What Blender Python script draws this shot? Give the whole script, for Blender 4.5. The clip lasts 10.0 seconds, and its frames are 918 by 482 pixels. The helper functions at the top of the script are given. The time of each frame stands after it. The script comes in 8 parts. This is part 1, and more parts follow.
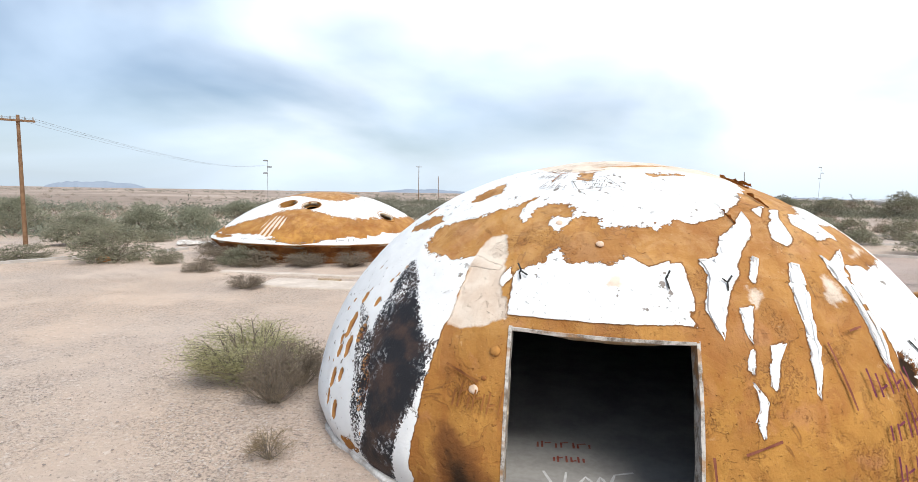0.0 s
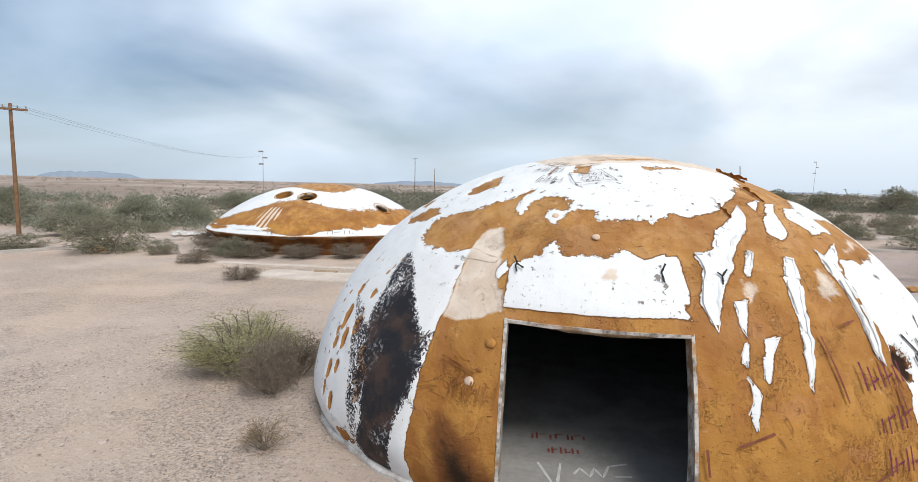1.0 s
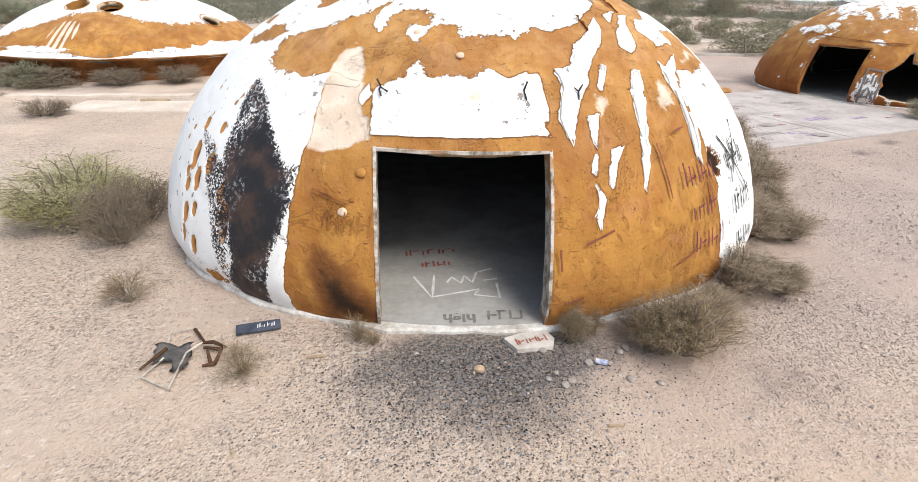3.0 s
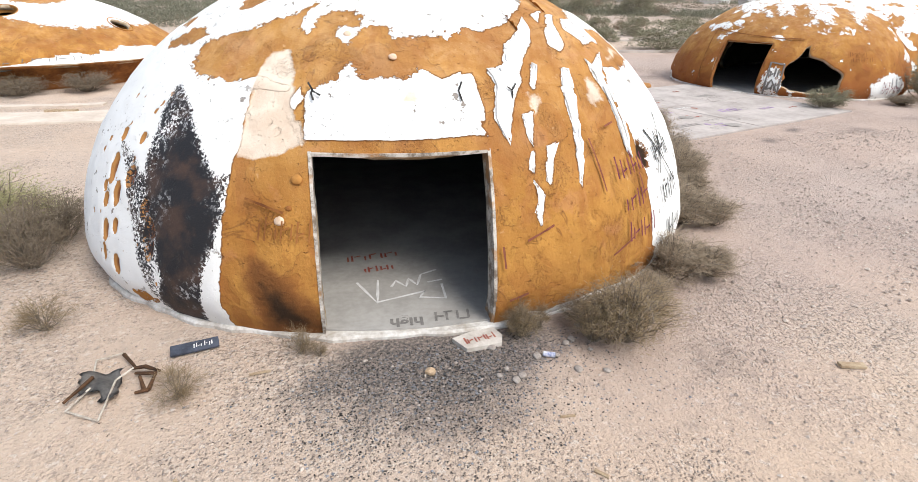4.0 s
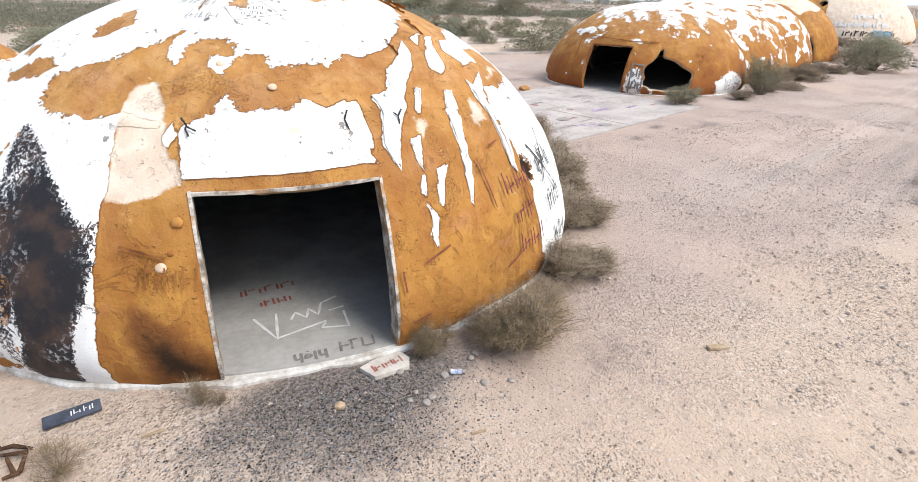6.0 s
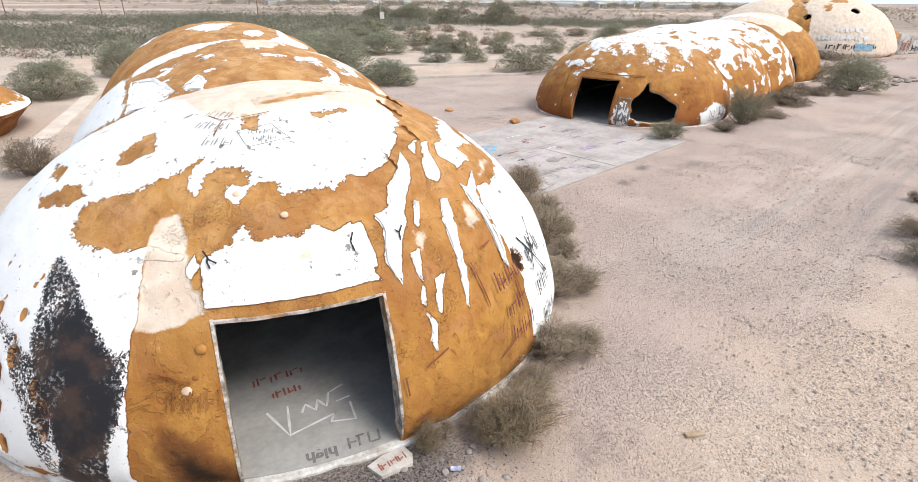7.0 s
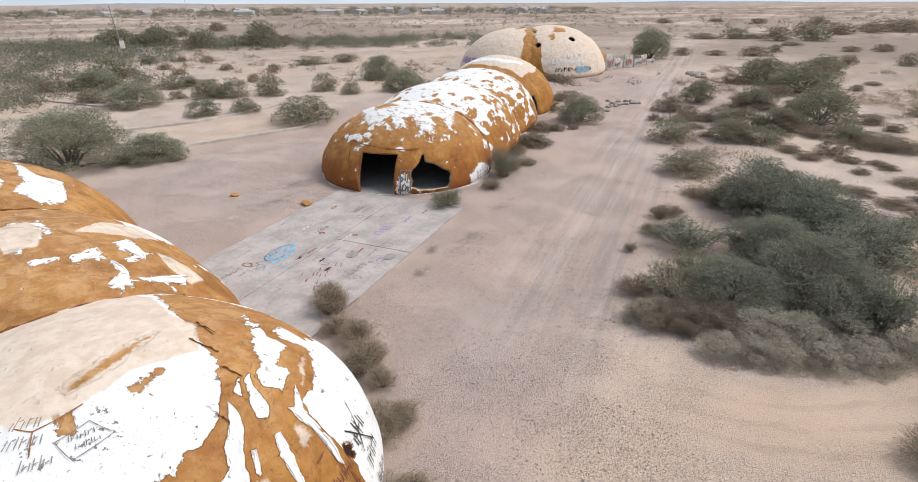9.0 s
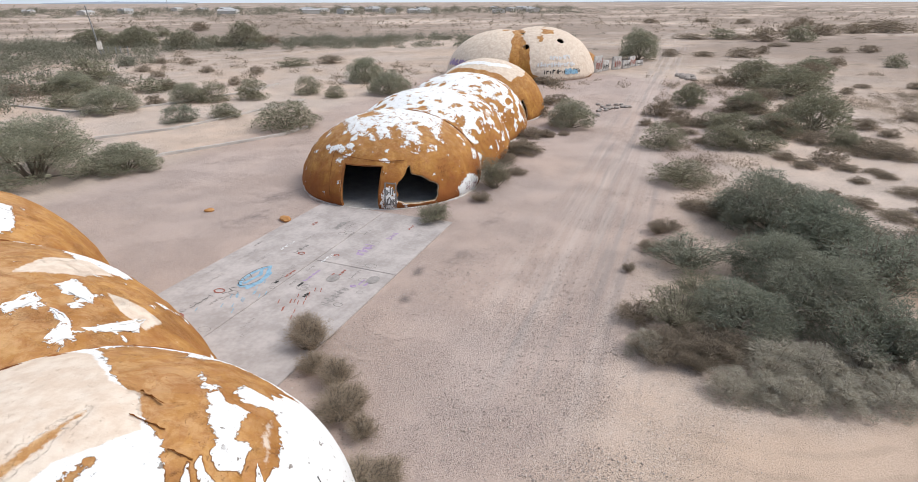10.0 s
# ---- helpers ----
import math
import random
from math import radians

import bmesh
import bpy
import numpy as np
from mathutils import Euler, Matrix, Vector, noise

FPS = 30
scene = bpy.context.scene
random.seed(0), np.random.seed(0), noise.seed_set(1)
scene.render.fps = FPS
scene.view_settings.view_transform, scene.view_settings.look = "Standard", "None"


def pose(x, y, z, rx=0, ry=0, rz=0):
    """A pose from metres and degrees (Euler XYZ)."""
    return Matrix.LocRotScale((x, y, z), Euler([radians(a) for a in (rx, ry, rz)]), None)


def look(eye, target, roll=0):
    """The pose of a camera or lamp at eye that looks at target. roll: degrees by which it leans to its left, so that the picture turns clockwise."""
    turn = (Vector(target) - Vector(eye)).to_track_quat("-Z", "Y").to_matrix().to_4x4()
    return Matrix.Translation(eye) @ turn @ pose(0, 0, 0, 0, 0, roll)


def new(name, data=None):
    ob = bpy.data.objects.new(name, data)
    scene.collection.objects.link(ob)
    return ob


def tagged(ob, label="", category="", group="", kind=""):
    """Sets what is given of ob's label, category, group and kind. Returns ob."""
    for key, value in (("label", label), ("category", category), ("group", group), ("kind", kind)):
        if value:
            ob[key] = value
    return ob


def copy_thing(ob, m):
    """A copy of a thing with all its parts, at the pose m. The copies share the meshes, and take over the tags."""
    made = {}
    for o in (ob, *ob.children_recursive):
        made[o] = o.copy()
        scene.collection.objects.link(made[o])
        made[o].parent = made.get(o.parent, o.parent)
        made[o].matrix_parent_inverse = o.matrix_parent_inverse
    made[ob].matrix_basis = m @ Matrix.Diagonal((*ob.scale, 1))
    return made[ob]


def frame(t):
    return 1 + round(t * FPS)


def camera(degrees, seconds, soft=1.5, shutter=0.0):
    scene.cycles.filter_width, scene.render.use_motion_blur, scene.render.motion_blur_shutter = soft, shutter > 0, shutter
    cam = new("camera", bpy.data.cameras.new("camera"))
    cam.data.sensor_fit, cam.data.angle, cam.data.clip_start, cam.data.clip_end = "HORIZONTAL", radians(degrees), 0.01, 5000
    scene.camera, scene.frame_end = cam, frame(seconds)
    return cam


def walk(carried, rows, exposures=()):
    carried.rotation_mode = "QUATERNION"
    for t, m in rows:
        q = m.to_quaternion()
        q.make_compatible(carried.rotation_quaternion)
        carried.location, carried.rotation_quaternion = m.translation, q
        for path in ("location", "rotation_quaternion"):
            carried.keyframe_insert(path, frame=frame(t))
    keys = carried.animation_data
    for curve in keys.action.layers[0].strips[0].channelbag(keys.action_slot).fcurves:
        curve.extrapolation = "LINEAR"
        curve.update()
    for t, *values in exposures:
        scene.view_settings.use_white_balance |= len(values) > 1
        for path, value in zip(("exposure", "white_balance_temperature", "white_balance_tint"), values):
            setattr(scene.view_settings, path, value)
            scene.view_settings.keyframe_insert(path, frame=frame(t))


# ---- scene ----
import functools

# camera and its flight: seconds, place, yaw, pitch, roll
cam = camera(81.01, 10.0, soft=0.8)
ROWS = [
    (0.0, 0.4, 0.02, 3.75, 5.33, -5.1, 0.96),
    (0.5, 0.398, 0.02, 3.75, 5.08, -5.77, 1.13),
    (1.0, 0.395, 0.02, 3.75, 4.88, -5.91, 1.33),
    (1.1, 0.394, 0.02, 3.75, 4.84, -6.95, 1.31),
    (1.2, 0.394, 0.02, 3.75, 4.76, -9.41, 1.26),
    (1.3, 0.394, 0.02, 3.75, 4.66, -12.55, 1.19),
    (1.4, 0.393, 0.02, 3.75, 4.55, -15.87, 1.12),
    (1.5, 0.392, 0.02, 3.75, 4.54, -16.11, 1.11),
    (1.8, 0.391, 0.02, 3.75, 4.55, -16.12, 1.11),
    (1.9, 0.391, 0.02, 3.75, 4.58, -16.40, 1.11),
    (2.0, 0.39, 0.02, 3.75, 4.62, -19.87, 1.12),
    (2.1, 0.386, 0.028, 3.762, 4.49, -23.34, 1.15),
    (2.2, 0.382, 0.036, 3.774, 4.44, -24.52, 1.16),
    (2.5, 0.37, 0.06, 3.81, 4.43, -24.87, 1.17),
    (2.6, 0.356, 0.07, 3.815, 3.28, -24.87, 1.17),
    (2.7, 0.342, 0.08, 3.82, 1.11, -24.86, 1.19),
    (2.8, 0.328, 0.09, 3.825, -1.94, -24.85, 1.21),
    (2.9, 0.314, 0.1, 3.83, -6.2, -24.83, 1.23),
    (3.0, 0.3, 0.11, 3.835, -10.67, -24.82, 1.26),
    (3.1, 0.29, 0.12, 3.835, -13.93, -24.83, 0.95),
    (3.2, 0.28, 0.13, 3.835, -15.9, -24.84, 0.77),
    (4.3, 0.246, 0.155, 3.835, -18.36, -24.62, 0.99),
    (4.5, 0.24, 0.16, 3.835, -19.08, -24.6, 0.95),
    (5.0, 0.25, 0.15, 3.84, -22.34, -24.49, 0.77),
    (5.2, 0.27, 0.15, 3.86, -24.92, -24.63, 0.68),
    (6.3, 0.262, 0.205, 4.43, -30.27, -24.35, 0.89),
    (6.5, 0.252, 0.21, 4.71, -30.25, -24.19, 0.34),
    (7.0, 0.22, 0.225, 5.67, -30.51, -24.24, 0.56),
    (7.5, 0.2, 0.2, 6.79, -32.18, -24.26, 0.65),
    (7.7, 0.196, 0.206, 7.13, -35.41, -24.23, 0.5),
    (7.8, 0.194, 0.209, 7.3, -38.33, -24.2, 0.36),
    (8.0, 0.19, 0.215, 7.64, -41.97, -24.16, 0.19),
    (8.5, 0.18, 0.23, 8.6, -50.22, -24.12, -0.08),
    (9.0, 0.125, 0.24, 9.56, -53.25, -23.98, -0.26),
    (9.5, 0.125, 0.255, 9.8, -54.08, -24.01, -0.21),
    (9.7, 0.21, 0.34, 9.8, -54.2, -24.02, -0.21),
    (9.8, 0.35, 0.42, 9.8, -54.28, -24.02, -0.2),
    (9.9, 0.68, 0.65, 9.795, -54.41, -24.04, -0.18),
    (10.0, 1.406, 1.18, 9.789, -54.6, -24.06, -0.14),
]
EXPOSURES = [(0.0, 0.35, 6300, 9), (0.6, 0.08, 6250, 9), (1.1, 0.03, 6250, 9), (1.8, 0.15, 6450, 10), (2.4, 0.45, 6480, 10), (4.8, 0.54, 6420, 10), (6.6, 0.58, 6280, 10), (7.5, 0.18, 6500, 11), (8.5, -0.12, 6500, 13), (9.0, 0.06, 6420, 12), (9.5, 0.12, 6280, 12), (10.0, 0.09, 6330, 12)]
walk(cam, [(t, pose(x, y, z, 90 + p, 0, a) @ pose(0, 0, 0, 0, 0, r)) for t, x, y, z, a, p, r in ROWS], EXPOSURES)

# ---- world and sun ----
SUN_AZ, SUN_EL = radians(150), radians(52)   # compass-wise from +y towards +x


def make_world():
    world = bpy.data.worlds.new("overcast_desert_sky")
    scene.world = world
    world.use_nodes = True
    nt = world.node_tree
    nt.nodes.clear()
    out = nt.nodes.new("ShaderNodeOutputWorld")
    bg = nt.nodes.new("ShaderNodeBackground")
    sky = nt.nodes.new("ShaderNodeTexSky")
    sky.sky_type, sky.sun_disc = "NISHITA", False
    sky.sun_elevation, sky.sun_rotation = SUN_EL, SUN_AZ
    sky.air_density, sky.dust_density, sky.altitude = 1.0, 2.0, 400
    co = nt.nodes.new("ShaderNodeTexCoord")
    sep = nt.nodes.new("ShaderNodeSeparateXYZ")
    nt.links.new(co.outputs["Generated"], sep.inputs[0])
    # the cloud deck: the direction laid out on a plane overhead
    lift = nt.nodes.new("ShaderNodeMath")
    lift.operation, lift.inputs[1].default_value = "MAXIMUM", 0.0
    nt.links.new(sep.outputs["Z"], lift.inputs[0])
    add = nt.nodes.new("ShaderNodeMath")
    add.operation, add.inputs[1].default_value = "ADD", 0.34
    nt.links.new(lift.outputs[0], add.inputs[0])
    div = nt.nodes.new("ShaderNodeVectorMath")
    div.operation = "DIVIDE"
    comb = nt.nodes.new("ShaderNodeCombineXYZ")
    for k in range(3):
        nt.links.new(add.outputs[0], comb.inputs[k])
    nt.links.new(co.outputs["Generated"], div.inputs[0])
    nt.links.new(comb.outputs[0], div.inputs[1])
    big = nt.nodes.new("ShaderNodeTexNoise")
    big.inputs["Scale"].default_value, big.inputs["Detail"].default_value, big.inputs["Roughness"].default_value = 1.0, 5, 0.42
    big.inputs["Distortion"].default_value = 0.35
    nt.links.new(div.outputs[0], big.inputs["Vector"])
    ramp = nt.nodes.new("ShaderNodeValToRGB")
    ramp.color_ramp.elements[0].position, ramp.color_ramp.elements[0].color = 0.30, (0.12, 0.12, 0.12, 1)
    ramp.color_ramp.elements[1].position, ramp.color_ramp.elements[1].color = 0.58, (1, 1, 1, 1)
    # the deck thins out towards one side
    side = nt.nodes.new("ShaderNodeMath")
    side.operation, side.inputs[1].default_value = "MULTIPLY_ADD", 0.16
    nt.links.new(sep.outputs["X"], side.inputs[0])
    nt.links.new(big.outputs["Fac"], side.inputs[2])
    nt.links.new(side.outputs[0], ramp.inputs["Fac"])
    shade = nt.nodes.new("ShaderNodeTexNoise")
    shade.inputs["Scale"].default_value, shade.inputs["Detail"].default_value = 1.3, 5
    nt.links.new(div.outputs[0], shade.inputs["Vector"])
    grey = nt.nodes.new("ShaderNodeValToRGB")
    grey.color_ramp.elements[0].position, grey.color_ramp.elements[0].color = 0.30, (8.6, 10.1, 12.0, 1)
    grey.color_ramp.elements[1].position, grey.color_ramp.elements[1].color = 0.64, (11.8, 12.3, 12.8, 1)
    tilt = nt.nodes.new("ShaderNodeMath")
    tilt.operation, tilt.inputs[1].default_value = "MULTIPLY_ADD", 0.25
    nt.links.new(sep.outputs["X"], tilt.inputs[0])
    nt.links.new(shade.outputs["Fac"], tilt.inputs[2])
    nt.links.new(tilt.outputs[0], grey.inputs["Fac"])
    mix = nt.nodes.new("ShaderNodeMixRGB")
    nt.links.new(ramp.outputs["Color"], mix.inputs["Fac"])
    nt.links.new(sky.outputs["Color"], mix.inputs["Color1"])
    nt.links.new(grey.outputs["Color"], mix.inputs["Color2"])
    # pale haze over the horizon
    hz = nt.nodes.new("ShaderNodeMapRange")
    hz.inputs["From Min"].default_value, hz.inputs["From Max"].default_value = 0.0, 0.16
    hz.inputs["To Min"].default_value, hz.inputs["To Max"].default_value = 0.75, 0.0
    nt.links.new(sep.outputs["Z"], hz.inputs["Value"])
    mist = nt.nodes.new("ShaderNodeMixRGB")
    mist.inputs["Color2"].default_value = (7.0, 8.1, 9.2, 1)
    nt.links.new(hz.outputs["Result"], mist.inputs["Fac"])
    nt.links.new(mix.outputs["Color"], mist.inputs["Color1"])
    nt.links.new(mist.outputs["Color"], bg.inputs["Color"])
    bg.inputs["Strength"].default_value = 0.085
    nt.links.new(bg.outputs[0], out.inputs[0])


make_world()
lamp = bpy.data.lights.new("sun", "SUN")
lamp.energy, lamp.angle, lamp.color = 2.3, radians(26), (1.0, 0.95, 0.88)
sun = new("sun", lamp)
away = Vector((math.sin(SUN_AZ) * math.cos(SUN_EL), math.cos(SUN_AZ) * math.cos(SUN_EL), math.sin(SUN_EL)))
sun.matrix_world = look(away * 50, (0, 0, 0))


# ---- small helpers ----
def mesh_object(name, bm, material, smooth=False):
    me = bpy.data.meshes.new(name)
    bm.to_mesh(me)
    bm.free()
    for m in material if isinstance(material, (list, tuple)) else [material]:
        me.materials.append(m)
    if smooth:
        me.polygons.foreach_set("use_smooth", [True] * len(me.polygons))
    return new(name, me)


def part(name, bm, material, parent, label="", smooth=False):
    ob = mesh_object(name, bm, material, smooth)
    ob.parent = parent
    if label:
        ob["label"] = label
    return ob


def thing(name, at, label, category, group="", kind="", turn=0.0):
    ob = new(name)
    ob.matrix_basis = pose(*at, 0, 0, turn)
    return tagged(ob, label, category, group, kind)


def from_arrays(name, verts, faces, material, smooth=True):
    me = bpy.data.meshes.new(name)
    me.from_pydata(verts, [], faces)
    for m in material if isinstance(material, (list, tuple)) else [material]:
        me.materials.append(m)
    if smooth:
        me.polygons.foreach_set("use_smooth", [True] * len(me.polygons))
    return new(name, me)


def box(bm, size, at=(0, 0, 0), turn=(0, 0, 0), bevel=0.0):
    made = bmesh.ops.create_cube(bm, size=1.0, matrix=pose(*at, *turn) @ Matrix.Diagonal((*size, 1)))
    if bevel:
        edges = list({e for v in made["verts"] for e in v.link_edges})
        bmesh.ops.bevel(bm, geom=edges, offset=bevel, segments=2, affect="EDGES")


def tube(bm, points, radii, sides=6):
    """A tapered tube along points."""
    rings = []
    points = [Vector(p) for p in points]
    for i, p in enumerate(points):
        d = (points[min(i + 1, len(points) - 1)] - points[max(i - 1, 0)]).normalized()
        a = d.orthogonal().normalized()
        b = d.cross(a)
        rings.append([bm.verts.new(p + (a * math.cos(k * math.tau / sides) + b * math.sin(k * math.tau / sides)) * radii[i]) for k in range(sides)])
    for r, s in zip(rings, rings[1:]):
        for k in range(sides):
            bm.faces.new((r[k], r[(k + 1) % sides], s[(k + 1) % sides], s[k]))
    bm.faces.new(rings[-1])
    bm.faces.new(rings[0][::-1])


def hashed(i, j, k, seed):
    n = (i * 374761393 + j * 668265263 + k * 2147483647 + seed * 974634777) & 0xFFFFFFFF
    n = ((n ^ (n >> 13)) * 1274126177) & 0xFFFFFFFF
    return ((n ^ (n >> 16)) & 0xFFFF) / 65535.0


def value_noise(p, scale, seed=0, octaves=3):
    """Soft noise in 0..1 at an array of points."""
    total, amp, out = 0.0, 1.0, 0.0
    for o in range(octaves):
        q = p * scale * 2 ** o
        f = np.floor(q)
        w = q - f
        w = w * w * (3 - 2 * w)
        i = f.astype(np.int64)
        acc = 0
        for a in (0, 1):
            for b in (0, 1):
                for c in (0, 1):
                    h = hashed(i[:, 0] + a, i[:, 1] + b, i[:, 2] + c, seed + o)
                    acc = acc + h * (w[:, 0] if a else 1 - w[:, 0]) * (w[:, 1] if b else 1 - w[:, 1]) * (w[:, 2] if c else 1 - w[:, 2])
        out, total, amp = out + acc * amp, total + amp, amp * 0.5
    return out / total


# ---- materials ----
class Nodes:
    """Short hand for a node material."""

    def __init__(self, name, rough=0.9):
        self.mat = bpy.data.materials.new(name)
        self.mat.use_nodes = True
        self.nt = self.mat.node_tree
        self.bsdf = self.nt.nodes["Principled BSDF"]
        self.bsdf.inputs["Roughness"].default_value = rough
        self.bsdf.inputs["Specular IOR Level"].default_value = 0.25
        self.co = self.nt.nodes.new("ShaderNodeTexCoord").outputs["Object"]

    def link(self, value, socket):
        if isinstance(value, bpy.types.NodeSocket):
            self.nt.links.new(value, socket)
        elif isinstance(value, (tuple, list)) and len(value) == 3 and len(socket.default_value) == 4:
            socket.default_value = (*value, 1)
        else:
            socket.default_value = value

    def noise(self, scale, detail=4, rough=0.55, where=None, distort=0.0):
        n = self.nt.nodes.new("ShaderNodeTexNoise")
        n.inputs["Scale"].default_value, n.inputs["Detail"].default_value = scale, detail
        n.inputs["Roughness"].default_value, n.inputs["Distortion"].default_value = rough, distort
        self.nt.links.new(where or self.co, n.inputs["Vector"])
        return n.outputs["Fac"]

    def voronoi(self, scale, feature="F1", out="Distance", where=None):
        n = self.nt.nodes.new("ShaderNodeTexVoronoi")
        n.feature = feature
        n.inputs["Scale"].default_value = scale
        self.nt.links.new(where or self.co, n.inputs["Vector"])
        return n.outputs[out]

    def math(self, op, a, b=0.0, c=None):
        n = self.nt.nodes.new("ShaderNodeMath")
        n.operation = op
        self.link(a, n.inputs[0])
        self.link(b, n.inputs[1])
        if c is not None:
            self.link(c, n.inputs[2])
        return n.outputs[0]

    def step(self, v, lo, hi, a=0.0, b=1.0):
        n = self.nt.nodes.new("ShaderNodeMapRange")
        n.interpolation_type = "SMOOTHSTEP"
        self.link(v, n.inputs["Value"])
        for key, x in (("From Min", lo), ("From Max", hi), ("To Min", a), ("To Max", b)):
            n.inputs[key].default_value = x
        return n.outputs["Result"]

    def mix(self, f, a, b, blend="MIX"):
        n = self.nt.nodes.new("ShaderNodeMixRGB")
        n.blend_type = blend
        self.link(f, n.inputs["Fac"])
        self.link(a, n.inputs["Color1"])
        self.link(b, n.inputs["Color2"])
        return n.outputs["Color"]

    def attr(self, name):
        n = self.nt.nodes.new("ShaderNodeAttribute")
        n.attribute_name = name
        return n.outputs["Fac"]

    def stretched(self, sx, sy, sz, turn=0.0):
        n = self.nt.nodes.new("ShaderNodeMapping")
        n.vector_type = "TEXTURE" if turn else "POINT"
        if turn:
            n.inputs["Rotation"].default_value = (0, 0, radians(-turn))
            sx, sy, sz = 1 / sx, 1 / sy, 1 / sz
        n.inputs["Scale"].default_value = (sx, sy, sz)
        self.nt.links.new(self.co, n.inputs["Vector"])
        return n.outputs["Vector"]

    def random(self):
        return self.nt.nodes.new("ShaderNodeObjectInfo").outputs["Random"]

    def island(self):
        return self.nt.nodes.new("ShaderNodeNewGeometry").outputs["Random Per Island"]

    def done(self, color, height=None, strength=0.5, distance=0.02, rough=None):
        self.link(color, self.bsdf.inputs["Base Color"])
        if rough is not None:
            self.link(rough, self.bsdf.inputs["Roughness"])
        if height is not None:
            b = self.nt.nodes.new("ShaderNodeBump")
            b.inputs["Strength"].default_value, b.inputs["Distance"].default_value = strength, distance
            self.nt.links.new(height, b.inputs["Height"])
            self.nt.links.new(b.outputs[0], self.bsdf.inputs["Normal"])
        return self.mat


def mottled(name, dark, light, scale, rough=0.9, bump=0.4, distance=0.01, detail=6):
    n = Nodes(name, rough)
    a = n.noise(scale, detail, 0.6)
    b = n.noise(scale * 7, 3, 0.6)
    f = n.math("ADD", n.math("MULTIPLY", a, 0.7), n.math("MULTIPLY", b, 0.3))
    return n.done(n.mix(n.step(f, 0.32, 0.68), dark, light), f, bump, distance)


def dome_material():
    """Sprayed foam: white coat, bare orange foam, tan scuffs, burnt skin; the fields coat, tan, burn, scorch, holes lie on the mesh."""
    n = Nodes("weathered_foam", 0.92)
    ragged = n.math("ADD", n.math("MULTIPLY", n.math("SUBTRACT", n.noise(3.4, 6, 0.68), 0.5), 0.60),
                    n.math("MULTIPLY", n.math("SUBTRACT", n.noise(11, 6, 0.72), 0.5), 0.55))
    coat = n.math("ADD", n.attr("coat"), n.math("MULTIPLY", ragged, n.attr("rag")))
    white = n.step(coat, 0.49, 0.51)
    edge = n.math("MULTIPLY", n.math("MULTIPLY", n.step(coat, 0.445, 0.487), n.step(coat, 0.50, 0.49)), n.step(n.attr("tan"), 0.55, 0.40))
    # bare foam
    big, mid, fine = n.noise(0.8, 5, 0.6), n.noise(5, 5, 0.65), n.noise(38, 3, 0.6)
    orange = n.mix(n.step(big, 0.35, 0.68), (0.315, 0.134, 0.028), (0.485, 0.242, 0.058))
    orange = n.mix(n.math("MULTIPLY", n.step(mid, 0.46, 0.76), 0.40), orange, (0.32, 0.125, 0.03))
    orange = n.mix(n.math("MULTIPLY", n.step(n.noise(1.7, 5, 0.65, distort=0.6), 0.55, 0.68), 0.45), orange, (0.44, 0.20, 0.095))
    orange = n.mix(n.math("MULTIPLY", n.step(fine, 0.60, 0.72), 0.2), orange, (0.66, 0.42, 0.20))
    runs = n.noise(1.0, 5, 0.65, n.stretched(4.2, 4.2, 0.6))
    orange = n.mix(n.math("MULTIPLY", n.step(runs, 0.46, 0.66), 0.6), orange, (0.30, 0.112, 0.026))
    scuff = n.math("MULTIPLY", n.step(n.noise(2.0, 6, 0.75, distort=1.2), 0.60, 0.68), n.step(n.noise(17, 3, 0.6), 0.45, 0.6))
    orange = n.mix(n.math("MULTIPLY", scuff, 0.55), orange, (0.70, 0.50, 0.30))
    crack = n.math("MULTIPLY", n.step(n.math("ABSOLUTE", n.math("SUBTRACT", n.noise(2.3, 5, 0.6, distort=0.8), 0.5)), 0.006, 0.0), n.step(n.noise(1.1, 3, 0.5), 0.56, 0.66))
    orange = n.mix(n.math("MULTIPLY", crack, 0.6), orange, (0.15, 0.06, 0.02))
    slits = n.math("MULTIPLY", n.step(n.noise(1.0, 3, 0.6, n.stretched(6.0, 6.0, 24.0), 0.6), 0.66, 0.70), n.step(n.noise(1.5, 3, 0.5), 0.47, 0.60))
    orange = n.mix(n.math("MULTIPLY", slits, 0.6), orange, (0.14, 0.055, 0.018))
    blister = n.math("MULTIPLY", n.step(n.noise(44, 3, 0.65), 0.50, 0.62), n.step(n.noise(1.25, 4, 0.6, distort=0.5), 0.52, 0.60))
    orange = n.mix(n.math("MULTIPLY", blister, 0.42), orange, (0.25, 0.085, 0.03))
    ochre = n.step(n.noise(0.55, 4, 0.6), 0.48, 0.66)
    orange = n.mix(n.math("MULTIPLY", ochre, 0.30), orange, (0.50, 0.27, 0.065))
    sheet = n.noise(1.1, 4, 0.55, distort=0.8)
    layers = n.math("ADD", n.step(sheet, 0.52, 0.535), n.step(sheet, 0.60, 0.612))
    orange = n.mix(n.math("MULTIPLY", layers, 0.32), orange, (0.29, 0.11, 0.028))
    lip = n.math("MULTIPLY", n.step(sheet, 0.508, 0.52), n.step(sheet, 0.53, 0.52))
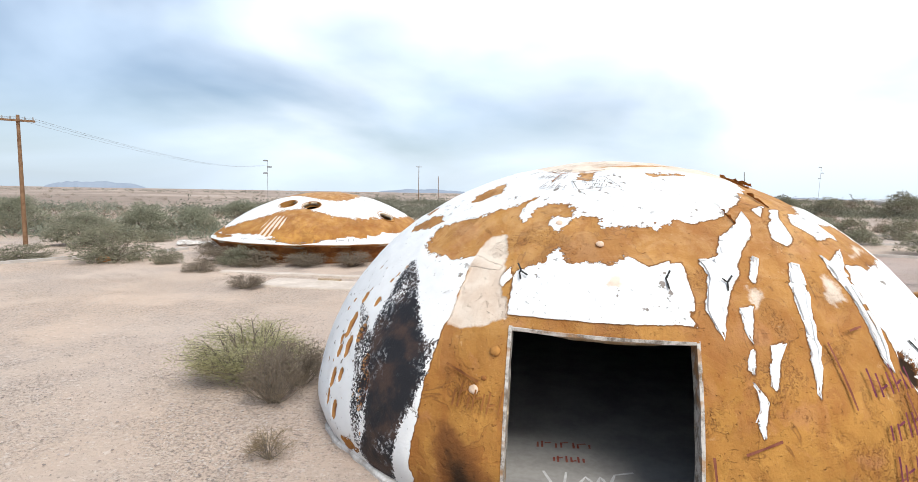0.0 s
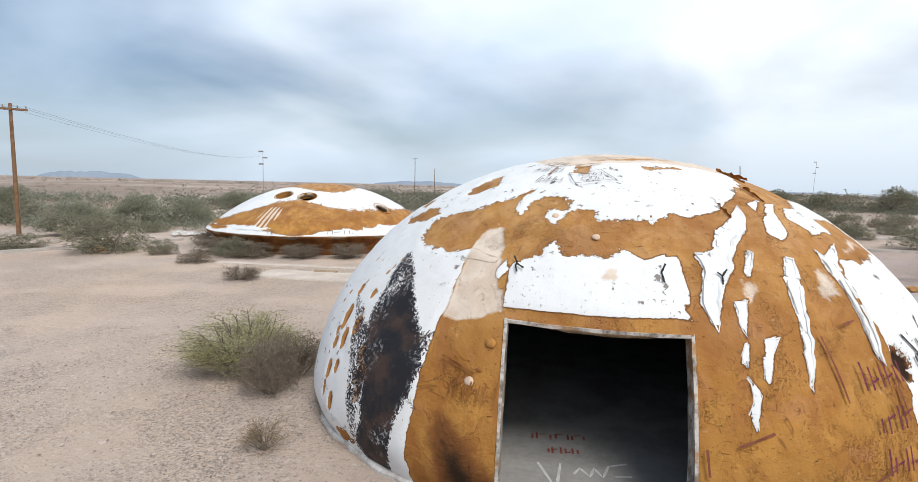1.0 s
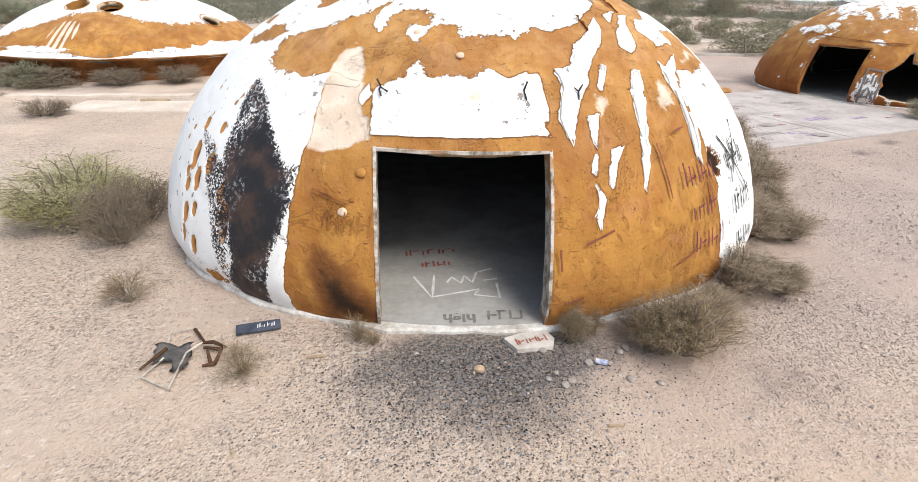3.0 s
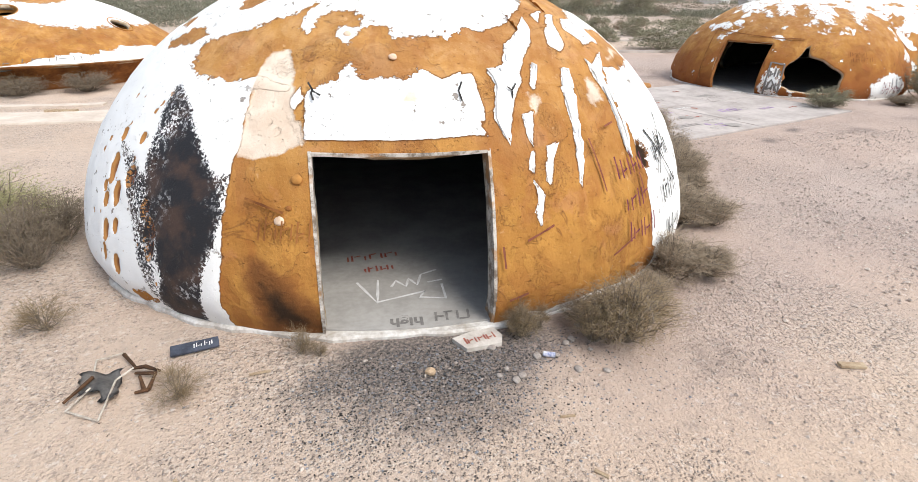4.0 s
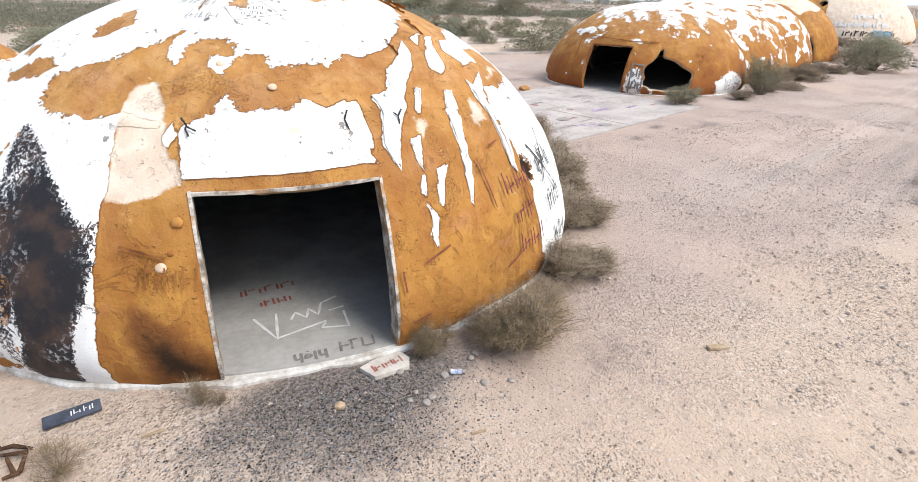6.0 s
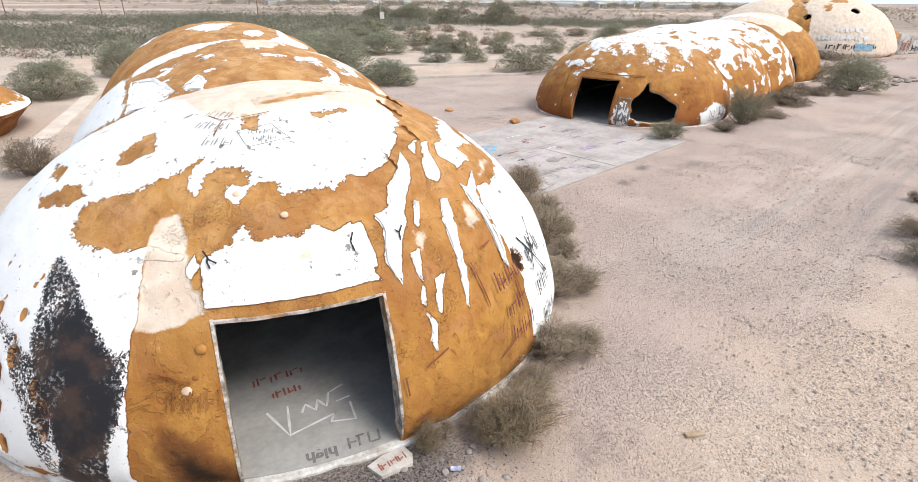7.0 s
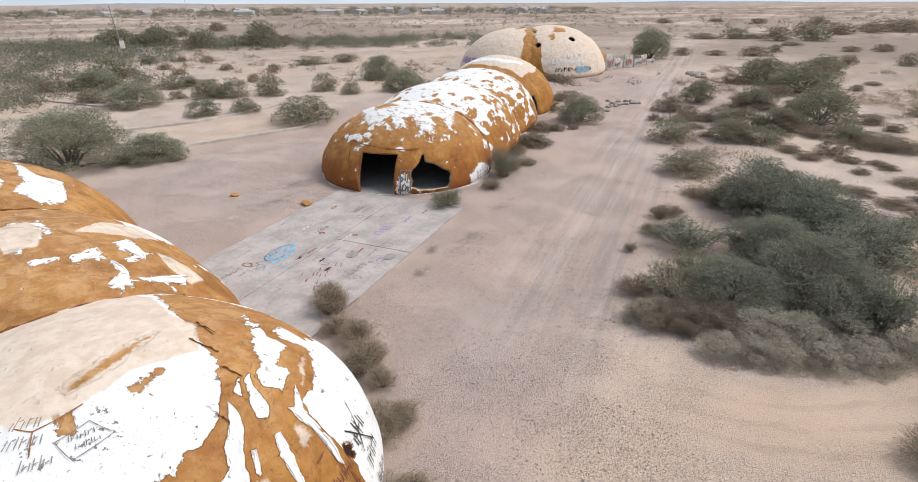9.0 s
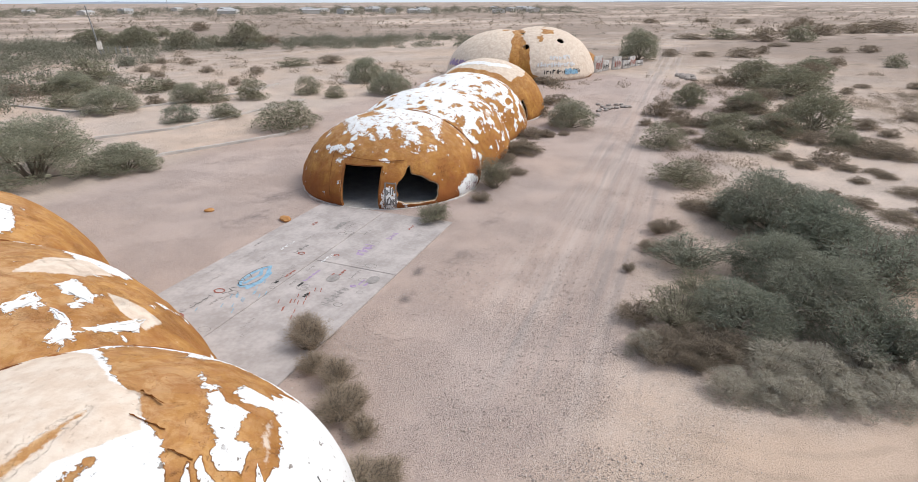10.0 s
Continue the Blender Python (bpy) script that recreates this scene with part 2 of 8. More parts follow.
    lip = n.math("MULTIPLY", lip, n.step(n.noise(1.9, 3, 0.5), 0.46, 0.56))
    orange = n.mix(n.math("MULTIPLY", lip, 0.60), orange, (0.16, 0.06, 0.02))
    # Paler towards the crown: weathering, with the sky's sheen put into the colour.
    worn = n.math("MULTIPLY", n.attr("crown_pale"), n.step(n.noise(1.6, 5, 0.65), 0.28, 0.62, 0.35, 1.0))
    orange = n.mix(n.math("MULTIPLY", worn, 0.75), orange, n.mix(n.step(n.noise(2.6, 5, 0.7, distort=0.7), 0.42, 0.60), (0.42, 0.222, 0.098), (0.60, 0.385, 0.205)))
    pits = n.step(n.noise(22, 2, 0.5), 0.70, 0.75)
    orange = n.mix(n.math("MULTIPLY", pits, 0.5), orange, (0.16, 0.06, 0.02))
    orange = n.mix(n.attr("rust"), orange, (0.26, 0.085, 0.025))
    tan_f = n.math("ADD", n.attr("tan"), n.math("MULTIPLY", n.math("SUBTRACT", n.noise(7, 5, 0.65), 0.5), 0.22))
    tan_c = n.mix(n.step(n.noise(3, 4, 0.6), 0.35, 0.65), (0.63, 0.50, 0.39), (0.72, 0.61, 0.50))
    orange = n.mix(n.step(tan_f, 0.47, 0.56), orange, tan_c)
    scorch = n.math("ADD", n.attr("scorch"), n.math("MULTIPLY", n.math("SUBTRACT", n.noise(4, 4, 0.6), 0.5), 0.5))
    orange = n.mix(n.step(scorch, 0.30, 0.62), orange, (0.19, 0.075, 0.022))
    orange = n.mix(n.step(scorch, 0.55, 0.95), orange, (0.03, 0.016, 0.008))
    # the white coat with grime, flecks and fine cracks
    grime = n.step(n.noise(1.3, 6, 0.65), 0.45, 0.75)
    coat_c = n.mix(n.math("MULTIPLY", grime, 0.5), (0.80, 0.80, 0.79), (0.66, 0.65, 0.63))
    fleck = n.math("MULTIPLY", n.step(n.noise(7, 4, 0.6), 0.63, 0.65), n.step(n.noise(1.7, 2, 0.5), 0.42, 0.56))
    speck = n.math("MULTIPLY", n.step(n.noise(24, 2, 0.5), 0.70, 0.73), n.step(n.noise(0.9, 2, 0.5), 0.40, 0.62))
    fleck = n.math("MAXIMUM", fleck, speck)
    coat_c = n.mix(n.math("MULTIPLY", fleck, 0.85), coat_c, (0.17, 0.13, 0.10))
    holes = n.step(n.math("ADD", n.attr("holes"), n.math("MULTIPLY", n.math("SUBTRACT", n.noise(10, 2, 0.5), 0.5), 0.15)), 0.47, 0.53)
    # Gouges bare the orange foam; deeper parts carry painted shade in dark brown.
    coat_c = n.mix(holes, coat_c, n.mix(n.step(n.attr("sunk"), 0.55, 1.0), (0.42, 0.20, 0.06), (0.16, 0.055, 0.02)))
    col = n.mix(white, orange, coat_c)
    col = n.mix(n.math("MULTIPLY", n.step(tan_f, 0.47, 0.56), n.attr("over")), col, tan_c)
    # Shadow of the coat's lifted edge, painted as a brown line on the foam.
    col = n.mix(n.math("MULTIPLY", edge, 0.85), col, (0.15, 0.06, 0.02))
    # burnt skin, with the pale coat breaking through
    burn = n.math("ADD", n.attr("burn"), n.math("MULTIPLY", n.math("SUBTRACT", n.noise(5, 4, 0.6), 0.5), 0.22))
    burn = n.math("ADD", burn, n.math("MULTIPLY", n.math("SUBTRACT", n.noise(30, 3, 0.7), 0.5), 0.75))
    black = n.mix(n.step(n.noise(3, 4, 0.6), 0.4, 0.65), (0.018, 0.018, 0.021), (0.060, 0.037, 0.029))
    flake = n.math("MULTIPLY", n.step(n.noise(14, 6, 0.75), 0.54, 0.58), n.math("MAXIMUM", n.step(n.noise(1.1, 3, 0.6), 0.52, 0.66), n.step(n.attr("burn"), 0.80, 0.55)))
    black = n.mix(n.math("MULTIPLY", flake, 0.85), black, (0.42, 0.42, 0.43))
    burnt = n.step(burn, 0.44, 0.50)
    col = n.mix(burnt, col, black)
    h = n.math("ADD", n.math("MULTIPLY", white, 1.2), n.math("MULTIPLY", n.noise(30, 4, 0.7), 0.25))
    h = n.math("SUBTRACT", h, n.math("MULTIPLY", n.math("ADD", slits, n.math("MULTIPLY", blister, 0.5)), n.math("SUBTRACT", 0.8, n.math("MULTIPLY", white, 0.8))))
    h = n.math("SUBTRACT", h, n.math("MULTIPLY", n.math("ADD", pits, n.math("ADD", fleck, holes)), 0.7))
    h = n.math("ADD", h, n.math("MULTIPLY", n.math("MULTIPLY", n.math("SUBTRACT", n.math("MULTIPLY", mid, 1.3), n.math("MULTIPLY", layers, 0.12)), n.math("SUBTRACT", 1.0, n.math("MAXIMUM", white, n.step(tan_f, 0.47, 0.56, 0.0, 0.8)))), 1.0))
    return n.done(col, h, 0.85, 0.03, n.step(white, 0, 1, 0.95, 0.62))


def ground_material():
    n = Nodes("desert_soil", 0.97)
    big, mid, fine = n.noise(0.09, 6, 0.6, distort=0.4), n.noise(0.7, 6, 0.65), n.noise(18, 5, 0.72)
    grit = n.voronoi(26)
    col = n.mix(n.step(big, 0.36, 0.64), (0.60, 0.455, 0.352), (0.56, 0.458, 0.388))
    col = n.mix(n.math("MULTIPLY", n.step(mid, 0.45, 0.75), 0.6), col, (0.59, 0.47, 0.375))
    col = n.mix(n.math("MULTIPLY", n.step(n.noise(3.1, 4, 0.6), 0.52, 0.75), 0.45), col, (0.42, 0.335, 0.275))
    gravel = n.step(n.noise(0.33, 5, 0.6), 0.36, 0.58)
    col = n.mix(n.math("MULTIPLY", n.math("MULTIPLY", n.step(fine, 0.50, 0.64), gravel), 0.75), col, (0.185, 0.150, 0.132))
    col = n.mix(n.math("MULTIPLY", n.math("MULTIPLY", n.step(n.noise(20, 2, 0.5), 0.58, 0.66), gravel), 0.5), col, (0.72, 0.64, 0.57))
    clump = n.math("MULTIPLY", n.step(n.noise(4.6, 6, 0.78), 0.50, 0.64), n.step(n.noise(0.21, 5, 0.65), 0.40, 0.58))
    col = n.mix(n.math("MULTIPLY", clump, 0.30), col, (0.27, 0.222, 0.205))
    col = n.mix(n.math("MULTIPLY", n.step(n.noise(8.5, 4, 0.7), 0.57, 0.66), 0.55), col, (0.72, 0.63, 0.555))
    col = n.mix(n.math("MULTIPLY", n.step(n.noise(13, 3, 0.7), 0.60, 0.67), 0.48), col, (0.19, 0.155, 0.14))
    # the far plain, brown with low dry growth in belts
    belt = n.math("MULTIPLY", n.attr("plain"), n.step(n.noise(0.018, 6, 0.62, n.stretched(0.55, 1.0, 1.0)), 0.33, 0.55))
    col = n.mix(n.math("MULTIPLY", belt, 0.80), col, (0.235, 0.180, 0.145))
    tuft = n.math("MULTIPLY", n.attr("plain"), n.step(n.noise(0.16, 4, 0.7), 0.56, 0.64))
    col = n.mix(n.math("MULTIPLY", tuft, 0.55), col, (0.15, 0.13, 0.095))
    yard = n.math("ADD", n.attr("yard"), n.math("MULTIPLY", n.math("SUBTRACT", n.noise(0.22, 5, 0.6), 0.5), 0.9))
    col = n.mix(n.math("MULTIPLY", n.step(yard, 0.25, 0.95), 0.55), col, (0.385, 0.297, 0.272))
    # soot and charcoal spread over the gravel
    soot = n.math("ADD", n.attr("soot"), n.math("MULTIPLY", n.math("SUBTRACT", n.noise(1.6, 7, 0.75), 0.5), 1.5))
    col = n.mix(n.math("MULTIPLY", n.step(soot, 0.15, 1.05), n.step(n.noise(22, 5, 0.8), 0.36, 0.66, 0.95, 0.38)), col, (0.050, 0.050, 0.055))
    # wheel tracks: paler, packed soil in streaks along the way
    way = n.stretched(0.035, 1.5, 1.0, -13.5)
    streak = n.step(n.noise(0.9, 6, 0.62, way, 0.25), 0.42, 0.64)
    lane = n.math("ADD", n.attr("lane"), n.math("MULTIPLY", n.math("SUBTRACT", n.noise(0.5, 5, 0.65), 0.5), 0.8))
    track = n.math("MULTIPLY", n.step(lane, 0.25, 0.95), streak)
    col = n.mix(n.math("MULTIPLY", track, 0.36), col, (0.64, 0.55, 0.49))
    col = n.mix(n.math("MULTIPLY", n.math("MULTIPLY", n.step(lane, 0.2, 0.9), n.step(n.noise(0.9, 4, 0.6, n.stretched(0.07, 1.4, 2.0, -13.5)), 0.50, 0.64)), 0.55), col, (0.34, 0.295, 0.27))
    side = n.math("ADD", n.attr("bend"), n.math("MULTIPLY", n.math("SUBTRACT", n.noise(0.8, 5, 0.65), 0.5), 0.9))
    sandy = n.step(side, 0.1, 1.0)
    col = n.mix(n.math("MULTIPLY", sandy, 0.72), col, (0.60, 0.44, 0.325))
    ring = n.math("ADD", n.math("MULTIPLY", n.attr("arc"), 7.5), n.math("MULTIPLY", n.noise(0.45, 4, 0.6), 7.0))
    rut = n.math("MULTIPLY", n.step(n.math("SINE", ring, 0.0), 0.25, 0.95), n.math("MULTIPLY", sandy, n.step(n.noise(0.7, 4, 0.6), 0.35, 0.6)))
    col = n.mix(n.math("MULTIPLY", rut, 0.38), col, (0.38, 0.285, 0.215))
    h = n.math("ADD", n.math("MULTIPLY", fine, 1.0), n.math("MULTIPLY", n.step(grit, 0.0, 0.5, 1, 0), n.math("MULTIPLY", gravel, 0.8)))
    return n.done(col, n.math("ADD", h, n.math("MULTIPLY", mid, 2.0)), 1.0, 0.045)


def leaf_material(name, dark, light, dry):
    n = Nodes(name, 0.85)
    col = n.mix(n.island(), dark, light)
    col = n.mix(n.math("MULTIPLY", n.step(n.noise(2.2, 3, 0.6), 0.45, 0.7), 0.55), col, dry)
    col = n.mix(n.math("MULTIPLY", n.random(), 0.3), col, dry)
    m = n.done(col)
    glow = n.nt.nodes.new("ShaderNodeBsdfTranslucent")
    n.link(col, glow.inputs["Color"])
    both = n.nt.nodes.new("ShaderNodeMixShader")
    both.inputs[0].default_value = 0.4
    n.nt.links.new(n.bsdf.outputs[0], both.inputs[1])
    n.nt.links.new(glow.outputs[0], both.inputs[2])
    for link in list(n.nt.links):
        if link.to_node.type == "OUTPUT_MATERIAL":
            n.nt.links.new(both.outputs[0], link.to_socket)
            break
    return m


FOAM = dome_material()
SOIL = ground_material()
CONCRETE = mottled("worn_concrete", (0.335, 0.298, 0.278), (0.485, 0.435, 0.41), 0.9, 0.9, 0.3, 0.006)
FLOOR_CONCRETE = mottled("dusty_concrete_floor", (0.30, 0.285, 0.265), (0.42, 0.40, 0.375), 1.5, 0.9, 0.3, 0.006)
WHITE_RIM = mottled("chalky_white_concrete", (0.38, 0.33, 0.28), (0.72, 0.70, 0.67), 3.0, 0.85, 0.4, 0.01)


def trim_material():
    n = Nodes("chipped_painted_trim", 0.85)
    f = n.noise(5, 6, 0.75)
    col = n.mix(n.step(f, 0.38, 0.60), (0.17, 0.135, 0.105), (0.55, 0.51, 0.46))
    col = n.mix(n.math("MULTIPLY", n.step(n.noise(3, 4, 0.6), 0.52, 0.62), 0.7), col, (0.36, 0.17, 0.05))
    return n.done(col, f, 0.8, 0.012)


TRIM = trim_material()
RUST_FOAM = mottled("rusty_brown_foam", (0.13, 0.045, 0.015), (0.34, 0.14, 0.04), 1.6, 0.95, 0.7, 0.03)
FOAM_EDGE = mottled("ochre_foam_edge", (0.28, 0.12, 0.03), (0.46, 0.22, 0.06), 3.0, 0.95, 0.5, 0.02)
PALE_EDGE = mottled("pale_broken_foam", (0.36, 0.24, 0.13), (0.60, 0.50, 0.38), 5.0, 0.95, 0.6, 0.02)
# Inner shell darker than bare foam: the unlit interior's shade is in its colour.
SHADE_FOAM = mottled("shaded_bare_inner_shell", (0.035, 0.031, 0.027), (0.085, 0.075, 0.065), 1.2, 0.95, 0.5, 0.02)
SILVER = leaf_material("pale_silvery_leaves", (0.30, 0.275, 0.220), (0.55, 0.515, 0.42), (0.40, 0.345, 0.27))
STEM = mottled("dry_grey_stem", (0.15, 0.122, 0.095), (0.27, 0.222, 0.175), 6.0)
GREEN = leaf_material("olive_green_leaves", (0.160, 0.174, 0.128), (0.315, 0.330, 0.252), (0.275, 0.245, 0.188))
PALE_GREEN = leaf_material("pale_grey_green_leaves", (0.22, 0.228, 0.158), (0.40, 0.395, 0.29), (0.36, 0.32, 0.245))
SAGE = leaf_material("grey_green_leaves", (0.185, 0.184, 0.122), (0.325, 0.312, 0.215), (0.3, 0.255, 0.185))
GREY = leaf_material("dry_grey_leaves", (0.198, 0.157, 0.112), (0.315, 0.259, 0.19), (0.281, 0.221, 0.161))
STRAW = leaf_material("straw_coloured_blades", (0.22, 0.16, 0.09), (0.42, 0.33, 0.21), (0.25, 0.18, 0.11))
TAWNY = leaf_material("tawny_leaves", (0.24, 0.18, 0.11), (0.47, 0.375, 0.24), (0.33, 0.25, 0.15))
TWIGGY = leaf_material("dry_grey_twigs", (0.27, 0.215, 0.155), (0.52, 0.43, 0.325), (0.36, 0.285, 0.205))
# Lightened so that far leaves carry the distance haze in their colour.
WOODS = leaf_material("dark_scrub_leaves", (0.135, 0.138, 0.100), (0.26, 0.258, 0.19), (0.235, 0.210, 0.165))
LIME = leaf_material("pale_yellow_green_leaves", (0.287, 0.275, 0.134), (0.537, 0.5, 0.287), (0.439, 0.378, 0.22))
WOOD = mottled("weathered_pole_wood", (0.14, 0.075, 0.04), (0.27, 0.16, 0.09), 5.0)
POLE_GREY = mottled("dull_grey_metal", (0.20, 0.20, 0.20), (0.34, 0.34, 0.34), 3.0, 0.6)


def stone_material():
    n = Nodes("desert_stone", 0.95)
    col = n.mix(n.island(), (0.22, 0.188, 0.168), (0.62, 0.545, 0.485))
    return n.done(n.mix(n.math("MULTIPLY", n.noise(30, 4, 0.6), 0.4), col, (0.36, 0.26, 0.20)))


STONE = stone_material()
GREY_STONE = mottled("blue_grey_gravel", (0.085, 0.09, 0.10), (0.30, 0.30, 0.315), 9.0)
CHAR = mottled("charcoal_lump", (0.012, 0.012, 0.013), (0.06, 0.057, 0.055), 14.0)
# Blue-grey with the distance haze put into the hill colour.
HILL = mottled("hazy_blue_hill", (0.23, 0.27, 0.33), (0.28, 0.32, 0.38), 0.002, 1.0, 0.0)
PAINT_PURPLE = mottled("faded_purple_spray", (0.10, 0.02, 0.045), (0.20, 0.05, 0.06), 8.0)
PAINT_BROWN = mottled("brown_spray", (0.15, 0.045, 0.03), (0.24, 0.085, 0.05), 8.0)
PAINT_BLACK = mottled("black_spray", (0.02, 0.02, 0.022), (0.07, 0.065, 0.06), 8.0)
PAINT_GREY = mottled("grey_spray", (0.14, 0.13, 0.125), (0.24, 0.225, 0.21), 8.0)
STAIN = mottled("dull_stain", (0.24, 0.22, 0.205), (0.36, 0.33, 0.31), 4.0)
PAINT_RED = mottled("faded_red_spray", (0.26, 0.06, 0.045), (0.36, 0.14, 0.10), 8.0)
PAINT_WHITE = mottled("white_spray", (0.52, 0.51, 0.50), (0.74, 0.73, 0.72), 8.0)
PAINT_BLUE = mottled("light_blue_spray", (0.16, 0.30, 0.42), (0.30, 0.46, 0.56), 5.0)
PAINT_LILAC = mottled("lilac_spray", (0.30, 0.20, 0.36), (0.42, 0.32, 0.46), 5.0)


# ---- ground ----
def ground_sheet():
    core = np.concatenate([np.linspace(-40, 110, 301)])
    far = np.array([130, 160, 200, 260, 340, 450, 600, 850, 1200, 1800, 2600, 3600, 4600.0])
    xs = np.concatenate([-far[::-1] + 40 - 50, core, far])
    ys = np.concatenate([-far[::-1], np.linspace(-24, 96, 241), far])
    X, Y = np.meshgrid(xs, ys, indexing="ij")
    p = np.stack([X.ravel(), Y.ravel(), np.zeros(X.size)], 1)
    near = np.clip(1 - np.hypot(p[:, 0] - 20, p[:, 1] - 25) / 120, 0, 1)
    p[:, 2] = ((value_noise(p, 0.35, 3) - 0.5) * 0.03 + (value_noise(p, 0.06, 4) - 0.5) * 0.10) * near - 0.02
    a, b = len(xs), len(ys)
    idx = np.arange(a * b).reshape(a, b)
    faces = np.stack([idx[:-1, :-1], idx[1:, :-1], idx[1:, 1:], idx[:-1, 1:]], -1).reshape(-1, 4)
    ob = from_arrays("ground", p.tolist(), faces.tolist(), SOIL)
    soot = np.zeros(len(p))
    for x, y, rx, ry, s in ((1.75, 5.15, 1.5, 0.6, 1.5), (1.6, 4.5, 1.3, 0.75, 0.95), (16.0, 13.4, 0.5, 0.25, 1.0), (14.0, 12.5, 0.55, 0.3, 0.8), (18.4, 25.6, 1.6, 0.8, 0.6), (4.9, 4.25, 0.6, 0.45, 0.6), (15.5, 24.0, 2.4, 1.0, 0.45), (22.5, 14.0, 1.8, 0.5, 0.5), (18.0, 12.9, 1.0, 0.5, 0.6)):
        d = np.hypot((p[:, 0] - x) / rx, (p[:, 1] - y) / ry)
        soot = np.maximum(soot, s * np.clip((1.75 - d) / 1.45, 0, 1) ** 1.2)
    lane = np.zeros(len(p))
    line = 8.4 + 0.24 * (p[:, 0] - 20)
    lane = np.maximum(lane, np.clip(1.3 - np.abs(p[:, 1] - line) / 3.6, 0, 1) * np.clip((p[:, 0] - 7) / 8, 0, 1))
    arc = np.hypot(p[:, 0] - 21.0, p[:, 1] - 4.0)       # a side track curving round the thicket
    bend = np.clip(1.5 - np.abs(arc - 8.8) / 1.7, 0, 1) * np.clip((4.0 - p[:, 1]) / 3.5, 0, 1)
    plain = np.clip((np.hypot(p[:, 0] - 15, p[:, 1] - 25) - 40) / 80, 0, 1)
    edge = np.minimum(np.minimum(p[:, 0] - 3, 80 - p[:, 0]), np.minimum(p[:, 1] - 3 - 0.1 * p[:, 0], 37 + 0.3 * (p[:, 0] - 16) - p[:, 1]))
    yard = np.clip(0.5 + edge / 5, 0, 1)
    for key, v in (("yard", yard), ("soot", soot), ("lane", lane), ("plain", plain), ("bend", bend), ("arc", arc)):
        ob.data.attributes.new(key, "FLOAT", "POINT").data.foreach_set("value", v)
    return tagged(ob, "flat pinkish desert soil with gravel and wheel tracks", "ground", kind="structure")


ground_sheet()


# ---- domes ----
class Dome:
    """A half ellipsoid: centre, heading (from +y towards +x), front and back length, half width, height."""

    def __init__(self, cx, cy, th, A, Ab, B, H, drop=0.0):
        self.c, self.th, self.A, self.Ab, self.B, self.H, self.drop = (cx, cy), th, A, Ab, B, H, drop
        self.s, self.k = math.sin(th), math.cos(th)

    def local(self, x, y):
        dx, dy = x - self.c[0], y - self.c[1]
        return dx * self.s + dy * self.k, dx * self.k - dy * self.s

    def world(self, u, v):
        return self.c[0] + u * self.s + v * self.k, self.c[1] + u * self.k - v * self.s

    def inside(self, x, y, z):
        u, v = self.local(x, y)
        return np.sqrt((u / np.where(u < 0, self.A, self.Ab)) ** 2 + (v / self.B) ** 2 + (z / self.H) ** 2)

    def at(self, az, el, off=0.0):
        """Surface place by azimuth (0 at the front, to the right positive) and elevation, in degrees; off: metres outwards."""
        az, el = np.radians(az), np.radians(el)
        cu, cv, cz = -np.cos(el) * np.cos(az), np.cos(el) * np.sin(az), np.sin(el)
        A = np.where(cu < 0, self.A, self.Ab)
        u, v, z = A * cu, self.B * cv, self.H * cz
        tuck = 1 - 0.035 * np.clip(1 - z / 0.55, 0, 1) ** 2
        n = np.stack([cu / A, cv / self.B, cz / self.H], -1)
        n = n / np.linalg.norm(n, axis=-1, keepdims=True)
        u, v, z = u * tuck + off * n[..., 0], v * tuck + off * n[..., 1], z + off * n[..., 2]
        x, y = self.world(u, v)
        return np.stack([x, y, z], -1)

    def chart(self, X, Y, off=0.0):
        """Surface place from the flat chart: the crown at 0, 0, the base at distance 1, the front towards -Y."""
        X, Y = np.asarray(X, float), np.asarray(Y, float)
        return self.at(np.degrees(np.arctan2(X, -Y)), 90 * (1 - np.hypot(X, Y)), off)


def poly_sd(P, poly):
    """Signed distance of chart points to a polygon, positive inside."""
    best, inside = np.full(len(P), 1e9), np.zeros(len(P), bool)
    q = np.array(poly, float)
    for a, b in zip(q, np.roll(q, -1, 0)):
        e, w = b - a, P - a
        t = np.clip((w @ e) / max(e @ e, 1e-9), 0, 1)
        best = np.minimum(best, np.hypot(*(w - t[:, None] * e).T))
        cross = ((a[1] > P[:, 1]) != (b[1] > P[:, 1])) & (P[:, 0] < (b[0] - a[0]) * (P[:, 1] - a[1]) / (b[1] - a[1] + 1e-12) + a[0])
        inside ^= cross
    return np.where(inside, best, -best)


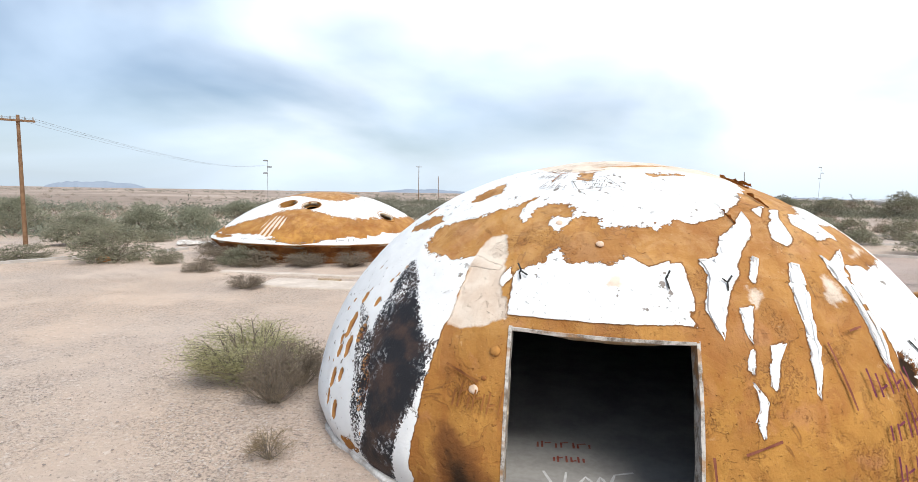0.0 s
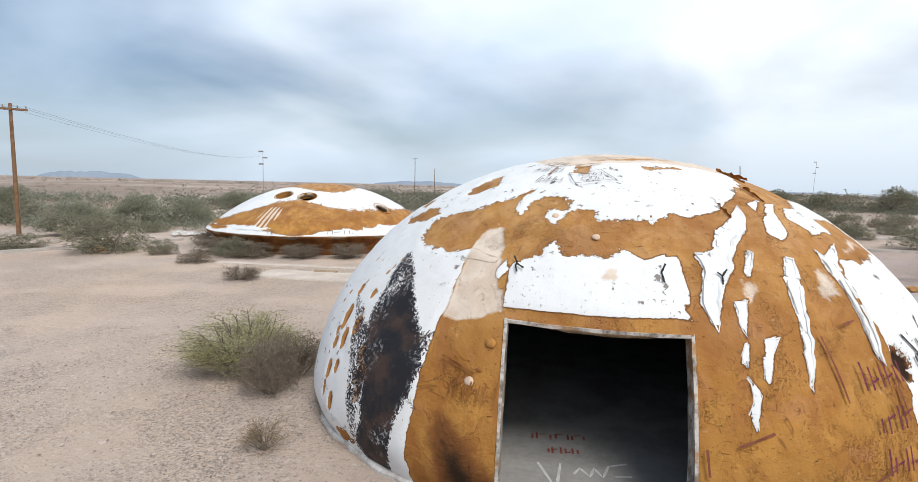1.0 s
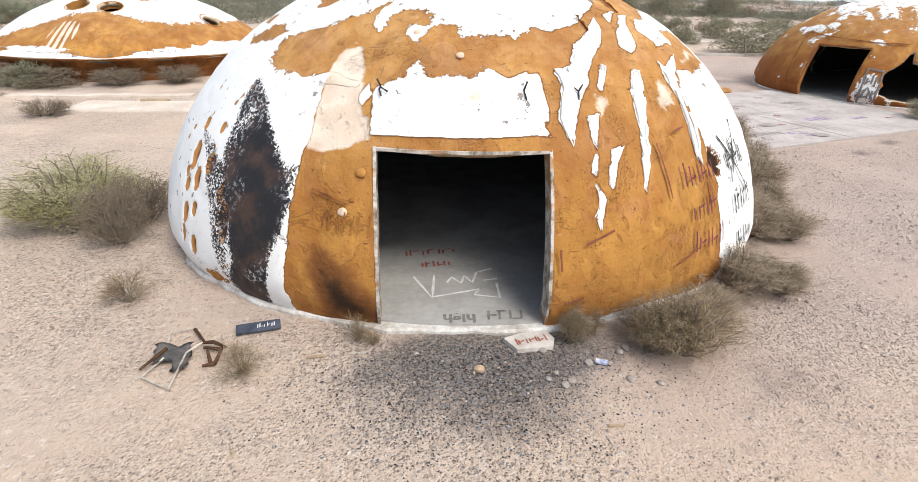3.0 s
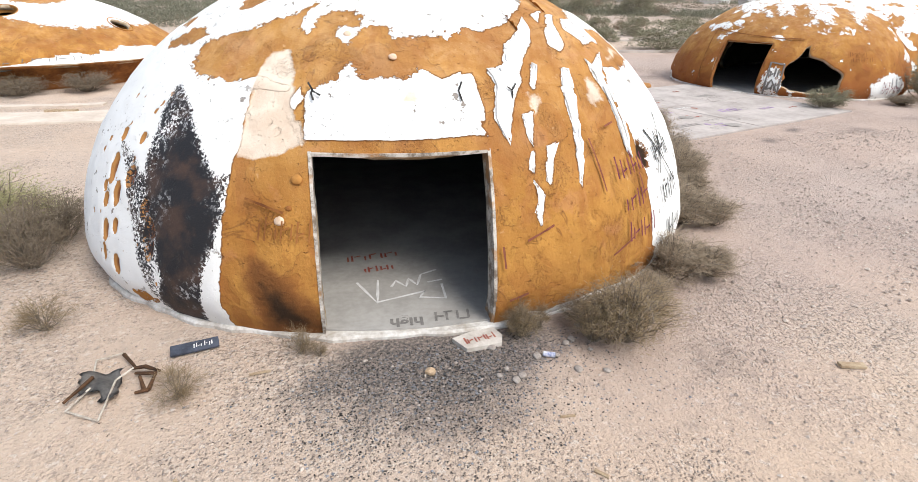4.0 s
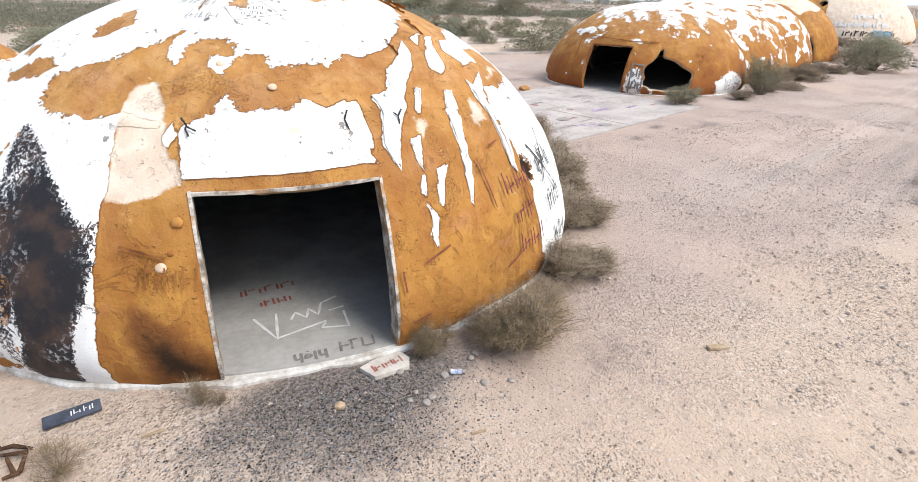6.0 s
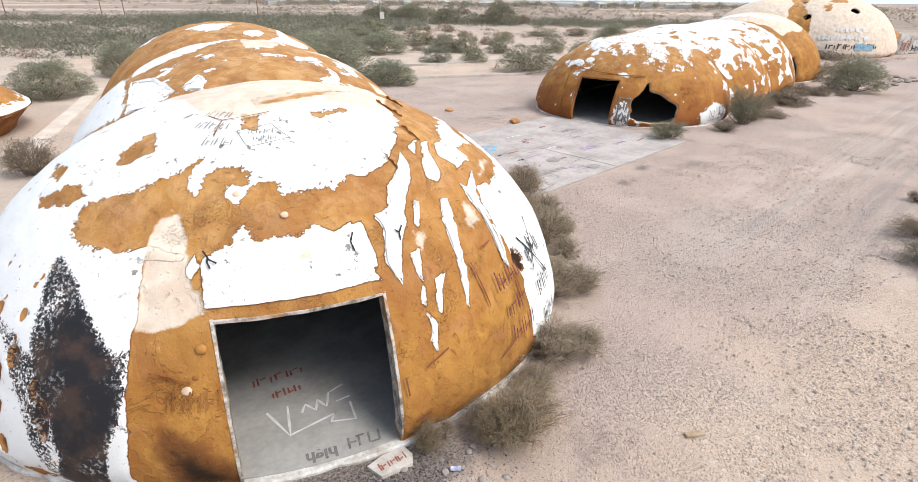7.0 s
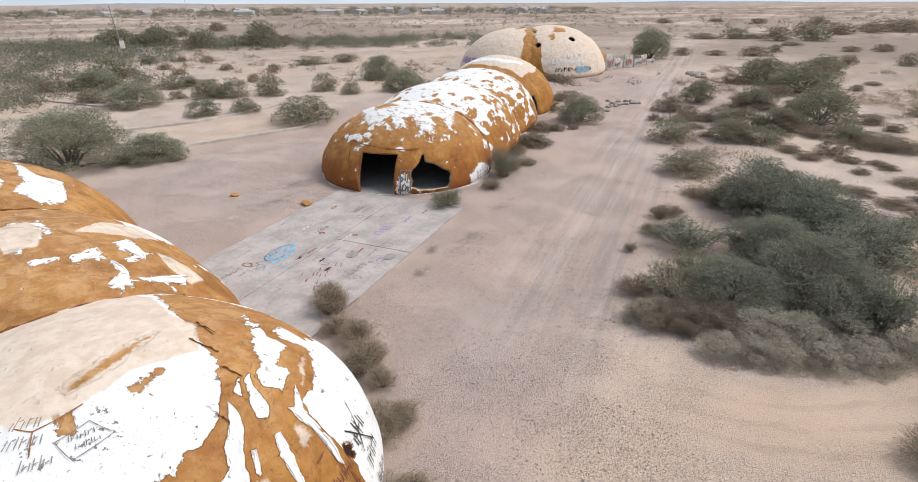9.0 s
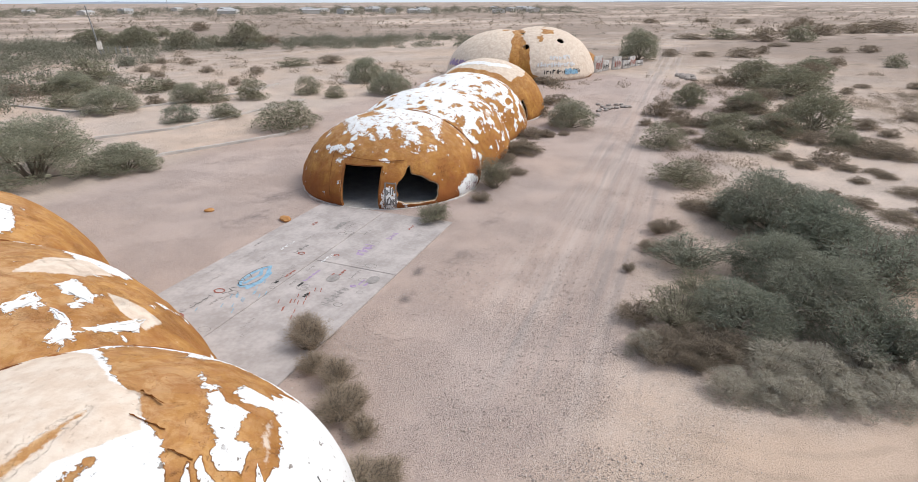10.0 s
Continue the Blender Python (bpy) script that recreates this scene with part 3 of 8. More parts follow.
def dome_shell(name, d, paint, parent, others=(), cuts=(), gaps=(), jag=0.05, naz=240, nel=80, lump=0.04, thick=0.14, label="", seed=0):
    """The foam shell of one dome as one mesh. cuts: square openings (v0, v1, top) through its front; gaps: ragged holes as chart polygons;
    others: domes that swallow part of it."""
    els = 90 * (np.linspace(0, 1, nel) ** 1.05)[:-1]
    azs = np.linspace(-180, 180, naz, endpoint=False)
    AZ, EL = np.meshgrid(azs, els, indexing="ij")
    az, el = np.append(AZ.ravel(), 0.0), np.append(EL.ravel(), 90.0)
    p = d.at(az, el)
    n = d.at(az, el, 1.0) - p
    r = 1 - el / 90
    P = np.stack([r * np.sin(np.radians(az)), -r * np.cos(np.radians(az))], 1)
    fields = paint(P, p)
    p = p + n * ((value_noise(p, 0.9, seed) - 0.5) * lump * 2 + (value_noise(p, 4.0, seed + 5) - 0.5) * lump * 0.8 + np.clip(fields["coat"] - 0.35, 0, 0.3) * 0.08 + np.clip(1 - fields["coat"] * 2, 0, 1) * (np.abs(value_noise(p, 1.3, seed + 7) - 0.5) * 0.08 + (value_noise(p, 4.0, seed + 11) - 0.5) * 0.02 - 0.012) - fields["sunk"] * 0.05)[:, None]
    m = nel - 1
    bm = bmesh.new()
    layers = {k: bm.verts.layers.float.new(k) for k in fields}
    verts = [bm.verts.new(q) for q in p.tolist()]
    for k, lay in layers.items():
        for v, x in zip(verts, fields[k].tolist()):
            v[lay] = x
    drop = np.zeros(len(p), bool)
    for o in others:
        drop |= o.inside(p[:, 0], p[:, 1], p[:, 2]) < 0.955
    for g in gaps:
        drop |= poly_sd(P + (np.stack([value_noise(p, 3.0, 31), value_noise(p, 3.0, 47)], 1) - 0.5) * jag, g) > 0
    for i in range(naz):
        j = (i + 1) % naz
        for k in range(m - 1):
            q = (i * m + k, j * m + k, j * m + k + 1, i * m + k + 1)
            if not (drop[q[0]] and drop[q[1]] and drop[q[2]] and drop[q[3]]):
                bm.faces.new([verts[w] for w in q])
        q = (i * m + m - 1, j * m + m - 1, len(p) - 1)
        if not all(drop[w] for w in q):
            bm.faces.new([verts[w] for w in q])
    if gaps:     # break the stair-steps along the torn edges
        torn = [v for v in bm.verts if v.is_boundary and v.link_edges and v.co.z > 0.15]
        for _ in range(4):
            spots = []
            for v in torn:
                near = [e.other_vert(v).co for e in v.link_edges if e.is_boundary]
                spots.append(v.co * 0.5 + sum(near, Vector()) / len(near) * 0.5 if near else v.co.copy())
            for v, q in zip(torn, spots):
                v.co = q
    across, fwd = Vector((d.k, -d.s, 0)), Vector((d.s, d.k, 0))
    centre = Vector((*d.c, 0))
    def spot(f):
        c = f.calc_center_median()
        return (c - centre).dot(across), (c - centre).dot(fwd), c.z

    for v0, v1, top in cuts:
        near = []
        for f in bm.faces:
            w, u, z = spot(f)
            if u < 0 and z < top + 0.5 and v0 - 0.5 < w < v1 + 0.5:
                near.append(f)
        for co, no in ((centre + across * v0, across), (centre + across * v1, across), (Vector((0, 0, top)), Vector((0, 0, 1)))):
            geom = near + list({e for f in near for e in f.edges}) + list({v for f in near for v in f.verts})
            made = bmesh.ops.bisect_plane(bm, geom=geom, dist=1e-5, plane_co=co, plane_no=no)
            near = [g for g in made["geom"] if isinstance(g, bmesh.types.BMFace)]
        gone = []
        for f in near:
            w, u, z = spot(f)
            if z < top and v0 < w < v1 and u < 0:
                gone.append(f)
        bmesh.ops.delete(bm, geom=gone, context="FACES")
    bmesh.ops.delete(bm, geom=[v for v in bm.verts if not v.link_faces], context="VERTS")
    bmesh.ops.recalc_face_normals(bm, faces=bm.faces)
    if sum(f.normal.dot(f.calc_center_median() - centre) for f in bm.faces) < 0:
        bmesh.ops.reverse_faces(bm, faces=bm.faces)
    ob = part(name, bm, [FOAM, SHADE_FOAM, PALE_EDGE], parent, label, smooth=True)
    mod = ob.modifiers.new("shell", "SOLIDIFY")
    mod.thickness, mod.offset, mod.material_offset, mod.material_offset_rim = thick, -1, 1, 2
    return ob


def field_set(P, coat):
    z = np.zeros(len(P))
    return {"coat": coat, "tan": z.copy(), "burn": z.copy(), "scorch": z.copy(), "holes": z.copy(), "rust": z.copy(), "rag": z + 1.0, "over": z.copy(), "sunk": z.copy(), "crown_pale": np.clip(1.15 - 1.45 * np.hypot(P[:, 0], P[:, 1]), 0, 1)}


ARC = 6.6     # metres of surface from crown to base


def pin(ob):
    """Parts built in world places stay there under a parent that stands elsewhere."""
    ob.matrix_parent_inverse = ob.parent.matrix_basis.inverted()
    return ob


def wash(sd, width=0.6):
    return np.clip(0.5 + sd * ARC / width, 0, 1)


# painted regions of the near domes, each on its own flat chart, in the order of painting
NEAR_PAINT = []
NEAR_PAINT.append(("bare", [(-0.27, -0.62), (-0.17, -0.63), (-0.20, -0.98), (-0.31, -0.97)]))
NEAR_PAINT.append(("bare", [(0.06, -0.62), (0.14, -0.63), (0.19, -0.98), (0.06, -0.99)]))
NEAR_PAINT.append(('bare', [(-0.299, -0.225), (-0.271, -0.184), (-0.237, -0.141), (-0.218, -0.176), (-0.23, -0.232), (-0.268, -0.238)]))
NEAR_PAINT.append(('bare', [(-0.162, -0.345), (-0.123, -0.344), (-0.093, -0.381), (-0.099, -0.397), (-0.149, -0.38)]))
NEAR_PAINT.append(('bare', [(-0.446, -0.173), (-0.358, -0.23), (-0.351, -0.272), (-0.389, -0.27), (-0.446, -0.211)]))
NEAR_PAINT.append(('bare', [(-0.422, -0.051), (-0.383, -0.136), (-0.403, -0.17), (-0.421, -0.117)]))
NEAR_PAINT.append(('bare', [(-0.079, -0.191), (-0.048, -0.193), (-0.057, -0.249), (-0.085, -0.237)]))
NEAR_PAINT.append(('bare', [(0.039, -0.207), (0.115, -0.172), (0.115, -0.189), (0.049, -0.231)]))
NEAR_PAINT.append(("bare-", [(-0.49, -0.866), (-0.474, -0.815), (-0.426, -0.743), (-0.371, -0.643), (-0.344, -0.594), (-0.319, -0.56), (-0.283, -0.477), (-0.218, -0.514), (-0.216, -0.614), (-0.21, -0.644), (-0.266, -0.946), (-0.335, -0.936), (-0.43, -0.896)]))
NEAR_PAINT.append(("bare-", [(0.088, -0.633), (0.116, -0.966), (0.267, -0.947), (0.576, -0.811), (0.649, -0.744), (0.585, -0.699), (0.525, -0.635), (0.469, -0.574), (0.425, -0.542), (0.372, -0.464), (0.335, -0.406), (0.315, -0.357), (0.278, -0.294), (0.185, -0.303), (0.131, -0.414), (0.077, -0.469), (0.069, -0.507), (0.09, -0.581)]))
NEAR_PAINT.append(("bare", [(-0.388, -0.355), (-0.368, -0.304), (-0.343, -0.293), (-0.267, -0.328), (-0.214, -0.323), (-0.156, -0.296), (-0.175, -0.333), (-0.194, -0.368), (-0.183, -0.388), (-0.162, -0.374), (-0.161, -0.338), (-0.126, -0.34), (-0.091, -0.362), (-0.102, -0.387), (-0.126, -0.387), (-0.136, -0.418), (-0.118, -0.428), (-0.094, -0.411), (-0.074, -0.39), (-0.05, -0.398), (-0.045, -0.438), (-0.015, -0.43), (0.012, -0.429), (0.039, -0.428), (0.04, -0.449), (0.053, -0.423), (0.074, -0.409), (0.106, -0.408), (0.151, -0.371), (0.217, -0.368), (0.15, -0.433), (0.125, -0.488), (0.088, -0.523), (0.07, -0.582), (0.097, -0.637), (0.057, -0.591), (0.056, -0.511), (0.024, -0.529), (-0.015, -0.507), (-0.03, -0.524), (-0.102, -0.52), (-0.126, -0.47), (-0.146, -0.511), (-0.199, -0.517), (-0.211, -0.581), (-0.222, -0.499), (-0.269, -0.455), (-0.318, -0.447), (-0.376, -0.385)]))
NEAR_PAINT.append(("bare", [(-0.228, -0.504), (-0.192, -0.508), (-0.205, -0.536), (-0.211, -0.575), (-0.214, -0.611), (-0.226, -0.56), (-0.22, -0.532)]))
NEAR_PAINT.append(("bare=", [(-0.218, -0.603), (-0.145, -0.625), (-0.073, -0.637), (0.0, -0.641), (0.096, -0.632), (0.099, -0.685), (-0.225, -0.655)]))
NEAR_PAINT.append(("bare", [(0.084, -0.614), (0.109, -0.566), (0.099, -0.504), (0.133, -0.485), (0.154, -0.418), (0.211, -0.298), (0.327, -0.1), (0.351, -0.254), (0.388, -0.287), (0.418, -0.31), (0.38, -0.359), (0.369, -0.42), (0.393, -0.461), (0.412, -0.495), (0.46, -0.518), (0.496, -0.564), (0.518, -0.725), (0.102, -0.867), (0.096, -0.662)]))
NEAR_PAINT.append(("bare", [(0.251, 0.242), (0.362, 0.275), (0.445, 0.206), (0.526, 0.17), (0.63, 0.089), (0.658, -0.078), (0.59, -0.051), (0.472, -0.238), (0.421, -0.356), (0.395, -0.386), (0.201, -0.307), (0.216, -0.252), (0.216, -0.196), (0.21, -0.184), (0.233, -0.098), (0.255, -0.06), (0.246, -0.042), (0.212, -0.021), (0.218, 0.042), (0.244, 0.183)]))
NEAR_PAINT.append(("bare", [(0.251, 0.046), (0.324, -0.013), (0.331, -0.185), (0.242, -0.329), (0.192, -0.418), (0.102, -0.485), (0.178, -0.337), (0.215, -0.206), (0.208, -0.119)]))
NEAR_PAINT.append(("bare", [(-0.391, 0.103), (-0.362, 0.102), (-0.344, 0.139), (-0.298, 0.165), (-0.21, 0.172), (-0.114, 0.157), (-0.18, 0.197), (-0.215, 0.084), (-0.301, 0.059), (-0.372, 0.08), (-0.444, 0.073), (-0.474, 0.114)]))
NEAR_PAINT.append(('bare', [(-0.729, -0.634), (-0.679, -0.674), (-0.661, -0.708), (-0.676, -0.71), (-0.726, -0.673), (-0.756, -0.647)]))
NEAR_PAINT.append(('bare', [(-0.477, -0.842), (-0.442, -0.853), (-0.422, -0.877), (-0.434, -0.886), (-0.494, -0.866)]))
NEAR_PAINT.append(("coat-", [(0.19, -0.335), (0.199, -0.371), (0.195, -0.409), (0.173, -0.458), (0.163, -0.496), (0.165, -0.515), (0.146, -0.556), (0.136, -0.618), (0.133, -0.644), (0.121, -0.627), (0.107, -0.599), (0.109, -0.566), (0.114, -0.529), (0.101, -0.504), (0.133, -0.485), (0.141, -0.431), (0.166, -0.396)]))
NEAR_PAINT.append(("coat-", [(0.159, -0.586), (0.181, -0.574), (0.178, -0.643), (0.167, -0.621)]))
NEAR_PAINT.append(("coat-", [(0.173, -0.656), (0.182, -0.653), (0.181, -0.692), (0.171, -0.685)]))
NEAR_PAINT.append(("coat-", [(0.182, -0.701), (0.203, -0.725), (0.203, -0.756), (0.202, -0.784), (0.186, -0.76), (0.192, -0.741)]))
NEAR_PAINT.append(("coat-", [(0.205, -0.636), (0.232, -0.619), (0.221, -0.659), (0.219, -0.71), (0.206, -0.701)]))
NEAR_PAINT.append(("coat-", [(0.252, -0.451), (0.27, -0.448), (0.278, -0.518), (0.283, -0.574), (0.294, -0.652), (0.292, -0.695), (0.279, -0.658), (0.266, -0.581), (0.254, -0.541), (0.247, -0.507)]))
NEAR_PAINT.append(("coat-", [(0.315, -0.392), (0.332, -0.397), (0.366, -0.333), (0.359, -0.411), (0.383, -0.468), (0.412, -0.514), (0.432, -0.58), (0.41, -0.564), (0.384, -0.51), (0.357, -0.461), (0.334, -0.433)]))
NEAR_PAINT.append(("coat", [(0.235, -0.349), (0.257, -0.299), (0.271, -0.374), (0.258, -0.403), (0.232, -0.398)]))
NEAR_PAINT.append(("coat", [(0.282, -0.271), (0.324, -0.228), (0.334, -0.327), (0.314, -0.335), (0.282, -0.32)]))
NEAR_PAINT.append(("coat", [(0.209, -0.312), (0.239, -0.273), (0.223, -0.33)]))
NEAR_PAINT.append(("coat-", [(0.189, -0.466), (0.199, -0.468), (0.188, -0.534), (0.178, -0.516)]))
NEAR_PAINT.append(("coat", [(0.363, -0.383), (0.405, -0.346), (0.535, -0.382), (0.81, -0.587), (0.667, -0.737), (0.57, -0.682), (0.522, -0.613), (0.437, -0.522)]))
NEAR_PAINT.append(("coat", [(0.375, -0.405), (0.454, -0.293), (0.539, -0.074), (0.614, -0.135), (0.772, -0.303), (0.824, -0.567), (0.735, -0.678), (0.578, -0.715), (0.519, -0.598), (0.467, -0.53), (0.438, -0.489), (0.386, -0.437)]))
NEAR_PAINT.append(("coat", [(-0.521, -0.853), (-0.476, -0.84), (-0.474, -0.815), (-0.539, -0.842)]))
NEAR_PAINT.append(("coat", [(0.359, -0.08), (0.39, -0.069), (0.389, -0.135), (0.422, -0.173), (0.377, -0.209), (0.349, -0.258), (0.372, -0.281), (0.317, -0.349), (0.308, -0.309), (0.312, -0.264), (0.321, -0.233), (0.314, -0.184), (0.341, -0.139)]))
NEAR_PAINT.append(("coat", [(0.248, -0.284), (0.267, -0.267), (0.256, -0.317), (0.241, -0.323)]))
NEAR_PAINT.append(("coat", [(0.393, 0.028), (0.376, -0.037), (0.406, -0.055), (0.368, -0.073), (0.355, -0.051)]))
NEAR_PAINT.append(("coat", [(0.41, 0.131), (0.465, 0.221), (0.546, 0.15), (0.606, 0.098), (0.574, 0.159)]))
NEAR_PAINT.append(("coat", [(0.428, -0.075), (0.472, -0.04), (0.522, -0.113), (0.632, -0.096), (0.517, -0.172), (0.464, -0.154), (0.428, -0.13)]))
NEAR_PAINT.append(("coat", [(0.329, 0.284), (0.444, 0.218), (0.501, 0.183), (0.386, 0.278)]))
NEAR_PAINT.append(('tan', [(-0.241, -0.412), (-0.217, -0.417), (-0.217, -0.458), (-0.218, -0.499), (-0.228, -0.533), (-0.229, -0.568), (-0.218, -0.576), (-0.219, -0.609), (-0.236, -0.605), (-0.256, -0.611), (-0.303, -0.603), (-0.331, -0.586), (-0.319, -0.566), (-0.305, -0.536), (-0.286, -0.496), (-0.271, -0.458), (-0.256, -0.427)]))
NEAR_PAINT.append(('coat', [(-0.206, -0.506), (-0.221, -0.519), (-0.229, -0.538), (-0.221, -0.546), (-0.207, -0.53)]))
NEAR_PAINT.append(('tan', [(-0.04, -0.551), (-0.025, -0.549), (-0.023, -0.568), (-0.043, -0.567)]))
NEAR_PAINT.append(('coat.', [(0.017, -0.543), (0.042, -0.522), (0.074, -0.512), (0.081, -0.539), (0.072, -0.582), (0.079, -0.612), (0.095, -0.633), (0.007, -0.635)]))
NEAR_PAINT.append(("tan~", [(0.164, -0.527), (0.19, -0.525), (0.21, -0.535), (0.202, -0.575), (0.18, -0.599), (0.166, -0.564)]))
NEAR_PAINT.append(("tan~", [(0.304, -0.424), (0.351, -0.445), (0.364, -0.481), (0.332, -0.516), (0.302, -0.505)]))
NEAR_PAINT.append(("tan~", [(0.401, -0.257), (0.507, -0.158), (0.419, -0.311), (0.372, -0.37)]))
NEAR_PAINT.append(('tan', [(-0.213, 0.086), (-0.165, 0.215), (-0.10, 0.30), (0.0, 0.34), (0.19, 0.28), (0.222, 0.203), (0.202, 0.035), (0.232, -0.033), (0.195, -0.155), (0.128, -0.157), (0.059, -0.151), (0.009, -0.179), (-0.051, -0.191), (-0.1, -0.185), (-0.136, -0.162), (-0.155, -0.08), (-0.165, -0.018)]))
NEAR_PAINT.append(('smear', [(-0.049, -0.123), (-0.03, -0.105), (0.067, -0.06), (0.148, -0.029), (0.149, -0.051), (0.068, -0.112), (0.018, -0.134), (-0.022, -0.15), (-0.048, -0.149)]))
NEAR_PAINT.append(('burn', [(-0.418, -0.383), (-0.406, -0.444), (-0.401, -0.517), (-0.396, -0.576), (-0.389, -0.616), (-0.393, -0.667), (-0.434, -0.712), (-0.473, -0.735), (-0.52, -0.782), (-0.565, -0.823), (-0.632, -0.774), (-0.643, -0.722), (-0.587, -0.699), (-0.57, -0.662), (-0.544, -0.612), (-0.536, -0.551), (-0.522, -0.506), (-0.498, -0.475), (-0.465, -0.435), (-0.438, -0.402)]))
NEAR_PAINT.append(('ash', [(-0.396, -0.598), (-0.358, -0.617), (-0.376, -0.646), (-0.394, -0.652)]))
NEAR_PAINT.append(('ash', [(-0.569, -0.385), (-0.545, -0.458), (-0.534, -0.525), (-0.541, -0.561), (-0.546, -0.584), (-0.579, -0.657), (-0.637, -0.704), (-0.656, -0.73), (-0.642, -0.665), (-0.629, -0.616), (-0.603, -0.571), (-0.593, -0.521), (-0.575, -0.454)]))
NEAR_PAINT.append(('fade', [(-0.418, -0.35), (-0.39, -0.40), (-0.385, -0.50), (-0.44, -0.505), (-0.49, -0.515), (-0.53, -0.56), (-0.56, -0.54), (-0.53, -0.46), (-0.47, -0.41)]))
NEAR_PAINT.append(('scorch', [(-0.366, -0.787), (-0.351, -0.81), (-0.313, -0.852), (-0.289, -0.896), (-0.275, -0.931), (-0.287, -0.941), (-0.389, -0.906), (-0.381, -0.866), (-0.377, -0.824)]))
NEAR_PAINT.append(('gouge', [(0.45, -0.522), (0.496, -0.519), (0.513, -0.556), (0.497, -0.573), (0.461, -0.558)]))
MIDDLE_PAINT = []
MIDDLE_PAINT.append(('coat', [(-0.368, 0.157), (-0.298, 0.17), (-0.184, 0.187), (-0.074, 0.139), (-0.004, 0.048), (-0.068, -0.032), (-0.179, -0.08), (-0.261, -0.075), (-0.322, -0.078), (-0.35, -0.079)]))
MIDDLE_PAINT.append(('coat', [(-0.351, -0.125), (-0.28, -0.174), (-0.249, -0.228), (-0.23, -0.283), (-0.284, -0.315), (-0.34, -0.286), (-0.372, -0.276)]))
MIDDLE_PAINT.append(('coat', [(-0.198, -0.272), (-0.155, -0.247), (-0.142, -0.28), (-0.157, -0.312), (-0.197, -0.297)]))
MIDDLE_PAINT.append(('coat', [(-0.138, -0.146), (-0.104, -0.147), (-0.1, -0.165), (-0.134, -0.164)]))
MIDDLE_PAINT.append(('tan', [(-0.01, 0.01), (0.09, 0.031), (0.106, -0.044), (0.07, -0.112), (-0.004, -0.117)]))
MIDDLE_PAINT.append(('coat', [(0.025, -0.172), (0.1, -0.175), (0.091, -0.19), (0.024, -0.189)]))
MIDDLE_PAINT.append(('coat', [(0.114, -0.183), (0.203, -0.152), (0.206, -0.18), (0.122, -0.208)]))
MIDDLE_PAINT.append(('coat', [(0.212, -0.21), (0.238, -0.246), (0.222, -0.305), (0.167, -0.31), (0.161, -0.293), (0.21, -0.258)]))
MIDDLE_PAINT.append(('coat', [(0.254, -0.129), (0.32, -0.105), (0.336, -0.174), (0.314, -0.208), (0.279, -0.174)]))
MIDDLE_PAINT.append(('coat', [(0.268, -0.284), (0.336, -0.271), (0.441, -0.251), (0.391, -0.295), (0.3, -0.301)]))
MIDDLE_PAINT.append(('tan', [(0.194, -0.051), (0.304, 0.031), (0.423, 0.046), (0.462, -0.036), (0.345, -0.075), (0.264, -0.068)]))
MIDDLE_PAINT.append(('tan', [(0.385, -0.154), (0.471, -0.201), (0.5, -0.245), (0.423, -0.281), (0.384, -0.222)]))
MIDDLE_PAINT.append(('coat', [(-0.702, -0.067), (-0.574, 0.018), (-0.479, 0.073), (-0.40, 0.02), (-0.37, -0.10), (-0.39, -0.27), (-0.488, -0.231), (-0.612, -0.163)]))
MIDDLE_PAINT.append(('coat', [(0.406, 0.167), (0.44, 0.138), (0.514, 0.087), (0.577, 0.034), (0.516, -0.034), (0.434, -0.016), (0.377, 0.006)]))
MIDDLE_PAINT.append(('coat', [(0.388, 0.034), (0.409, -0.031), (0.375, -0.063), (0.339, -0.012)]))
MIDDLE_PAINT.append(('coat', [(0.297, 0.213), (0.333, 0.197), (0.399, 0.164), (0.374, 0.184), (0.325, 0.207)]))
MIDDLE_PAINT.append(('coat', [(0.262, -0.2), (0.282, -0.198), (0.295, -0.206), (0.273, -0.22), (0.254, -0.215)]))
MIDDLE_PAINT.append(('coat', [(0.168, -0.191), (0.181, -0.192), (0.194, -0.197), (0.185, -0.206), (0.165, -0.202)]))
MIDDLE_PAINT.append(('coat', [(0.348, -0.165), (0.371, -0.16), (0.349, -0.183), (0.337, -0.183)]))
MIDDLE_PAINT.append(('coat', [(0.21, -0.285), (0.231, -0.284), (0.249, -0.287), (0.238, -0.293), (0.207, -0.295)]))
MIDDLE_PAINT.append(('coat', [(0.412, -0.176), (0.432, -0.177), (0.41, -0.197), (0.4, -0.194)]))
MIDDLE_PAINT.append(('coat', [(0.307, -0.183), (0.323, -0.189), (0.316, -0.2), (0.304, -0.197)]))
MIDDLE_PAINT.append(('coat', [(0.012, -0.19), (0.001, -0.195), (0.009, -0.203)]))
MIDDLE_PAINT.append(('coat', [(0.116, 0.043), (0.129, 0.029), (0.12, 0.019), (0.112, 0.026)]))
REAR_PAINT = []
REAR_PAINT.append(('coat', [(-0.244, 0.067), (-0.139, 0.07), (-0.072, 0.071), (-0.096, 0.076), (-0.188, 0.075)]))
REAR_PAINT.append(('coat', [(-0.303, 0.059), (-0.24, 0.066), (-0.288, 0.073), (-0.341, 0.065)]))
REAR_PAINT.append(('coat', [(-0.17, -0.098), (-0.085, -0.076), (0.039, -0.085), (-0.024, -0.168), (-0.089, -0.182)]))
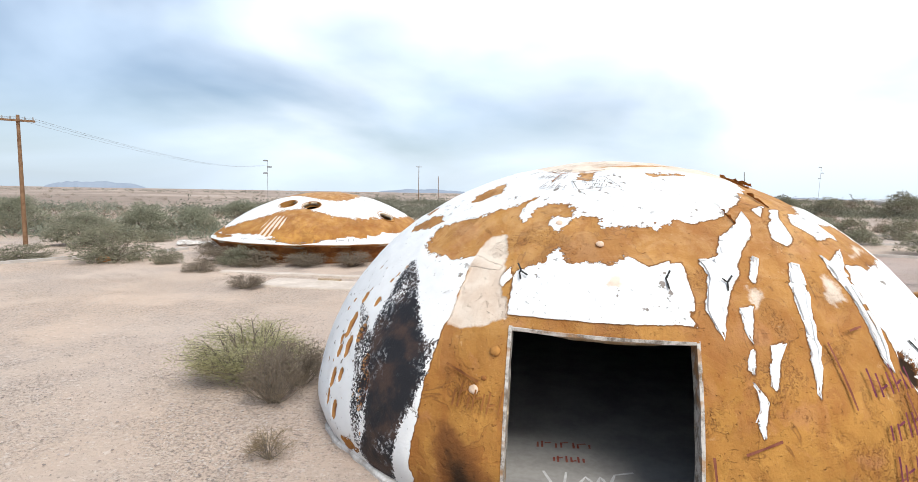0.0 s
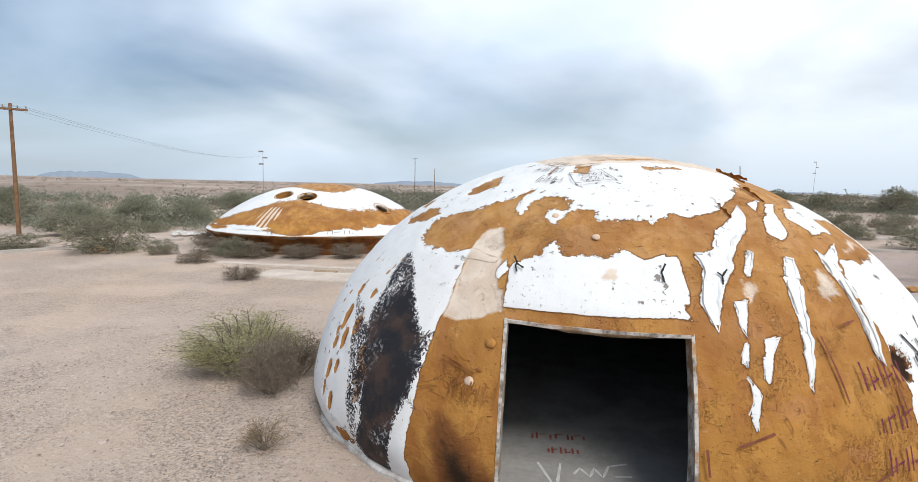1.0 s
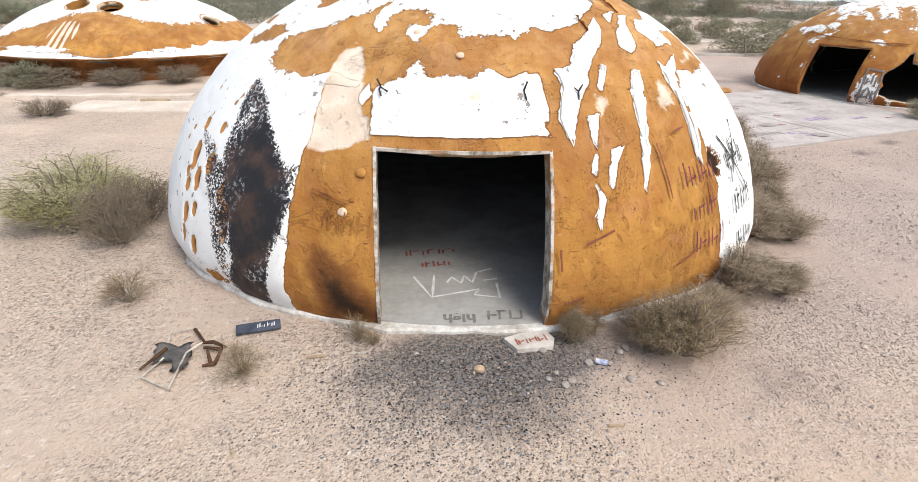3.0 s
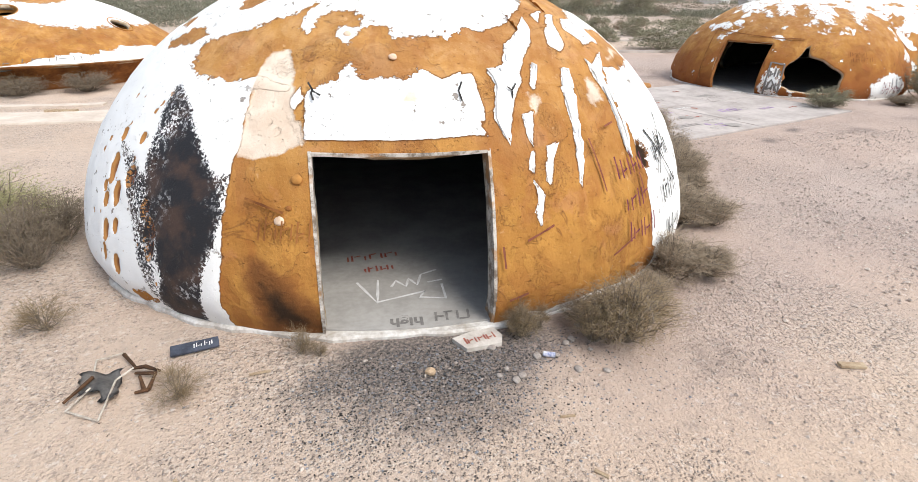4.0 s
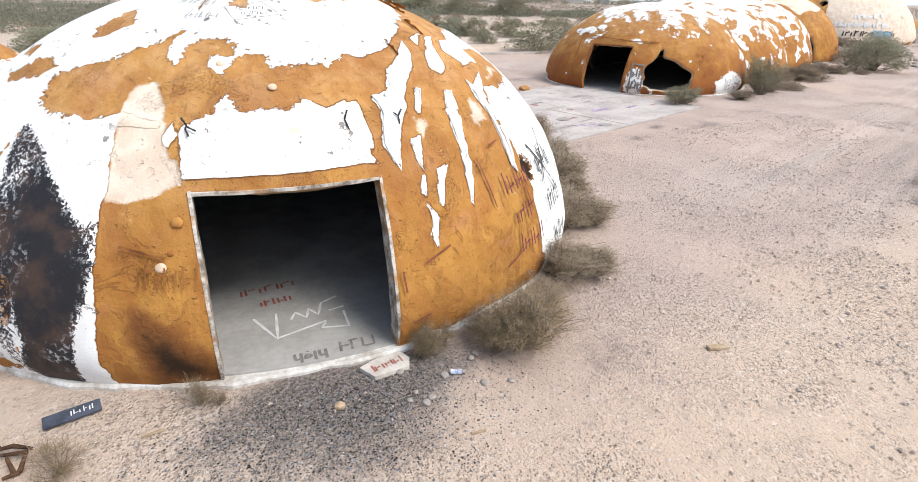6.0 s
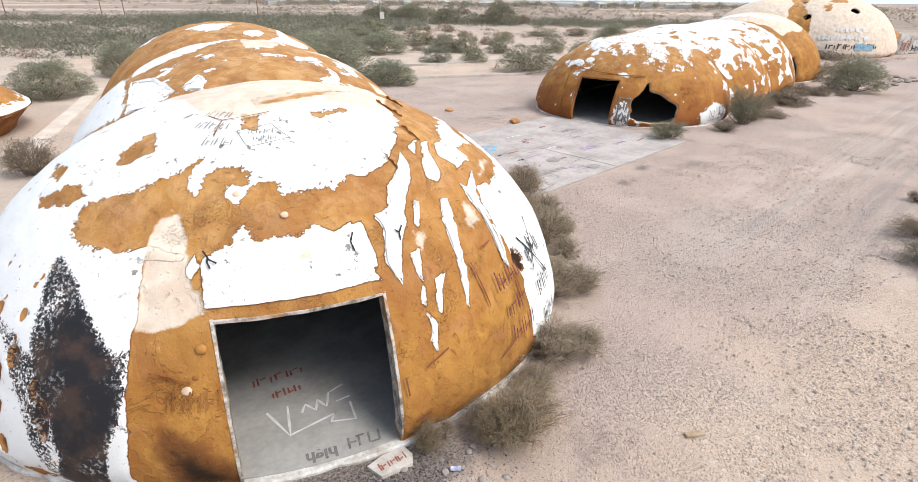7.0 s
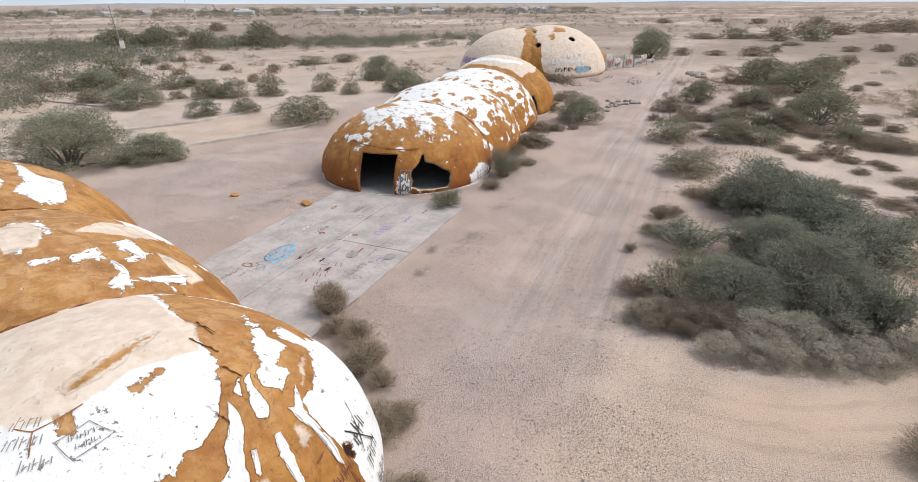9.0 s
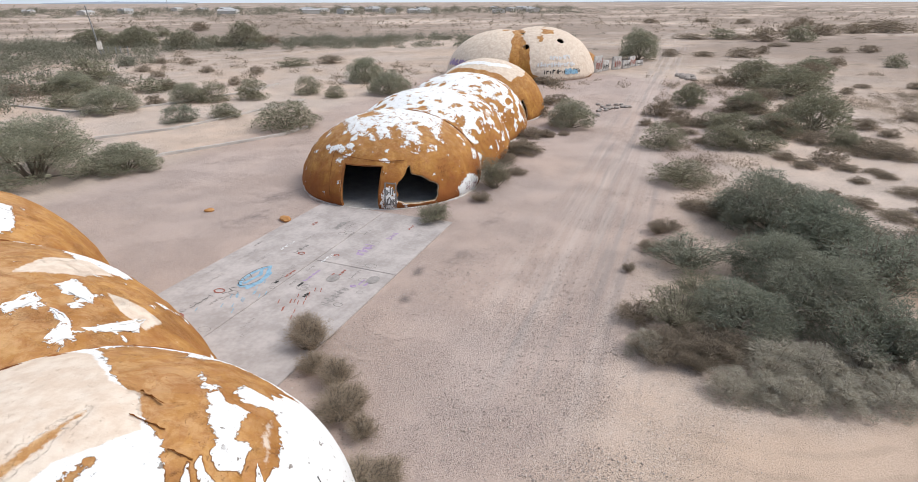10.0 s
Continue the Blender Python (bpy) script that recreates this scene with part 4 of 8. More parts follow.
REAR_PAINT.append(('coat', [(0.08, 0.066), (0.157, 0.059), (0.229, 0.053), (0.158, 0.063)]))
REAR_PAINT.append(('coat', [(0.242, 0.04), (0.282, -0.116), (0.368, -0.14), (0.325, -0.294), (0.223, -0.324), (0.19, -0.276), (0.151, -0.254), (0.214, -0.188)]))
REAR_PAINT.append(('coat', [(0.056, -0.194), (0.119, -0.157), (0.152, -0.183), (0.108, -0.249), (0.067, -0.24)]))
REAR_PAINT.append(('coat', [(-0.407, 0.031), (-0.309, 0.032), (-0.283, -0.019), (-0.35, -0.06)]))


# deep gouges in the white coat: chart place, half width, half length
GOUGES = [(-0.612, -0.417, 0.010, 0.025), (-0.567, -0.482, 0.013, 0.017), (-0.624, -0.473, 0.010, 0.020), (-0.655, -0.42, 0.008, 0.010), (-0.667, -0.446, 0.008, 0.013), (-0.665, -0.519, 0.009, 0.013),
          (-0.707, -0.491, 0.010, 0.019), (-0.72, -0.571, 0.011, 0.017), (-0.745, -0.513, 0.008, 0.013), (-0.554, -0.566, 0.011, 0.016), (-0.575, -0.619, 0.014, 0.033), (-0.56, -0.375, 0.008, 0.012), (-0.514, -0.431, 0.006, 0.010)]


def paint_from(regions, start=0.2, seed=0, flecks=0.0, gouges=False):
    def paint(P, p):
        sd = np.full(len(P), start)
        rag = np.full(len(P), 1.15)
        faint = np.zeros(len(P))
        tan_sd, burn_sd, scorch_sd, ash_sd, pit_sd, smear, fade = (np.full(len(P), -1.0) for _ in range(7))
        for kind, poly in regions:
            g = poly_sd(P, poly)
            if kind.startswith("bare"):
                sd = np.minimum(sd, -g)
            elif kind.startswith("coat"):
                sd = np.maximum(sd, g)
            elif kind == "tan":
                tan_sd = np.maximum(tan_sd, g)
            elif kind == "tan~":
                faint = np.maximum(faint, np.clip(0.44 + g * ARC * 0.8, 0, 0.60))
            elif kind == "smear":
                smear, sd = np.maximum(smear, g), np.minimum(sd, -g)
            elif kind == "burn":
                burn_sd = np.maximum(burn_sd, g)
            elif kind == "ash":
                ash_sd = np.maximum(ash_sd, g)
            elif kind == "fade":
                fade = np.maximum(fade, g)
            elif kind == "gouge":
                pit_sd, sd = np.maximum(pit_sd, g), np.minimum(sd, -g)
            else:
                scorch_sd = np.maximum(scorch_sd, g)
            if kind.endswith("."):
                rag = np.where(g > -0.03, 0.18, rag)
            if kind.endswith("-"):
                rag = np.where(g > -0.035, 0.30, rag)
            elif kind.endswith("="):
                rag = np.where(np.abs(g) < 0.03, 0.08, rag)
        lone = (value_noise(p, 2.4, seed + 60, 4) - 0.5) * 2.2 - 0.60 + flecks
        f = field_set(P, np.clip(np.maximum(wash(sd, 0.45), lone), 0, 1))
        f["rag"] = rag
        f["tan"] = np.where(tan_sd > -0.08, wash(tan_sd + 0.004, 0.6), 0.0)
        f["over"] += 1.0
        f["tan"] = np.maximum(f["tan"], faint * (f["coat"] < 0.5))
        f["tan"] = np.where(smear > 0.0, np.minimum(f["tan"], np.clip(0.58 - smear * 7, 0.42, 1)), f["tan"])
        f["burn"] = np.where(fade > 0, np.minimum(wash(burn_sd + 0.004, 0.36), 0.44 + 0.22 * np.clip(1 - fade * 18, 0, 1)), wash(burn_sd + 0.004, 0.36))
        f["burn"] = np.maximum(f["burn"], np.minimum(wash(ash_sd, 0.3), 0.5))
        # Gouge pits borrow the scorch colour for their dark hollow.
        f["scorch"] = np.maximum(wash(scorch_sd + 0.018, 0.8), wash(pit_sd, 0.12))
        f["sunk"] = np.maximum(f["sunk"], wash(pit_sd, 0.16))
        r = np.hypot(P[:, 0], P[:, 1])
        f["rust"] = np.clip((r - 0.90) * 5 * value_noise(p, 1.6, seed + 8) + (value_noise(p, 0.7, seed + 4) - 0.58) * 1.5, 0, 0.5)
        if gouges:
            rng = np.random.default_rng(5)
            spots = np.full(len(P), -1.0)
            small = [(math.radians(rng.uniform(-68, -40)), rng.uniform(0.58, 0.93), rng.uniform(0.003, 0.006), 1.4) for _ in range(26)]
            for az, q, a, tall in [(math.atan2(x, -y), math.hypot(x, y), a, b / a) for x, y, a, b in [(x, y, a * 1.5, b * 1.3) for x, y, a, b in GOUGES]] + small:
                c = np.array([q * math.sin(az), -q * math.cos(az)])     # gouges through the coat beside the burnt skin
                w = P - c
                along = w @ np.array([math.sin(az), -math.cos(az)])
                side = w @ np.array([math.cos(az), math.sin(az)])
                spots = np.maximum(spots, a - np.hypot(along / tall, side))
            f["holes"] = np.clip(0.5 + spots * ARC / 0.10, 0, 1)
            f["sunk"] = np.maximum(f["sunk"], np.clip(spots * ARC / 0.05, 0, 1))
        return f
    return paint


def paint_patchy(bias, tanness, seed, band=0.0, rusty=0.0, side=0.0):
    """Loose remains of coat: more of it towards the crown by band, towards one side by side."""
    def paint(P, p):
        r = np.hypot(P[:, 0], P[:, 1])
        q = p * np.array([1.0, 1.0, 1.5])
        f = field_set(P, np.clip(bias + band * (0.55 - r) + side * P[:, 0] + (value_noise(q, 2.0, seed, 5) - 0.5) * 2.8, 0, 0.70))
        f["tan"] = np.clip(tanness + (value_noise(q, 0.35, seed + 9, 3) - 0.5) * 1.8 - np.clip(r - 0.55, 0, 1) * 1.2, 0, 1)
        f["rag"] += 0.6
        f["rust"] = np.clip(rusty * ((r - 0.62) * 2.2 + (value_noise(p, 1.2, seed + 3) - 0.5)), 0, 0.85)
        return f
    return paint


def base_rim(name, d, parent, others=(), wide=0.09, high=0.06):
    """The pale concrete footing round a dome."""
    azs = np.linspace(-180, 180, 121)
    prof = [(-0.25, 0.0), (-0.25, high), (wide - 0.03, high), (wide, high - 0.03), (wide, -0.05)]
    rows = []
    for i, a in enumerate(azs):
        wob = 0.03 * math.sin(a * 0.31) + 0.02 * math.sin(a * 0.83 + 1)
        rows.append([Vector((*d.at(a, 0.0, o + (wob if o > 0 else 0))[:2], z)) for o, z in prof])
    keep = []
    for r in rows:
        x, y, _ = r[2]
        keep.append(all(float(o.inside(np.array([x]), np.array([y]), np.array([0.3]))[0]) > 1.0 for o in others))
    runs, run = [], []
    for i in range(len(rows)):
        if keep[i]:
            run.append(rows[i])
        elif run:
            runs.append(run)
            run = []
    runs.append(run)
    for run in runs:
        if len(run) < 2:
            continue
        bm = bmesh.new()
        vs = [[bm.verts.new(q) for q in r] for r in run]
        for a, b in zip(vs, vs[1:]):
            for k in range(len(prof) - 1):
                bm.faces.new((a[k], b[k], b[k + 1], a[k + 1]))
        bmesh.ops.recalc_face_normals(bm, faces=bm.faces)
        pin(part(name, bm, WHITE_RIM, parent, "chalky white concrete footing"))


def door_trim(d, v0, v1, top, parent, wide=0.045, deep=0.22, mat=None):
    """Jambs and head of an opening, following the lean of the shell."""
    def edge(v, z):
        k = 1 - (v / d.B) ** 2 - (z / d.H) ** 2
        tuck = 1 - 0.035 * max(0, 1 - z / 0.55) ** 2
        return -d.A * math.sqrt(max(k, 0.0)) * tuck
    for sgn, v in ((1, v0), (-1, v1)):
        bm = bmesh.new()
        rows = []
        for k in range(11):
            z = (top + 0.02) * k / 10
            u = edge(v, z)
            jag = 0.004 * math.sin(k * 2.3 + v)
            rows.append([bm.verts.new((*d.world(u + du, v + dv), z)) for du, dv in ((-0.005, -sgn * 0.01), (-0.005, sgn * (wide + jag)), (deep, sgn * (wide + jag)), (deep, -sgn * 0.01))])
        for a, b in zip(rows, rows[1:]):
            for k in range(4):
                bm.faces.new((a[k], a[(k + 1) % 4], b[(k + 1) % 4], b[k]))
        bm.faces.new(rows[0])
        bm.faces.new(rows[-1])
        bmesh.ops.recalc_face_normals(bm, faces=bm.faces)
        pin(part("door_jamb", bm, mat or TRIM, parent, "grimy weathered door jamb"))
    bm = bmesh.new()
    rows = []
    for k in range(13):
        v = v0 + wide + (v1 - v0 - 2 * wide) * k / 12
        u = edge(v, top)
        jag = 0.005 * math.sin(k * 1.7)
        rows.append([bm.verts.new((*d.world(u + du, v), z)) for du, z in ((-0.005, top + 0.01), (-0.005, top - wide + jag), (deep, top - wide + jag), (deep, top + 0.02))])
    for a, b in zip(rows, rows[1:]):
        for k in range(4):
            bm.faces.new((a[k], a[(k + 1) % 4], b[(k + 1) % 4], b[k]))
    bm.faces.new(rows[0])
    bm.faces.new(rows[-1])
    bmesh.ops.recalc_face_normals(bm, faces=bm.faces)
    pin(part("door_head", bm, mat or TRIM, parent, "chipped door head"))


def ribbon(bm, centre, normals, width, seed=0):
    """A flat stroke along points, lying on the surface whose normals are given."""
    pts = [Vector(p) for p in centre]
    rows = []
    for i, p in enumerate(pts):
        t = (pts[min(i + 1, len(pts) - 1)] - pts[max(i - 1, 0)]).normalized()
        s = Vector(normals[i]).cross(t).normalized() * width * 0.5 * (1 + 0.2 * math.sin(i * 1.9 + seed))
        rows.append((bm.verts.new(p - s), bm.verts.new(p + s)))
    for a, b in zip(rows, rows[1:]):
        bm.faces.new((a[0], b[0], b[1], a[1]))


def strokes_on_dome(name, d, strokes, width, mat, parent, label=""):
    """strokes: polylines of (azimuth, elevation) on the dome."""
    made = []
    for i, s in enumerate(strokes):
        bm = bmesh.new()
        s = np.array(s, float)
        t = np.linspace(0, len(s) - 1, max(2, 4 * (len(s) - 1) + 1))
        az, el = np.interp(t, range(len(s)), s[:, 0]), np.interp(t, range(len(s)), s[:, 1])
        p = d.at(az, el, 0.045)
        n = d.at(az, el, 1.0) - d.at(az, el)
        ribbon(bm, p.tolist(), n.tolist(), width, i)
        made.append(pin(part(name, bm, mat, parent, label)))
    return made


def scrawl(rng, az, el, w, h, count):
    """A word that cannot be read, as a row of plain bars the size of the word."""
    bars = []
    for k in range(2 * count):
        x = az + w * (k + rng.uniform(0.2, 0.6)) / (2 * count)
        lo, hi = el + h * rng.uniform(0.0, 0.15), el + h * rng.uniform(0.55, 1.0)
        if k % 3 == 2:
            mid = el + h * rng.uniform(0.2, 0.7)
            bars.append([(x - w * 0.35 / count, mid), (x + w * 0.2 / count, mid + h * 0.1)])
        else:
            bars.append([(x, lo), (x + w * 0.06 / count, hi)])
    return bars


# ---- the near row of domes ----
NEAR = Dome(2.208, 9.804, 0.095, 4.409, 6.0, 5.223, 4.307)
NEAR_B = Dome(*NEAR.world(6.3, 0.10), 0.095, 8.0, 8.0, 5.0, 4.62)
NEAR_C = Dome(*NEAR.world(14.0, 0.05), 0.095, 8.0, 5.2, 5.14, 4.82)
caterpillar_near = thing("dome_house", (2.2, 5.3, 0), "row of three joined foam domes, orange with peeling white coat", "dome house")
near_front = pin(dome_shell("front_dome", NEAR, paint_from(NEAR_PAINT, 0.2, 1, 0.0, True), caterpillar_near, others=(NEAR_B,), cuts=((-1.44, 0.65, 2.16),), naz=600, nel=165, lump=0.035, seed=1, label="dome end with a square doorway and peeling white coat"))
near_middle = pin(dome_shell("middle_dome", NEAR_B, paint_from(MIDDLE_PAINT, -0.2, 23, 0.60), caterpillar_near, others=(NEAR, NEAR_C), naz=260, nel=90, seed=2))
pin(dome_shell("rear_dome", NEAR_C, paint_from(REAR_PAINT, -0.2, 41, 0.50), caterpillar_near, others=(NEAR_B,), gaps=([(-0.80, 0.10), (-0.62, 0.10), (-0.60, -0.08), (-0.80, -0.08)],), naz=240, nel=80, seed=3))
base_rim("footing", NEAR, caterpillar_near, (NEAR_B,))
base_rim("footing", NEAR_B, caterpillar_near, (NEAR, NEAR_C))
base_rim("footing", NEAR_C, caterpillar_near, (NEAR_B,))
door_trim(NEAR, -1.44, 0.65, 2.16, caterpillar_near, 0.028, 0.30)


def join_seam(a, b, parent, thick=0.035):
    """The raised brown lip along the line where two domes of one row meet."""
    pts = []
    for k in range(61):
        v = (k / 30 - 1) * 0.985 * min(a.B, b.B)
        lo, hi = 0.0, a.Ab * 0.999
        for _ in range(40):
            u = (lo + hi) / 2
            za = 1 - (u / a.Ab) ** 2 - (v / a.B) ** 2
            x, y = a.world(u, v)
            ub, vb = b.local(x, y)
            zb = 1 - (ub / (b.A if ub < 0 else b.Ab)) ** 2 - (vb / b.B) ** 2
            if a.H * math.sqrt(max(za, 0)) > b.H * math.sqrt(max(zb, 0)):
                lo = u
            else:
                hi = u
        za = 1 - (lo / a.Ab) ** 2 - (v / a.B) ** 2
        if za > 0.002:
            pts.append((*a.world(lo, v), a.H * math.sqrt(za) + 0.012 + 0.015 * math.sin(k * 1.7)))
    bm = bmesh.new()
    tube(bm, pts, [thick * (1 + 0.5 * math.sin(k * 2.3) * math.sin(k * 0.7)) for k in range(len(pts))], 6)
    pin(part("joint_seam", bm, RUST_FOAM, parent, "brown foam seam between two domes", smooth=True))


join_seam(NEAR, NEAR_B, caterpillar_near)
join_seam(NEAR_B, NEAR_C, caterpillar_near)


def peeled_flaps():
    """Curled strips of coat standing off the crown."""
    rng = np.random.default_rng(11)
    spots = [(0.215, -0.14, 0.6, 70), (0.25, -0.06, 0.5, 60), (0.235, -0.25, 0.4, 75), (0.165, -0.36, 0.35, 60)]
    for X, Y, length, turn in spots:
        bm = bmesh.new()
        o = Vector(NEAR.chart(X, Y, 0.02).tolist())
        n = (Vector(NEAR.chart(X, Y, 1.0).tolist()) - o).normalized()
        a = n.orthogonal().normalized()
        a = Matrix.Rotation(radians(turn), 3, n) @ a
        b = n.cross(a)
        rows = []
        for k in range(9):
            s = (k / 8 - 0.5) * length
            w = 0.018 + 0.022 * rng.random()
            lift = 0.015 + 0.03 * rng.random()
            rows.append([bm.verts.new(o + a * s + b * w * c + n * (lift * c * c - 0.01)) for c in (-0.2, 0.3, 0.8, 1.2)])
        for r, q in zip(rows, rows[1:]):
            for k in range(3):
                bm.faces.new((r[k], q[k], q[k + 1], r[k + 1]))
        bmesh.ops.solidify(bm, geom=bm.faces[:], thickness=0.008)
        pin(part("peeled_flap", bm, FOAM_EDGE, near_front, "curled strip of brown foam"))


peeled_flaps()


def torn_edge(dome, poly, seed, parent):
    """The thick torn rim of a patch of white coat, standing a little off the foam."""
    rng = np.random.default_rng(seed)
    q = np.array(poly)
    pts = []
    for a, b in zip(q, np.roll(q, -1, 0)):
        n = max(1, int(np.hypot(*(b - a)) / 0.011))
        pts += [a + (b - a) * k / n + rng.normal(size=2) * 0.0016 for k in range(n)]
    pts = np.array(pts)
    along = np.roll(pts, -1, 0) - np.roll(pts, 1, 0)
    out = np.stack([along[:, 1], -along[:, 0]], 1) / (np.hypot(along[:, 0], along[:, 1])[:, None] + 1e-9)
    turn = sum(a[0] * b[1] - a[1] * b[0] for a, b in zip(q, np.roll(q, -1, 0)))
    out = out if turn > 0 else -out
    lift = 0.030 + 0.030 * rng.random(len(pts)) ** 2
    # the rim is narrower where the patch itself runs out to a tip
    ahead = pts[None, :, :] - pts[:, None, :]
    deep = -(ahead * out[:, None, :]).sum(2)
    apart = np.hypot(ahead[:, :, 0], ahead[:, :, 1])
    room = np.where(deep > 0.6 * apart + 1e-6, apart, 1.0).min(1)
    inset = np.minimum(0.012, 0.26 * room)[:, None]
    lift = lift * np.minimum(1, inset[:, 0] / 0.010) + 0.026 * (1 - np.minimum(1, inset[:, 0] / 0.010))
    rows = [dome.chart(*(pts - out * inset).T, 0.028), dome.chart(*(pts - out * inset * 0.55).T, lift), dome.chart(*(pts - out * inset * (0.1 + 0.3 * rng.random(len(pts)))[:, None]).T, lift + 0.005)]
    bm = bmesh.new()
    vs = [[bm.verts.new(v) for v in r.tolist()] for r in rows]
    for k in range(len(pts)):
        if rng.random() < 0.90:
            j = (k + 1) % len(pts)
            bm.faces.new((vs[0][k], vs[0][j], vs[1][j], vs[1][k]))
            bm.faces.new((vs[1][k], vs[1][j], vs[2][j], vs[2][k]))
    bmesh.ops.delete(bm, geom=[v for v in bm.verts if not v.link_faces], context="VERTS")
    bmesh.ops.solidify(bm, geom=bm.faces[:], thickness=0.012)
    pin(part("torn_edge", bm, CHALK, parent, "torn rim of the white coat"))


CHALK = mottled("chalky_white_coat", (0.70, 0.69, 0.67), (0.82, 0.82, 0.81), 6.0)
for k, (kind, poly) in enumerate(NEAR_PAINT):
    if kind == "coat-":
        torn_edge(NEAR, poly, k, near_front)
for k, (kind, poly) in enumerate(MIDDLE_PAINT[1:11]):
    if kind == "coat":
        torn_edge(NEAR_B, poly, 50 + k, near_middle)

rng = np.random.default_rng(3)
def az_el(X, Y):
    return math.degrees(math.atan2(X, -Y)), 90 * (1 - math.hypot(X, Y))


# weathered purple and brown marks right of the doorway, as plain bars
strokes_on_dome("spray_stroke", NEAR, scrawl(rng, 31.0, 21.8, 8.5, 4.6, 4) + scrawl(rng, 31.5, 15.6, 7.0, 4.4, 3) + scrawl(rng, 31.5, 10.2, 8.5, 4.0, 4), 0.026, PAINT_PURPLE, near_front, "illegible purple spray marks")
strokes_on_dome("spray_stroke", NEAR, [[(8.3, 14.8), (8.5, 11.2)], [(12.0, 15.2), (16.5, 17.0)], [(9.0, 5.6), (11.8, 6.4)], [(26.8, 30.0), (27.6, 20.5)], [(31.8, 31.5), (34.6, 32.0)], [(27.5, 9.0), (33.0, 11.0)], [(37.2, 22.0), (37.6, 17.0)]], 0.026, PAINT_BROWN, near_front, "thin brown spray lines")
strokes_on_dome("spray_stroke", NEAR, scrawl(rng, 44, 22, 9, 6, 4) + scrawl(rng, 44.5, 14, 8, 5, 4) + scrawl(rng, 45, 7, 8, 4.5, 4) + [[(45, 20), (53, 31)], [(44, 29), (52, 17)]], 0.03, PAINT_BLACK, near_front, "illegible black spray marks")
strokes_on_dome("spray_stroke", NEAR, scrawl(rng, -40, 70, 14, 3.2, 4) + scrawl(rng, -38, 66.5, 14, 2.8, 5) + scrawl(rng, -30, 62, 10, 2.5, 5), 0.016, STAIN, near_front, "faint grey marks on the crown")
strokes_on_dome("spray_stroke", NEAR, [[(-20, 66), (-8, 68), (-2, 63.5), (-15, 61.5), (-20, 66)]] + scrawl(rng, -16, 65, 9, 1.6, 5) + scrawl(rng, -14, 63.2, 8, 1.4, 5), 0.012, PAINT_GREY, near_front, "box of illegible black writing")
strokes_on_dome("spray_stroke", NEAR, scrawl(rng, -24.5, 16.5, 7.5, 4.0, 5), 0.02, RUST_FOAM, near_front, "faint brown marks")


def chart_stroke(points):
    return [az_el(X, Y) for X, Y in points]


strokes_on_dome("crack", NEAR, [chart_stroke(q) for q in ([(-0.191, -0.505), (-0.186, -0.521), (-0.189, -0.528), (-0.187, -0.542)], [(-0.187, -0.523), (-0.175, -0.536)], [(0.054, -0.535), (0.047, -0.553), (0.051, -0.573)], [(0.15, -0.525), (0.142, -0.541), (0.142, -0.558)], [(0.134, -0.535), (0.142, -0.541)])], 0.022, CHAR, near_front, "dark crack in the white coat")
strokes_on_dome("scar", NEAR, [chart_stroke([(-0.337, -0.666), (-0.31, -0.688), (-0.276, -0.715)])], 0.028, RUST_FOAM, near_front, "long brown scratch in the foam")
strokes_on_dome("scar", NEAR, [chart_stroke([(-0.13, -0.17), (-0.11, -0.20), (-0.13, -0.25)]), chart_stroke([(-0.11, -0.20), (-0.03, -0.195)])], 0.018, RUST_FOAM, near_front, "brown split in the coat")


def knob(X, Y, size, mat, label):
    bm = bmesh.new()
    bmesh.ops.create_icosphere(bm, subdivisions=2, radius=size)
    o, n = Vector(NEAR.chart(X, Y, 0.012).tolist()), Vector((NEAR.chart(X, Y, 1.0) - NEAR.chart(X, Y)).tolist())
    turn = n.to_track_quat("Z", "Y").to_matrix()
    for v in bm.verts:
        v.co = o + turn @ Vector((v.co.x * 1.2, v.co.y, v.co.z * 0.45)) * (1 + 0.2 * noise.noise(v.co * 30))
    pin(part("foam_knob", bm, mat, near_front, label, smooth=True))


PALE_FOAM = mottled("pale_bare_foam", (0.55, 0.38, 0.26), (0.72, 0.56, 0.43), 12.0)
knob(-0.288, -0.725, 0.055, PALE_FOAM, "pale chipped lump of foam")
knob(-0.240, -0.668, 0.060, FOAM_EDGE, "round ochre lump of foam")
knob(-0.266, -0.710, 0.030, RUST_FOAM, "small brown lump of foam")
knob(-0.052, -0.478, 0.045, PALE_FOAM, "pale chipped lump of foam")
knob(-0.118, -0.412, 0.045, PALE_FOAM, "pale chipped lump of foam")


